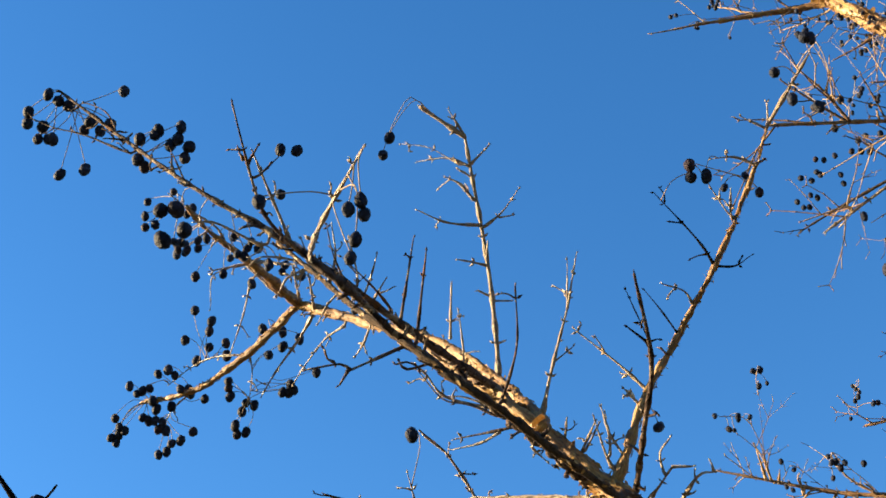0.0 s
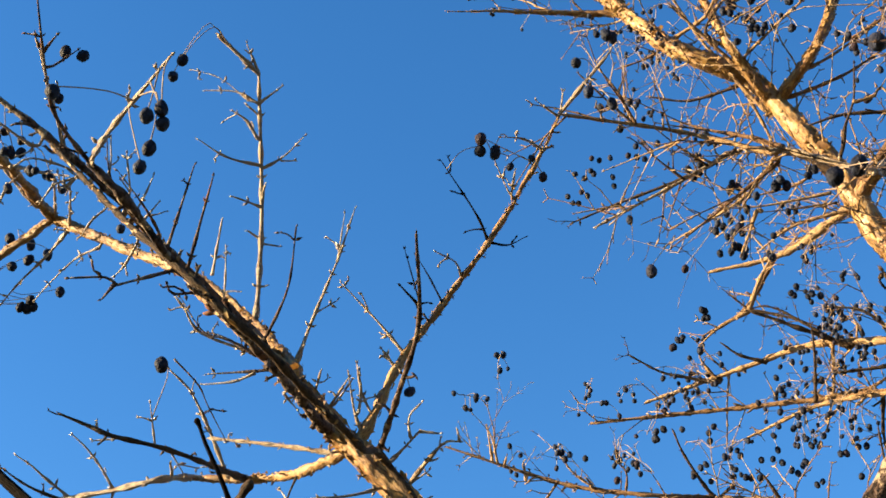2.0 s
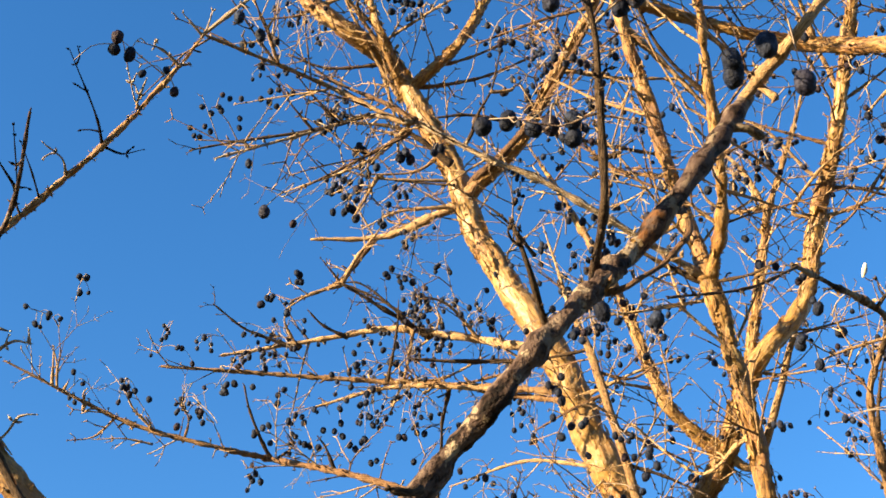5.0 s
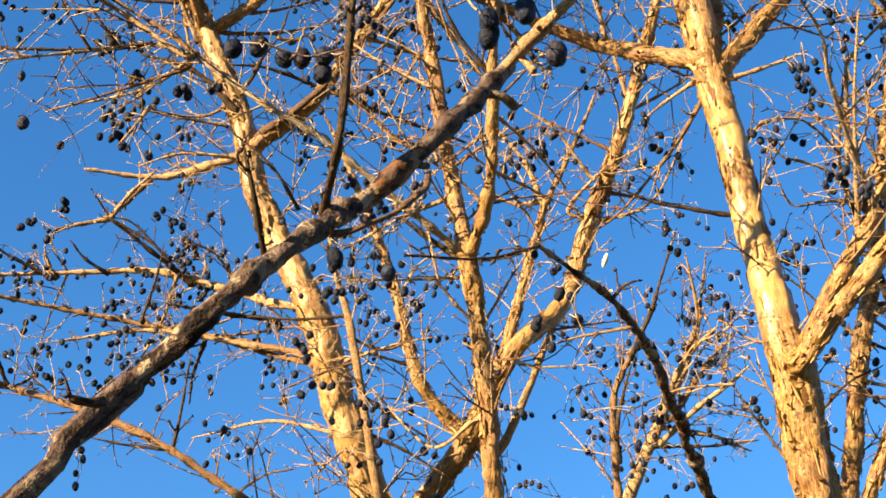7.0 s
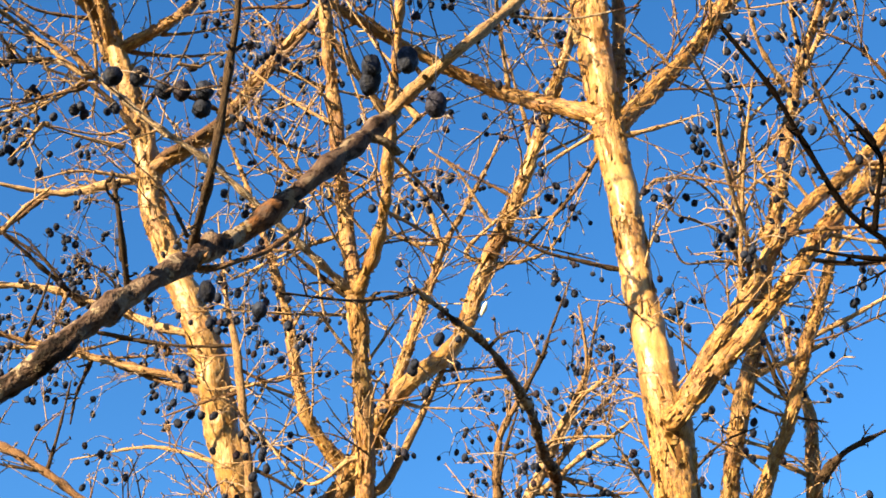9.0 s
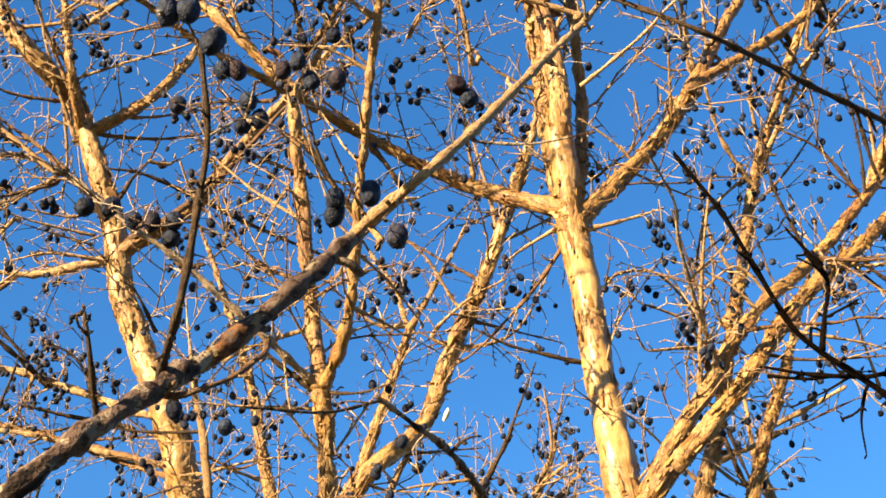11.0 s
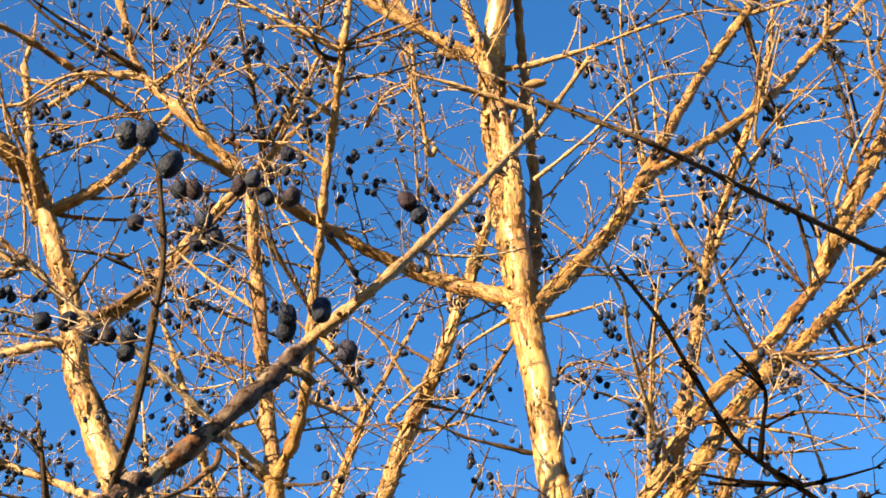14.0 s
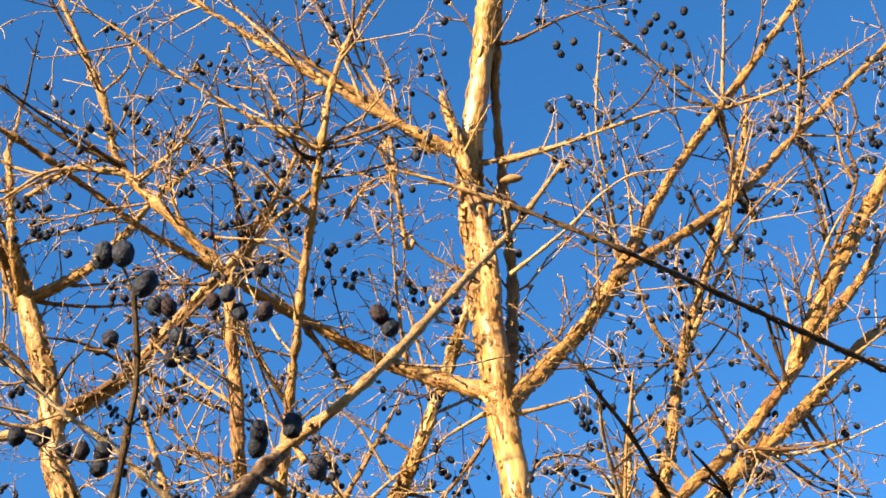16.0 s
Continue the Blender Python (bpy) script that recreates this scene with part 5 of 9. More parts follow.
limb("stemC_up_207", shrub, "twig", "twig", [(0.792, 0.480, 2.804, 0.0029), (0.797, 0.473, 2.804, 0.0029), (0.822, 0.415, 2.815, 0.0019), (0.840, 0.367, 2.827, 0.0010)])
limb("stemC_up_208", shrub, "twig", "twig", [(0.840, 0.367, 2.827, 0.0019), (0.865, 0.308, 2.839, 0.0011), (0.896, 0.261, 2.841, 0.0006)])
limb("stemC_up_209", shrub, "twig", "twig", [(0.781, 0.485, 3.029, 0.0021), (0.802, 0.460, 3.026, 0.0021), (0.822, 0.393, 3.046, 0.0014), (0.848, 0.336, 3.057, 0.0008)])
limb("stemC_up_210", shrub, "twig", "twig", [(0.887, 0.576, 2.760, 0.0020), (0.884, 0.581, 2.759, 0.0020), (0.839, 0.611, 2.777, 0.0013), (0.775, 0.636, 2.813, 0.0007)])
limb("limbE1_211", shrub, "twig", "twig", [(1.068, 0.307, 3.060, 0.0028), (1.026, 0.274, 3.110, 0.0018), (0.984, 0.241, 3.160, 0.0010)])
limb("limbE1_212", shrub, "twig", "twig", [(1.067, 0.309, 3.060, 0.0026), (1.069, 0.308, 3.059, 0.0026), (1.098, 0.237, 3.074, 0.0016), (1.115, 0.158, 3.102, 0.0008)])
limb("limbE1_213", shrub, "twig", "twig", [(1.067, 0.309, 3.060, 0.0023), (1.038, 0.351, 3.087, 0.0014), (0.989, 0.374, 3.152, 0.0007)])
limb("limbE1_214", shrub, "twig", "twig", [(0.989, 0.374, 3.152, 0.0015), (0.932, 0.397, 3.184, 0.0010), (0.893, 0.424, 3.200, 0.0007)])
limb("limbE1_215", shrub, "twig", "twig", [(0.998, 0.424, 2.823, 0.0018), (0.994, 0.428, 2.824, 0.0018), (0.937, 0.399, 2.883, 0.0012), (0.869, 0.386, 2.942, 0.0008)])
limb("limbE2_216", shrub, "twig", "twig", [(1.145, 0.244, 3.034, 0.0023), (1.087, 0.197, 3.103, 0.0014), (1.038, 0.174, 3.153, 0.0008)])
limb("limbE2_217", shrub, "twig", "twig", [(1.145, 0.244, 3.034, 0.0017), (1.184, 0.191, 3.033, 0.0011), (1.202, 0.143, 3.044, 0.0007)])
limb("limbE2_218", shrub, "twig", "twig", [(1.067, 0.329, 2.885, 0.0019), (1.027, 0.291, 2.936, 0.0012), (1.011, 0.253, 2.968, 0.0008)])
limb("limbE2_219", shrub, "twig", "twig", [(1.044, 0.361, 2.849, 0.0018), (1.093, 0.356, 2.814, 0.0012), (1.137, 0.371, 2.773, 0.0008)])
limb("limbE_220", shrub, "twig", "twig", [(0.965, 0.477, 2.707, 0.0017), (0.971, 0.475, 2.703, 0.0017), (0.921, 0.442, 2.759, 0.0011), (0.901, 0.431, 2.780, 0.0007)])
limb("limbE_221", shrub, "twig", "twig", [(0.945, 0.509, 2.654, 0.0017), (0.947, 0.509, 2.653, 0.0017), (0.919, 0.518, 2.670, 0.0012), (0.884, 0.535, 2.687, 0.0007)])
limb("limbR1_222", shrub, "twig", "twig", [(1.064, 0.318, 2.588, 0.0023), (1.063, 0.322, 2.587, 0.0023), (1.011, 0.335, 2.620, 0.0015), (0.969, 0.363, 2.637, 0.0007)])
limb("limbR1_223", shrub, "twig", "twig", [(1.078, 0.303, 2.620, 0.0021), (1.032, 0.284, 2.665, 0.0013), (0.993, 0.277, 2.698, 0.0007)])
limb("limbR1_224", shrub, "twig", "twig", [(1.065, 0.253, 2.675, 0.0021), (1.067, 0.252, 2.674, 0.0021), (1.031, 0.241, 2.708, 0.0013), (1.010, 0.232, 2.729, 0.0007)])
limb("limbR2_225", shrub, "twig", "twig", [(1.088, 0.292, 2.576, 0.0023), (1.083, 0.295, 2.578, 0.0023), (1.087, 0.240, 2.605, 0.0015), (1.093, 0.186, 2.629, 0.0007)])
limb("limbR2_226", shrub, "twig", "twig", [(1.029, 0.346, 2.488, 0.0019), (1.030, 0.347, 2.486, 0.0019), (1.061, 0.300, 2.487, 0.0012), (1.084, 0.234, 2.505, 0.0007)])
limb("limbR2_227", shrub, "twig", "twig", [(1.085, 0.266, 2.593, 0.0016), (1.076, 0.268, 2.598, 0.0016), (1.108, 0.221, 2.599, 0.0007)])
limb("limbR1_228", shrub, "twig", "twig", [(0.944, 0.461, 2.345, 0.0018), (0.899, 0.438, 2.400, 0.0011), (0.840, 0.425, 2.460, 0.0006)])
limb("limbR1_229", shrub, "twig", "twig", [(0.965, 0.413, 2.422, 0.0018), (0.931, 0.427, 2.442, 0.0011), (0.888, 0.461, 2.457, 0.0006)])
limb("limbR1_230", shrub, "twig", "dark", [(1.017, 0.371, 2.495, 0.0019), (1.019, 0.371, 2.493, 0.0019), (0.958, 0.371, 2.547, 0.0012), (0.925, 0.360, 2.583, 0.0006)])
limb("limbR1_231", shrub, "twig", "dark", [(1.061, 0.322, 2.582, 0.0020), (1.068, 0.321, 2.577, 0.0020), (1.034, 0.302, 2.620, 0.0013), (0.983, 0.286, 2.676, 0.0007)])
limb("limbR2_232", shrub, "twig", "twig", [(1.027, 0.347, 2.486, 0.0019), (1.031, 0.347, 2.482, 0.0019), (1.042, 0.321, 2.491, 0.0012), (1.063, 0.290, 2.493, 0.0006)])
limb("limbR2_233", shrub, "twig", "twig", [(0.962, 0.414, 2.369, 0.0020), (0.990, 0.383, 2.365, 0.0013), (1.043, 0.308, 2.369, 0.0007)])
limb("stemW2_234", shrub, "twig", "twig", [(1.268, 0.552, 2.727, 0.0025), (1.217, 0.557, 2.768, 0.0015), (1.173, 0.543, 2.815, 0.0008)])
limb("stemW2_235", shrub, "twig", "twig", [(1.254, 0.511, 2.818, 0.0023), (1.253, 0.513, 2.818, 0.0023), (1.255, 0.461, 2.850, 0.0015), (1.250, 0.412, 2.889, 0.0010)])
limb("stemW2_236", shrub, "twig", "twig", [(1.239, 0.479, 2.890, 0.0026), (1.191, 0.461, 2.943, 0.0019), (1.152, 0.423, 3.003, 0.0011)])
limb("stemW_237", shrub, "twig", "twig", [(1.287, 0.660, 2.429, 0.0025), (1.285, 0.662, 2.429, 0.0025), (1.335, 0.621, 2.416, 0.0015), (1.373, 0.603, 2.396, 0.0008)])
limb("stemW_238", shrub, "twig", "twig", [(1.280, 0.626, 2.512, 0.0023), (1.283, 0.623, 2.511, 0.0023), (1.308, 0.589, 2.518, 0.0017), (1.327, 0.548, 2.535, 0.0010)])
limb("stemW_239", shrub, "twig", "twig", [(1.280, 0.640, 2.476, 0.0020), (1.271, 0.647, 2.477, 0.0020), (1.206, 0.669, 2.521, 0.0012), (1.168, 0.687, 2.540, 0.0007)])
limb("stemW_240", shrub, "twig", "dark", [(1.235, 0.560, 2.420, 0.0028), (1.227, 0.569, 2.422, 0.0028), (1.185, 0.566, 2.463, 0.0019), (1.143, 0.563, 2.506, 0.0011)])
limb("stemX_241", shrub, "stem", "dark", [(1.244, 0.549, 2.322, 0.0050), (1.245, 0.549, 2.321, 0.0050), (1.247, 0.518, 2.344, 0.0029), (1.265, 0.472, 2.364, 0.0016)])
limb("stemC_242", shrub, "twig", "twig", [(1.218, 0.711, 2.296, 0.0021), (1.150, 0.720, 2.353, 0.0013), (1.101, 0.723, 2.395, 0.0005)])
limb("stemC_243", shrub, "twig", "twig", [(1.124, 0.720, 2.376, 0.0016), (1.085, 0.765, 2.371, 0.0011), (1.058, 0.814, 2.352, 0.0007)])
limb("stemY_244", shrub, "twig", "twig", [(1.398, 1.025, 2.529, 0.0027), (1.451, 0.970, 2.529, 0.0019), (1.496, 0.917, 2.536, 0.0012)])
limb("limbF_245", shrub, "twig", "twig", [(0.512, 0.743, 2.695, 0.0026), (0.465, 0.801, 2.700, 0.0017), (0.450, 0.861, 2.680, 0.0009)])
limb("limbF_246", shrub, "branch", "dark", [(0.503, 0.751, 2.708, 0.0031), (0.446, 0.790, 2.731, 0.0019), (0.386, 0.816, 2.763, 0.0010)])
limb("limbF_247", shrub, "twig", "dark", [(0.539, 0.515, 2.579, 0.0027), (0.540, 0.513, 2.579, 0.0027), (0.518, 0.528, 2.588, 0.0020), (0.487, 0.496, 2.629, 0.0011), (0.421, 0.506, 2.674, 0.0007)])
limb("limbF_248", shrub, "twig", "twig", [(0.527, 0.506, 2.576, 0.0027), (0.465, 0.549, 2.601, 0.0017), (0.405, 0.586, 2.627, 0.0009)])
limb("limbF_249", shrub, "twig", "twig", [(0.405, 0.586, 2.627, 0.0019), (0.367, 0.601, 2.648, 0.0012), (0.321, 0.628, 2.669, 0.0007)])
limb("limbG_250", shrub, "twig", "twig", [(0.767, 0.608, 2.943, 0.0026), (0.717, 0.622, 3.015, 0.0017), (0.660, 0.615, 3.088, 0.0008)])
limb("limbG_251", shrub, "twig", "twig", [(0.694, 0.669, 3.000, 0.0027), (0.696, 0.674, 3.000, 0.0027), (0.638, 0.724, 3.085, 0.0018), (0.589, 0.765, 3.153, 0.0010)])
limb("limbG_252", shrub, "twig", "twig", [(0.735, 0.635, 2.969, 0.0021), (0.699, 0.635, 3.017, 0.0014), (0.653, 0.644, 3.080, 0.0008)])
limb("stemB_right_up_253", shrub, "twig", "twig", [(0.528, 0.505, 2.576, 0.0017), (0.544, 0.472, 2.581, 0.0011), (0.556, 0.432, 2.594, 0.0006)])
limb("stemB_right_up_254", shrub, "twig", "twig", [(0.582, 0.562, 2.510, 0.0017), (0.550, 0.582, 2.524, 0.0011), (0.521, 0.616, 2.528, 0.0006)])
limb("stemB_right_up_255", shrub, "twig", "twig", [(0.509, 0.474, 2.661, 0.0016), (0.506, 0.446, 2.678, 0.0009), (0.500, 0.416, 2.698, 0.0005)])
limb("limbF_256", shrub, "twig", "twig", [(0.851, 0.653, 2.631, 0.0024), (0.850, 0.651, 2.633, 0.0024), (0.789, 0.621, 2.696, 0.0015), (0.713, 0.573, 2.779, 0.0007)])
limb("limbF_257", shrub, "twig", "twig", [(0.761, 0.714, 2.669, 0.0021), (0.711, 0.738, 2.694, 0.0013), (0.661, 0.754, 2.724, 0.0007)])
limb("limbF_258", shrub, "twig", "dark", [(0.640, 0.622, 2.418, 0.0021), (0.594, 0.625, 2.452, 0.0014), (0.550, 0.611, 2.493, 0.0008)])
limb("limbF_259", shrub, "twig", "twig", [(0.662, 0.746, 2.674, 0.0018), (0.661, 0.740, 2.679, 0.0018), (0.650, 0.680, 2.719, 0.0011), (0.635, 0.633, 2.755, 0.0005)])
limb("limbF_260", shrub, "twig", "twig", [(0.562, 0.705, 2.631, 0.0017), (0.527, 0.699, 2.661, 0.0010), (0.497, 0.670, 2.698, 0.0005)])
limb("limbA_right_261", shrub, "branch", "twig", [(0.901, 1.304, 2.931, 0.0063), (0.895, 1.304, 2.935, 0.0063), (0.919, 1.181, 2.982, 0.0045), (0.919, 1.039, 3.058, 0.0026)])
limb("stemA_262", shrub, "branch", "dark", [(0.739, 1.133, 2.772, 0.0038), (0.680, 1.150, 2.813, 0.0024), (0.628, 1.190, 2.831, 0.0014)])
limb("stemA_263", shrub, "branch", "twig", [(0.696, 1.235, 3.171, 0.0038), (0.719, 1.150, 3.208, 0.0025), (0.754, 1.094, 3.214, 0.0015)])
limb("stemA_264", shrub, "branch", "twig", [(0.669, 1.378, 3.248, 0.0033), (0.719, 1.297, 3.258, 0.0021), (0.755, 1.206, 3.287, 0.0012)])
limb("stemA_265", shrub, "branch", "twig", [(0.807, 1.338, 3.112, 0.0033), (0.800, 1.354, 3.108, 0.0033), (0.714, 1.336, 3.195, 0.0023), (0.649, 1.309, 3.271, 0.0016)])
limb("stemA_266", shrub, "branch", "twig", [(0.773, 1.346, 3.178, 0.0030), (0.759, 1.354, 3.185, 0.0030), (0.822, 1.396, 3.102, 0.0020), (0.849, 1.427, 3.057, 0.0014)])
limb("near_up_267", bush, "twig", "near", [(0.388, 0.332, 2.200, 0.0007), (0.404, 0.335, 2.184, 0.0005), (0.422, 0.336, 2.168, 0.0003)])
limb("near_up_268", bush, "twig", "near", [(0.400, 0.324, 2.136, 0.0008), (0.404, 0.323, 2.133, 0.0008), (0.423, 0.300, 2.132, 0.0006), (0.438, 0.274, 2.136, 0.0003)])
limb("near_up_269", bush, "twig", "near", [(0.505, 0.301, 2.342, 0.0009), (0.504, 0.299, 2.343, 0.0009), (0.470, 0.326, 2.356, 0.0005), (0.457, 0.339, 2.358, 0.0003)])
limb("near_up_270", bush, "twig", "near", [(0.502, 0.305, 2.313, 0.0010), (0.490, 0.300, 2.327, 0.0006), (0.478, 0.300, 2.338, 0.0003)])
limb("near_271", bush, "twig", "near", [(0.386, 0.379, 2.093, 0.0007), (0.383, 0.379, 2.096, 0.0007), (0.373, 0.373, 2.109, 0.0004), (0.366, 0.370, 2.118, 0.0003)])
limb("near_272", bush, "twig", "near", [(0.379, 0.378, 2.100, 0.0008), (0.358, 0.377, 2.120, 0.0005), (0.340, 0.374, 2.137, 0.0003)])
limb("near_273", bush, "twig", "near", [(0.383, 0.379, 2.097, 0.0007), (0.395, 0.368, 2.094, 0.0003), (0.399, 0.369, 2.089, 0.0002)])
limb("near_stem_274", bush, "twig", "near", [(0.251, 0.349, 2.026, 0.0006), (0.255, 0.336, 2.032, 0.0004), (0.259, 0.328, 2.033, 0.0002)])
limb("near_stem_275", bush, "twig", "near", [(0.252, 0.348, 2.026, 0.0006), (0.242, 0.348, 2.035, 0.0003), (0.237, 0.351, 2.037, 0.0002)])
limb("near_stem_276", bush, "twig", "near", [(0.234, 0.338, 2.056, 0.0006), (0.224, 0.337, 2.065, 0.0004), (0.216, 0.342, 2.069, 0.0002)])
limb("near_stem_277", bush, "twig", "near", [(0.264, 0.362, 1.996, 0.0005), (0.261, 0.365, 1.996, 0.0005), (0.254, 0.376, 1.995, 0.0004), (0.241, 0.386, 2.000, 0.0002)])
limb("near_stem_278", bush, "twig", "near", [(0.264, 0.362, 1.995, 0.0005), (0.274, 0.355, 1.992, 0.0004), (0.287, 0.348, 1.985, 0.0002)])
limb("dark2_279", shrub, "twig", "black", [(0.583, 0.260, 2.058, 0.0010), (0.599, 0.241, 2.057, 0.0007), (0.614, 0.217, 2.060, 0.0004)])
limb("dark2_281", shrub, "twig", "black", [(0.601, 0.212, 2.043, 0.0009), (0.602, 0.216, 2.040, 0.0009), (0.609, 0.224, 2.028, 0.0006), (0.620, 0.229, 2.015, 0.0003)])
limb("stemB_left_up_285", shrub, "twig", "twig", [(0.506, 0.749, 2.703, 0.0022), (0.480, 0.815, 2.720, 0.0014), (0.469, 0.896, 2.722, 0.0008)])
limb("stemB_left_up_286", shrub, "twig", "dark", [(0.506, 0.748, 2.704, 0.0022), (0.412, 0.774, 2.716, 0.0014), (0.368, 0.784, 2.722, 0.0008)])
limb("stemB_left_up_287", shrub, "twig", "dark", [(0.408, 0.807, 2.751, 0.0013), (0.407, 0.801, 2.755, 0.0013), (0.387, 0.775, 2.784, 0.0009), (0.372, 0.753, 2.807, 0.0005)])
limb("stemB_left_up_288", shrub, "twig", "twig", [(0.456, 0.746, 2.774, 0.0016), (0.456, 0.714, 2.791, 0.0011), (0.438, 0.694, 2.815, 0.0007)])
limb("stemB_left_up_289", shrub, "twig", "twig", [(0.513, 0.742, 2.692, 0.0015), (0.514, 0.739, 2.694, 0.0015), (0.486, 0.721, 2.725, 0.0010), (0.465, 0.706, 2.748, 0.0006)])
limb("stemB_left_up_290", shrub, "twig", "twig", [(0.517, 0.738, 2.686, 0.0018), (0.518, 0.734, 2.688, 0.0018), (0.516, 0.689, 2.701, 0.0014), (0.508, 0.654, 2.715, 0.0011), (0.481, 0.597, 2.747, 0.0006)])
limb("limbF_291", shrub, "twig", "twig", [(0.680, 0.742, 2.676, 0.0016), (0.679, 0.740, 2.678, 0.0016), (0.602, 0.698, 2.759, 0.0011), (0.556, 0.679, 2.804, 0.0007)])
limb("limbG_292", shrub, "branch", "bark", [(0.815, 0.568, 2.914, 0.0041), (0.760, 0.656, 3.013, 0.0031), (0.696, 0.739, 3.115, 0.0021), (0.611, 0.848, 3.238, 0.0014)])
limb("stemC_up_293", shrub, "twig", "twig", [(0.819, 0.619, 2.788, 0.0025), (0.820, 0.629, 2.782, 0.0025), (0.771, 0.609, 2.830, 0.0017), (0.737, 0.600, 2.861, 0.0012)])
limb("limbG_294", shrub, "twig", "twig", [(0.837, 0.739, 2.923, 0.0025), (0.819, 0.691, 2.937, 0.0016), (0.819, 0.647, 2.925, 0.0009)])
limb("stemC_up_295", shrub, "twig", "twig", [(0.803, 0.486, 2.742, 0.0028), (0.807, 0.480, 2.742, 0.0028), (0.743, 0.535, 2.762, 0.0019), (0.708, 0.569, 2.771, 0.0012)])
limb("limbE1_296", shrub, "twig", "twig", [(1.065, 0.312, 3.055, 0.0023), (1.061, 0.314, 3.058, 0.0023), (0.990, 0.348, 3.093, 0.0017), (0.930, 0.377, 3.124, 0.0012), (0.879, 0.411, 3.145, 0.0008)])
limb("limbE1_297", shrub, "twig", "twig", [(1.068, 0.304, 3.066, 0.0023), (1.075, 0.300, 3.062, 0.0023), (1.109, 0.207, 3.086, 0.0016), (1.132, 0.097, 3.127, 0.0008)])
limb("limbE1_298", shrub, "twig", "twig", [(1.063, 0.318, 3.045, 0.0020), (1.067, 0.316, 3.042, 0.0020), (1.097, 0.320, 3.017, 0.0013), (1.127, 0.324, 2.993, 0.0008)])
limb("limbE2_299", shrub, "twig", "twig", [(1.090, 0.304, 2.928, 0.0016), (1.094, 0.305, 2.925, 0.0016), (1.139, 0.242, 2.924, 0.0011), (1.190, 0.258, 2.876, 0.0006)])
limb("limbR2_300", shrub, "twig", "twig", [(1.073, 0.307, 2.553, 0.0022), (1.078, 0.306, 2.549, 0.0022), (1.119, 0.300, 2.521, 0.0017), (1.163, 0.290, 2.493, 0.0011)])
limb("veryNear3_301", bush, "twig", "black", [(-0.132, 0.389, 1.840, 0.0005), (-0.136, 0.390, 1.839, 0.0003), (-0.142, 0.392, 1.838, 0.0002)])
limb("veryNear3_302", bush, "twig", "black", [(-0.131, 0.389, 1.841, 0.0005), (-0.126, 0.385, 1.845, 0.0004), (-0.122, 0.382, 1.849, 0.0004)])
limb("limbR1_303", shrub, "twig", "old", [(0.949, 0.452, 2.358, 0.0023), (0.880, 0.434, 2.387, 0.0019), (0.827, 0.416, 2.410, 0.0015), (0.794, 0.400, 2.426, 0.0012), (0.744, 0.394, 2.440, 0.0008)])
limb("stemL_305", shrub, "twig", "old", [(0.133, 0.971, 2.228, 0.0014), (0.136, 0.969, 2.229, 0.0014), (0.135, 0.957, 2.243, 0.0009), (0.129, 0.946, 2.259, 0.0005)])
limb("stemL_306", shrub, "twig", "old", [(0.180, 0.972, 2.170, 0.0012), (0.187, 0.966, 2.174, 0.0008), (0.193, 0.960, 2.177, 0.0005)])
limb("stemL_307", shrub, "twig", "old", [(0.174, 0.935, 2.190, 0.0012), (0.172, 0.935, 2.191, 0.0012), (0.169, 0.926, 2.203, 0.0008), (0.176, 0.916, 2.210, 0.0005)])
limb("stemL_308", shrub, "twig", "old", [(0.202, 0.979, 2.135, 0.0012), (0.204, 0.977, 2.136, 0.0012), (0.199, 0.966, 2.151, 0.0004)])
limb("limbU_309", shrub, "twig", "twig", [(0.419, 1.539, 2.547, 0.0017), (0.408, 1.522, 2.571, 0.0011), (0.398, 1.514, 2.585, 0.0007)])
limb("limbU_310", shrub, "twig", "twig", [(0.456, 1.528, 2.533, 0.0017), (0.455, 1.536, 2.524, 0.0017), (0.451, 1.524, 2.540, 0.0007)])
limb("limbU_311", shrub, "twig", "dark", [(0.688, 1.472, 2.497, 0.0026), (0.673, 1.467, 2.510, 0.0021), (0.643, 1.452, 2.542, 0.0015), (0.625, 1.438, 2.568, 0.0010)])
limb("limbU_312", shrub, "twig", "dark", [(0.721, 1.370, 2.442, 0.0024), (0.720, 1.368, 2.445, 0.0024), (0.702, 1.359, 2.465, 0.0015), (0.691, 1.357, 2.473, 0.0010)])
limb("limbU_313", shrub, "twig", "dark", [(0.690, 1.463, 2.492, 0.0017), (0.691, 1.461, 2.494, 0.0017), (0.703, 1.444, 2.508, 0.0011), (0.686, 1.438, 2.523, 0.0007)])
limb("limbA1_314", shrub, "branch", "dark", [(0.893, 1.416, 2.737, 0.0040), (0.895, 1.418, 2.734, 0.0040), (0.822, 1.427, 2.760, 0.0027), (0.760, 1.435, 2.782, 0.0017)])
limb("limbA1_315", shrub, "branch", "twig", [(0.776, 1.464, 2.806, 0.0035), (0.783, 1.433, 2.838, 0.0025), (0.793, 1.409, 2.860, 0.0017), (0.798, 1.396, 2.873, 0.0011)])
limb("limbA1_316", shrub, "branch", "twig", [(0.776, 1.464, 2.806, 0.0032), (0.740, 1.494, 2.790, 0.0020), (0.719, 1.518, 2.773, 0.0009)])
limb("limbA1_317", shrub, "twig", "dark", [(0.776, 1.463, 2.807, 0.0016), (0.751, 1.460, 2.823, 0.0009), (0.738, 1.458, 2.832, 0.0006)])
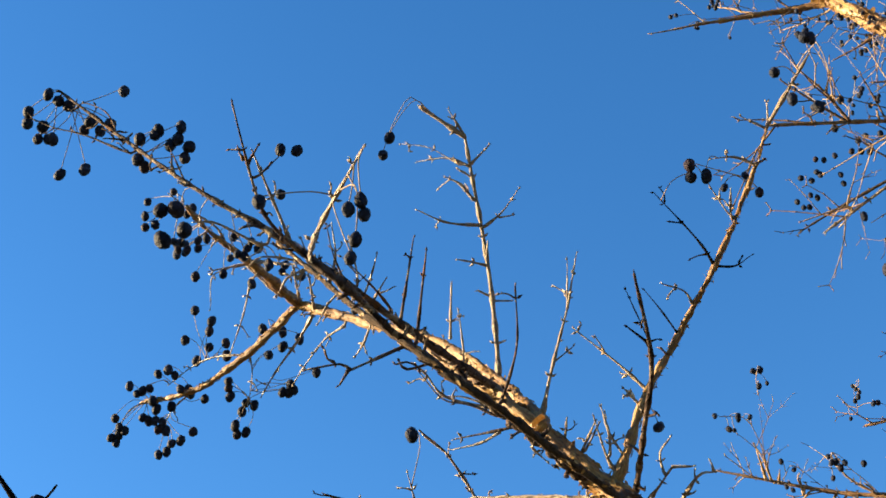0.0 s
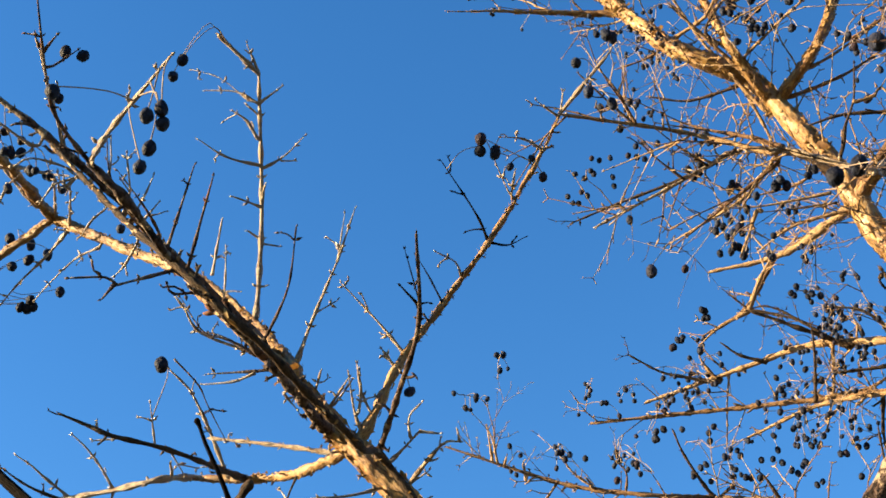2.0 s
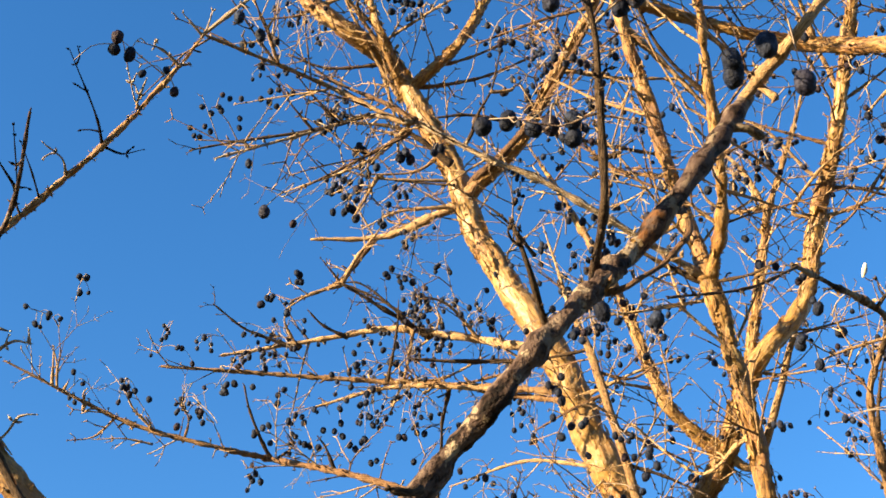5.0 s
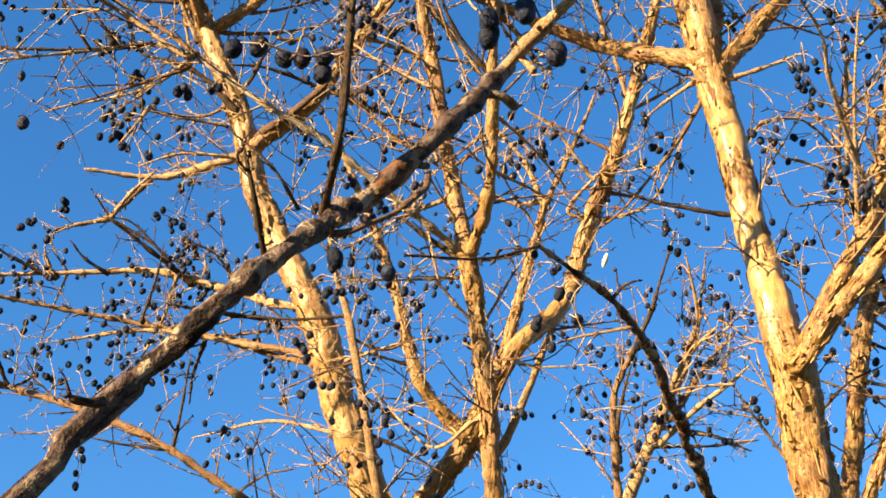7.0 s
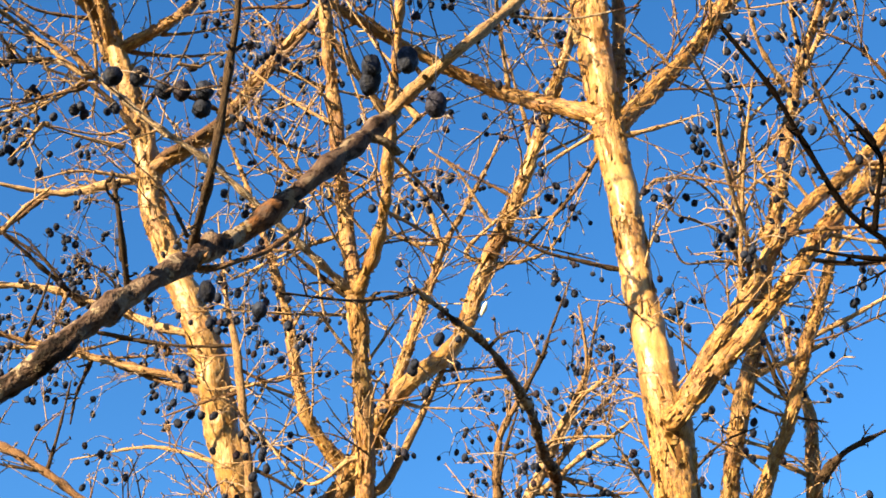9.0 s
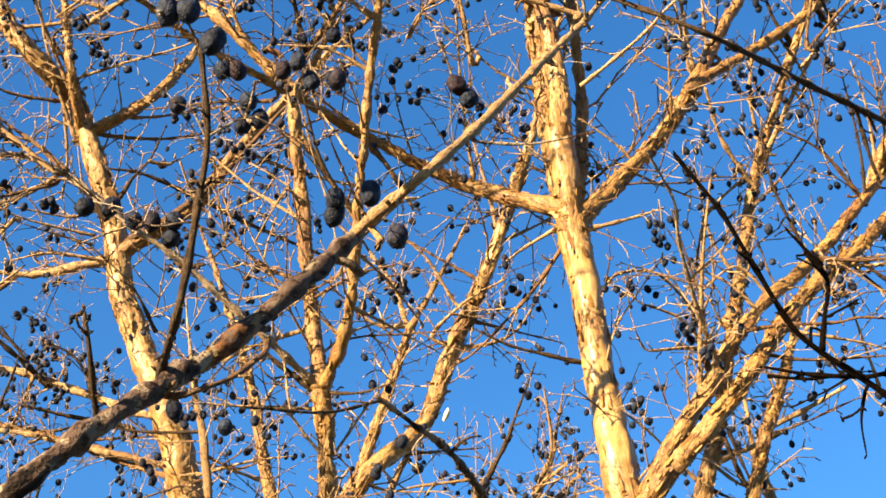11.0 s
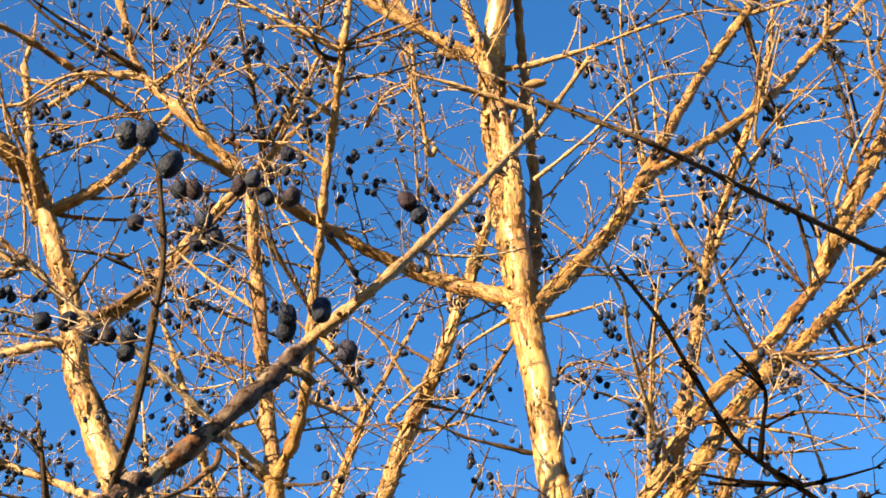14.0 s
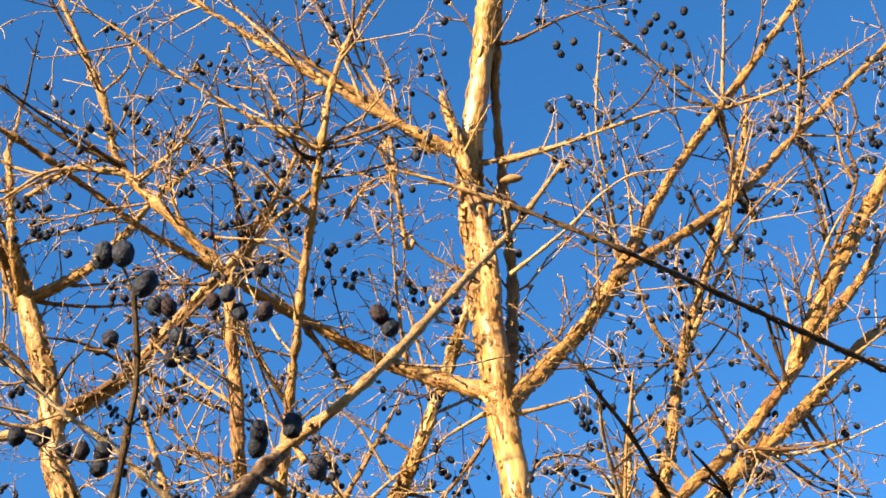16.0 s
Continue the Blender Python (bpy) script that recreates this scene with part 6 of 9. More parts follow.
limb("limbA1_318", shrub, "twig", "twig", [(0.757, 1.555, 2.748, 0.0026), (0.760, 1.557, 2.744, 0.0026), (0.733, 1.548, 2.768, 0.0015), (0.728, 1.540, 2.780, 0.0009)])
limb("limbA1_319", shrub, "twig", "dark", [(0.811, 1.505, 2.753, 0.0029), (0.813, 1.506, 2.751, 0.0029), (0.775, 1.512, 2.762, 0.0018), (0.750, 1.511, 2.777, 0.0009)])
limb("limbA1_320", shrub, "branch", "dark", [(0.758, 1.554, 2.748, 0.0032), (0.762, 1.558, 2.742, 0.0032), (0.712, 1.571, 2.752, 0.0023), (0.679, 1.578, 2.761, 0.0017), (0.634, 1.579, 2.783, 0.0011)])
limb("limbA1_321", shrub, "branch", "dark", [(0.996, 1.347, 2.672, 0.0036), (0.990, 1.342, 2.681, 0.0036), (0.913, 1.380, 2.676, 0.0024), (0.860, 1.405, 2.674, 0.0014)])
limb("limbA1_322", shrub, "branch", "twig", [(0.938, 1.357, 2.709, 0.0030), (0.940, 1.358, 2.707, 0.0030), (0.886, 1.351, 2.742, 0.0019), (0.840, 1.363, 2.751, 0.0009)])
limb("limbA1_323", shrub, "twig", "twig", [(0.878, 1.433, 2.744, 0.0028), (0.879, 1.435, 2.741, 0.0028), (0.889, 1.467, 2.700, 0.0020), (0.890, 1.510, 2.650, 0.0013)])
limb("limbA2_324", shrub, "branch", "twig", [(0.876, 1.472, 2.679, 0.0031), (0.932, 1.441, 2.687, 0.0020), (0.981, 1.392, 2.718, 0.0009)])
limb("limbA2_325", shrub, "twig", "dark", [(0.931, 1.421, 2.665, 0.0028), (0.934, 1.427, 2.656, 0.0028), (0.941, 1.454, 2.622, 0.0019), (0.955, 1.475, 2.591, 0.0013)])
limb("limbJ2_326", shrub, "twig", "dark", [(0.469, 0.883, 2.517, 0.0021), (0.427, 0.915, 2.501, 0.0016), (0.373, 0.951, 2.488, 0.0011), (0.334, 0.977, 2.477, 0.0007)])
limb("limbJ_327", shrub, "twig", "twig", [(0.471, 0.862, 2.423, 0.0016), (0.467, 0.863, 2.425, 0.0016), (0.463, 0.880, 2.407, 0.0011), (0.460, 0.892, 2.396, 0.0007)])
limb("limbJ_328", shrub, "twig", "dark", [(0.509, 0.790, 2.426, 0.0017), (0.511, 0.780, 2.436, 0.0017), (0.510, 0.768, 2.450, 0.0013), (0.513, 0.752, 2.467, 0.0009), (0.509, 0.734, 2.490, 0.0006)])
limb("limbJ_329", shrub, "twig", "twig", [(0.513, 0.753, 2.466, 0.0015), (0.516, 0.752, 2.465, 0.0015), (0.529, 0.744, 2.468, 0.0011), (0.533, 0.738, 2.473, 0.0008), (0.552, 0.743, 2.457, 0.0006)])
limb("limbA_right_330", shrub, "branch", "dark", [(0.927, 1.209, 2.988, 0.0031), (0.916, 1.210, 2.992, 0.0031), (0.848, 1.236, 2.996, 0.0022), (0.806, 1.261, 2.989, 0.0015)])
limb("limbA_right_331", shrub, "branch", "twig", [(0.927, 1.204, 2.991, 0.0038), (0.930, 1.203, 2.990, 0.0038), (1.015, 1.174, 2.981, 0.0027), (1.141, 1.125, 2.974, 0.0019)])
limb("limbA_right_332", shrub, "branch", "twig", [(0.926, 1.151, 3.023, 0.0037), (0.922, 1.152, 3.025, 0.0037), (0.941, 1.127, 3.044, 0.0030), (1.004, 1.100, 3.044, 0.0023), (1.102, 1.049, 3.053, 0.0017)])
limb("limbA_top3_333", shrub, "branch", "twig", [(0.813, 1.325, 3.113, 0.0030), (0.820, 1.325, 3.109, 0.0030), (0.896, 1.274, 3.129, 0.0021), (0.957, 1.219, 3.162, 0.0014)])
limb("limbA_top3_334", shrub, "twig", "twig", [(0.828, 1.293, 3.131, 0.0027), (0.877, 1.254, 3.151, 0.0019), (0.950, 1.184, 3.194, 0.0012)])
limb("limbA_top2_335", shrub, "branch", "twig", [(0.768, 1.320, 3.134, 0.0033), (0.766, 1.322, 3.133, 0.0033), (0.694, 1.306, 3.187, 0.0024), (0.637, 1.293, 3.230, 0.0016)])
limb("stemA_up_336", shrub, "branch", "dark", [(0.802, 1.350, 3.109, 0.0037), (0.799, 1.349, 3.111, 0.0037), (0.738, 1.317, 3.179, 0.0029), (0.698, 1.311, 3.206, 0.0023), (0.711, 1.276, 3.239, 0.0018)])
limb("stemA_up_337", shrub, "branch", "twig", [(0.667, 1.375, 3.240, 0.0031), (0.670, 1.369, 3.246, 0.0031), (0.643, 1.396, 3.228, 0.0019), (0.597, 1.425, 3.218, 0.0010)])
limb("stemA_up_338", shrub, "twig", "twig", [(0.772, 1.363, 3.167, 0.0027), (0.764, 1.369, 3.164, 0.0027), (0.703, 1.405, 3.154, 0.0019), (0.643, 1.422, 3.165, 0.0012)])
limb("stemA_339", shrub, "twig", "twig", [(0.863, 1.325, 2.996, 0.0029), (0.856, 1.333, 2.990, 0.0029), (0.832, 1.361, 2.971, 0.0018), (0.766, 1.398, 2.961, 0.0010)])
limb("stemA_340", shrub, "branch", "twig", [(0.900, 1.323, 2.906, 0.0032), (0.905, 1.319, 2.908, 0.0032), (0.819, 1.367, 2.895, 0.0020), (0.775, 1.409, 2.870, 0.0009)])
limb("stemC_341", shrub, "twig", "twig", [(0.900, 0.567, 2.570, 0.0022), (0.898, 0.570, 2.569, 0.0022), (0.882, 0.615, 2.546, 0.0014), (0.876, 0.638, 2.531, 0.0008)])
limb("stemC_342", shrub, "twig", "twig", [(0.901, 0.568, 2.555, 0.0024), (0.903, 0.611, 2.514, 0.0019), (0.901, 0.645, 2.487, 0.0015), (0.896, 0.684, 2.458, 0.0012), (0.888, 0.710, 2.444, 0.0010)])
limb("stemC_343", shrub, "twig", "dark", [(0.922, 0.562, 2.408, 0.0022), (0.914, 0.575, 2.404, 0.0022), (0.886, 0.600, 2.409, 0.0017), (0.862, 0.621, 2.414, 0.0013), (0.835, 0.639, 2.424, 0.0010)])
limb("stemC_344", shrub, "twig", "twig", [(0.901, 0.566, 2.556, 0.0022), (0.912, 0.550, 2.560, 0.0022), (0.937, 0.509, 2.572, 0.0014), (0.949, 0.487, 2.580, 0.0008)])
limb("stemC_345", shrub, "twig", "twig", [(0.910, 0.562, 2.480, 0.0017), (0.919, 0.549, 2.483, 0.0017), (0.935, 0.538, 2.509, 0.0015), (0.971, 0.523, 2.529, 0.0012), (1.002, 0.518, 2.533, 0.0011), (1.065, 0.520, 2.531, 0.0009)])
limb("stemW_346", shrub, "twig", "twig", [(1.275, 0.593, 2.601, 0.0026), (1.278, 0.592, 2.600, 0.0026), (1.214, 0.604, 2.650, 0.0019), (1.184, 0.622, 2.663, 0.0015), (1.162, 0.639, 2.670, 0.0012), (1.137, 0.642, 2.689, 0.0009)])
limb("stemW_347", shrub, "twig", "twig", [(1.277, 0.602, 2.579, 0.0026), (1.275, 0.605, 2.578, 0.0026), (1.218, 0.597, 2.640, 0.0020), (1.186, 0.571, 2.692, 0.0015), (1.161, 0.538, 2.744, 0.0011), (1.160, 0.518, 2.763, 0.0009)])
limb("stemW_348", shrub, "twig", "twig", [(1.272, 0.581, 2.636, 0.0024), (1.277, 0.579, 2.634, 0.0024), (1.233, 0.625, 2.635, 0.0018), (1.208, 0.656, 2.631, 0.0013), (1.192, 0.661, 2.644, 0.0010)])
limb("stemW_349", shrub, "branch", "twig", [(1.281, 0.632, 2.496, 0.0035), (1.302, 0.587, 2.514, 0.0024), (1.320, 0.545, 2.534, 0.0014)])
limb("stemW_350", shrub, "twig", "twig", [(1.280, 0.631, 2.499, 0.0023), (1.321, 0.610, 2.479, 0.0015), (1.355, 0.573, 2.478, 0.0009)])
limb("stemW_351", shrub, "twig", "dark", [(1.244, 0.589, 2.521, 0.0022), (1.277, 0.591, 2.487, 0.0017), (1.300, 0.592, 2.466, 0.0011)])
limb("stemW_352", shrub, "twig", "dark", [(1.280, 0.642, 2.471, 0.0020), (1.315, 0.617, 2.459, 0.0015), (1.356, 0.578, 2.454, 0.0010)])
limb("stemV_353", shrub, "branch", "twig", [(1.412, 0.630, 2.425, 0.0031), (1.371, 0.658, 2.439, 0.0022), (1.347, 0.680, 2.443, 0.0017), (1.303, 0.712, 2.457, 0.0012)])
limb("stemV_354", shrub, "twig", "twig", [(1.420, 0.634, 2.400, 0.0025), (1.419, 0.636, 2.400, 0.0025), (1.394, 0.671, 2.394, 0.0018), (1.362, 0.695, 2.403, 0.0012)])
limb("stemY_355", shrub, "stem", "twig", [(1.407, 1.000, 2.582, 0.0048), (1.404, 1.002, 2.583, 0.0048), (1.396, 0.950, 2.636, 0.0034), (1.405, 0.902, 2.669, 0.0018)])
limb("stemY_356", shrub, "branch", "twig", [(1.428, 0.974, 2.651, 0.0037), (1.426, 0.975, 2.652, 0.0037), (1.410, 0.934, 2.702, 0.0025), (1.380, 0.917, 2.746, 0.0018), (1.361, 0.909, 2.771, 0.0013)])
limb("stemY_357", shrub, "twig", "twig", [(1.452, 0.954, 2.735, 0.0025), (1.448, 0.952, 2.740, 0.0025), (1.416, 0.909, 2.808, 0.0011)])
limb("stemY_358", shrub, "branch", "twig", [(1.399, 1.021, 2.536, 0.0042), (1.407, 1.016, 2.532, 0.0042), (1.421, 0.953, 2.573, 0.0031), (1.434, 0.915, 2.594, 0.0023), (1.442, 0.883, 2.615, 0.0016)])
limb("stemY_359", shrub, "branch", "twig", [(1.402, 1.011, 2.555, 0.0036), (1.457, 0.962, 2.544, 0.0024), (1.501, 0.933, 2.528, 0.0012)])
limb("stemZ_360", shrub, "branch", "dark", [(1.314, 0.986, 2.612, 0.0035), (1.305, 0.940, 2.660, 0.0026), (1.294, 0.910, 2.697, 0.0017), (1.279, 0.868, 2.748, 0.0011)])
limb("stemZ_361", shrub, "branch", "dark", [(1.333, 1.035, 2.484, 0.0034), (1.336, 1.033, 2.483, 0.0034), (1.314, 1.016, 2.518, 0.0027), (1.300, 0.991, 2.554, 0.0019), (1.290, 0.968, 2.583, 0.0013)])
limb("dark1_362", shrub, "twig", "dark", [(0.595, 0.487, 2.103, 0.0014), (0.597, 0.476, 2.111, 0.0010), (0.601, 0.469, 2.113, 0.0006)])
limb("dark1_363", shrub, "twig", "twig", [(0.634, 0.500, 2.109, 0.0011), (0.632, 0.503, 2.108, 0.0011), (0.614, 0.528, 2.104, 0.0008), (0.604, 0.543, 2.100, 0.0006)])
limb("stemA_364", shrub, "branch", "twig", [(0.735, 1.256, 3.271, 0.0030), (0.690, 1.297, 3.284, 0.0021), (0.640, 1.325, 3.309, 0.0014)])
limb("stemB_left_up_365", shrub, "twig", "twig", [(0.515, 0.740, 2.689, 0.0019), (0.521, 0.703, 2.708, 0.0015), (0.516, 0.688, 2.722, 0.0012), (0.510, 0.676, 2.734, 0.0009)])
limb("stemB_left_up_366", shrub, "twig", "twig", [(0.515, 0.740, 2.689, 0.0013), (0.516, 0.742, 2.687, 0.0013), (0.509, 0.756, 2.684, 0.0009), (0.517, 0.764, 2.672, 0.0005)])
limb("stemA_367", shrub, "twig", "twig", [(0.773, 1.346, 3.178, 0.0023), (0.764, 1.341, 3.189, 0.0023), (0.796, 1.269, 3.207, 0.0019), (0.831, 1.198, 3.222, 0.0015), (0.848, 1.157, 3.233, 0.0012)])
limb("limbF_368", shrub, "twig", "twig", [(0.650, 0.751, 2.677, 0.0018), (0.652, 0.762, 2.667, 0.0018), (0.621, 0.805, 2.667, 0.0013), (0.580, 0.869, 2.662, 0.0008)])
limb("limbF_369", shrub, "twig", "dark", [(0.659, 0.722, 2.690, 0.0016), (0.637, 0.711, 2.715, 0.0013), (0.598, 0.696, 2.758, 0.0011), (0.561, 0.686, 2.796, 0.0008)])
limb("stemB_right_370", shrub, "twig", "twig", [(0.560, 0.538, 2.545, 0.0015), (0.556, 0.543, 2.545, 0.0015), (0.529, 0.555, 2.561, 0.0012), (0.500, 0.570, 2.577, 0.0009), (0.482, 0.606, 2.569, 0.0007)])
limb("limbF_371", shrub, "twig", "twig", [(0.670, 0.744, 2.675, 0.0027), (0.669, 0.739, 2.679, 0.0027), (0.657, 0.698, 2.716, 0.0021), (0.640, 0.659, 2.754, 0.0015), (0.633, 0.628, 2.780, 0.0011)])
limb("limbG_372", shrub, "twig", "twig", [(0.773, 0.627, 2.917, 0.0021), (0.772, 0.635, 2.920, 0.0021), (0.797, 0.635, 2.882, 0.0017), (0.832, 0.645, 2.832, 0.0012), (0.869, 0.669, 2.783, 0.0009)])
limb("limbG_373", shrub, "twig", "twig", [(0.819, 0.652, 2.927, 0.0016), (0.822, 0.677, 2.928, 0.0013), (0.823, 0.712, 2.932, 0.0010), (0.838, 0.746, 2.917, 0.0006)])
limb("limbE1_374", shrub, "twig", "twig", [(0.983, 0.438, 2.779, 0.0017), (0.975, 0.444, 2.782, 0.0017), (0.921, 0.425, 2.840, 0.0012), (0.869, 0.406, 2.896, 0.0007)])
limb("stemC_up_375", shrub, "twig", "twig", [(0.836, 0.547, 2.895, 0.0028), (0.847, 0.534, 2.894, 0.0028), (0.873, 0.484, 2.903, 0.0021), (0.893, 0.442, 2.913, 0.0016), (0.916, 0.385, 2.929, 0.0011)])
limb("stemC_side_376", shrub, "twig", "twig", [(0.827, 0.499, 2.665, 0.0020), (0.836, 0.434, 2.699, 0.0015), (0.837, 0.392, 2.724, 0.0012), (0.845, 0.354, 2.741, 0.0010), (0.866, 0.319, 2.745, 0.0008)])
limb("limbE1_377", shrub, "twig", "twig", [(0.996, 0.426, 2.818, 0.0018), (1.008, 0.420, 2.811, 0.0018), (0.995, 0.446, 2.806, 0.0015), (0.975, 0.473, 2.806, 0.0012), (0.942, 0.492, 2.823, 0.0009)])
limb("limbE2_378", shrub, "twig", "dark", [(1.056, 0.360, 2.841, 0.0028), (1.057, 0.353, 2.844, 0.0028), (1.035, 0.357, 2.861, 0.0020), (1.016, 0.355, 2.877, 0.0014)])
limb("limbE2_379", shrub, "twig", "dark", [(1.074, 0.321, 2.898, 0.0021), (1.104, 0.312, 2.879, 0.0021), (1.062, 0.310, 2.916, 0.0015), (1.011, 0.301, 2.965, 0.0009)])
limb("limbE2_380", shrub, "twig", "twig", [(1.061, 0.336, 2.876, 0.0018), (1.064, 0.337, 2.874, 0.0018), (1.063, 0.315, 2.889, 0.0014), (1.028, 0.262, 2.952, 0.0009)])
limb("limbE2_381", shrub, "twig", "twig", [(1.081, 0.357, 2.823, 0.0018), (1.082, 0.351, 2.826, 0.0018), (1.079, 0.291, 2.866, 0.0012), (1.081, 0.235, 2.900, 0.0008)])
limb("limbR1_up_382", shrub, "twig", "dark", [(1.075, 0.228, 2.720, 0.0021), (1.070, 0.232, 2.722, 0.0021), (1.014, 0.217, 2.779, 0.0015), (0.970, 0.207, 2.824, 0.0008)])
limb("limbR1_up_383", shrub, "twig", "twig", [(1.066, 0.258, 2.670, 0.0019), (1.056, 0.266, 2.674, 0.0019), (1.036, 0.228, 2.715, 0.0014), (1.026, 0.193, 2.745, 0.0010)])
limb("limbR1_up_384", shrub, "twig", "twig", [(1.073, 0.291, 2.635, 0.0016), (1.077, 0.287, 2.633, 0.0016), (1.034, 0.270, 2.680, 0.0011), (1.009, 0.261, 2.708, 0.0007)])
limb("limbR2_385", shrub, "twig", "twig", [(0.995, 0.356, 2.482, 0.0023), (1.001, 0.354, 2.477, 0.0023), (1.034, 0.311, 2.477, 0.0017), (1.058, 0.268, 2.484, 0.0012)])
limb("limbR2_386", shrub, "twig", "twig", [(1.068, 0.312, 2.547, 0.0022), (1.095, 0.311, 2.525, 0.0017), (1.137, 0.300, 2.495, 0.0011)])
limb("limbR2_387", shrub, "twig", "dark", [(1.034, 0.341, 2.495, 0.0015), (1.037, 0.342, 2.493, 0.0015), (1.080, 0.322, 2.468, 0.0011), (1.110, 0.297, 2.459, 0.0008)])
limb("limbR2_388", shrub, "twig", "twig", [(0.931, 0.418, 2.373, 0.0017), (0.928, 0.421, 2.374, 0.0017), (0.943, 0.394, 2.379, 0.0016), (0.975, 0.347, 2.381, 0.0013), (0.987, 0.325, 2.384, 0.0011), (1.025, 0.279, 2.380, 0.0008)])
limb("dark2_389", shrub, "twig", "black", [(0.598, 0.217, 2.050, 0.0015), (0.599, 0.219, 2.049, 0.0015), (0.584, 0.238, 2.050, 0.0011), (0.568, 0.255, 2.053, 0.0008)])
limb("dark2_390", shrub, "twig", "black", [(0.600, 0.216, 2.047, 0.0013), (0.610, 0.197, 2.050, 0.0009), (0.619, 0.178, 2.054, 0.0006)])
limb("dark2_391", shrub, "twig", "black", [(0.609, 0.199, 2.026, 0.0010), (0.610, 0.190, 2.031, 0.0007), (0.613, 0.180, 2.035, 0.0005)])
limb("limbR2_392", shrub, "branch", "twig", [(1.168, 0.510, 2.430, 0.0032), (1.163, 0.516, 2.431, 0.0032), (1.178, 0.467, 2.449, 0.0023), (1.190, 0.424, 2.466, 0.0016)])
limb("limbR2_393", shrub, "twig", "twig", [(1.143, 0.374, 2.419, 0.0017), (1.108, 0.368, 2.452, 0.0012), (1.078, 0.363, 2.480, 0.0008)])
limb("limbR2_394", shrub, "twig", "twig", [(0.976, 0.395, 2.403, 0.0017), (0.982, 0.394, 2.399, 0.0017), (1.011, 0.362, 2.393, 0.0013), (1.033, 0.340, 2.389, 0.0010), (1.057, 0.319, 2.382, 0.0007)])
limb("limbR1_395", shrub, "twig", "twig", [(0.941, 0.467, 2.336, 0.0022), (0.938, 0.469, 2.338, 0.0022), (0.880, 0.423, 2.416, 0.0014), (0.840, 0.384, 2.475, 0.0008)])
limb("limbR1_396", shrub, "twig", "twig", [(0.977, 0.403, 2.438, 0.0017), (0.979, 0.403, 2.437, 0.0017), (0.942, 0.416, 2.460, 0.0012), (0.935, 0.457, 2.441, 0.0007)])
limb("stemA_397", shrub, "branch", "twig", [(0.897, 1.323, 2.914, 0.0035), (0.906, 1.309, 2.915, 0.0035), (0.861, 1.381, 2.908, 0.0024), (0.836, 1.423, 2.902, 0.0017)])
limb("stemH2_398", shrub, "branch", "twig", [(1.225, 1.046, 2.863, 0.0035), (1.225, 1.043, 2.865, 0.0035), (1.198, 1.080, 2.865, 0.0026), (1.167, 1.098, 2.880, 0.0019), (1.144, 1.095, 2.902, 0.0013)])
limb("stemB_399", shrub, "twig", "dark", [(0.720, 0.726, 2.327, 0.0029), (0.715, 0.731, 2.328, 0.0029), (0.687, 0.745, 2.343, 0.0020), (0.667, 0.753, 2.355, 0.0013)])
limb("stemB_left_400", shrub, "twig", "twig", [(0.695, 0.724, 2.415, 0.0016), (0.697, 0.721, 2.415, 0.0016), (0.707, 0.683, 2.429, 0.0011), (0.726, 0.646, 2.437, 0.0007)])
limb("stemH_401", shrub, "twig", "twig", [(1.257, 0.990, 2.822, 0.0028), (1.230, 1.010, 2.833, 0.0028), (1.232, 0.951, 2.868, 0.0020), (1.248, 0.892, 2.891, 0.0013)])
limb("stemH_402", shrub, "twig", "twig", [(1.232, 0.960, 2.862, 0.0025), (1.223, 0.964, 2.868, 0.0025), (1.163, 0.970, 2.915, 0.0017), (1.121, 0.989, 2.939, 0.0011)])
limb("twigL_c_403", shrub, "twig", "old", [(-0.020, 1.009, 2.197, 0.0009), (-0.026, 0.995, 2.214, 0.0006), (-0.029, 0.989, 2.223, 0.0004)])
limb("twigL_c_404", shrub, "twig", "old", [(-0.043, 1.005, 2.199, 0.0009), (-0.068, 1.012, 2.197, 0.0004)])
limb("twigL_c_405", shrub, "twig", "old", [(-0.008, 1.011, 2.196, 0.0009), (0.006, 1.020, 2.181, 0.0004)])
limb("twigL_c_406", shrub, "twig", "old", [(-0.067, 1.004, 2.202, 0.0014), (-0.068, 1.000, 2.207, 0.0008)])
limb("limbL_left_407", shrub, "twig", "old", [(0.049, 1.128, 2.242, 0.0018), (0.025, 1.104, 2.277, 0.0014), (0.006, 1.089, 2.301, 0.0011), (-0.003, 1.085, 2.309, 0.0009), (-0.017, 1.080, 2.318, 0.0007)])
limb("stemL_408", shrub, "twig", "old", [(0.052, 0.999, 2.303, 0.0017), (0.047, 1.004, 2.298, 0.0017), (0.003, 1.005, 2.310, 0.0011), (-0.014, 0.995, 2.326, 0.0009), (-0.023, 0.991, 2.334, 0.0007)])
limb("limbL_left_tip_409", shrub, "twig", "old", [(-0.050, 1.139, 2.226, 0.0013), (-0.062, 1.130, 2.239, 0.0010), (-0.077, 1.123, 2.253, 0.0008), (-0.091, 1.118, 2.262, 0.0006)])
limb("limbL_left_tip_410", shrub, "twig", "old", [(-0.085, 1.162, 2.224, 0.0014), (-0.110, 1.156, 2.238, 0.0010), (-0.123, 1.152, 2.246, 0.0008), (-0.137, 1.150, 2.253, 0.0006)])
limb("limbL_left_tip_411", shrub, "twig", "dark", [(-0.095, 1.168, 2.225, 0.0016), (-0.124, 1.167, 2.234, 0.0011), (-0.150, 1.163, 2.247, 0.0006)])
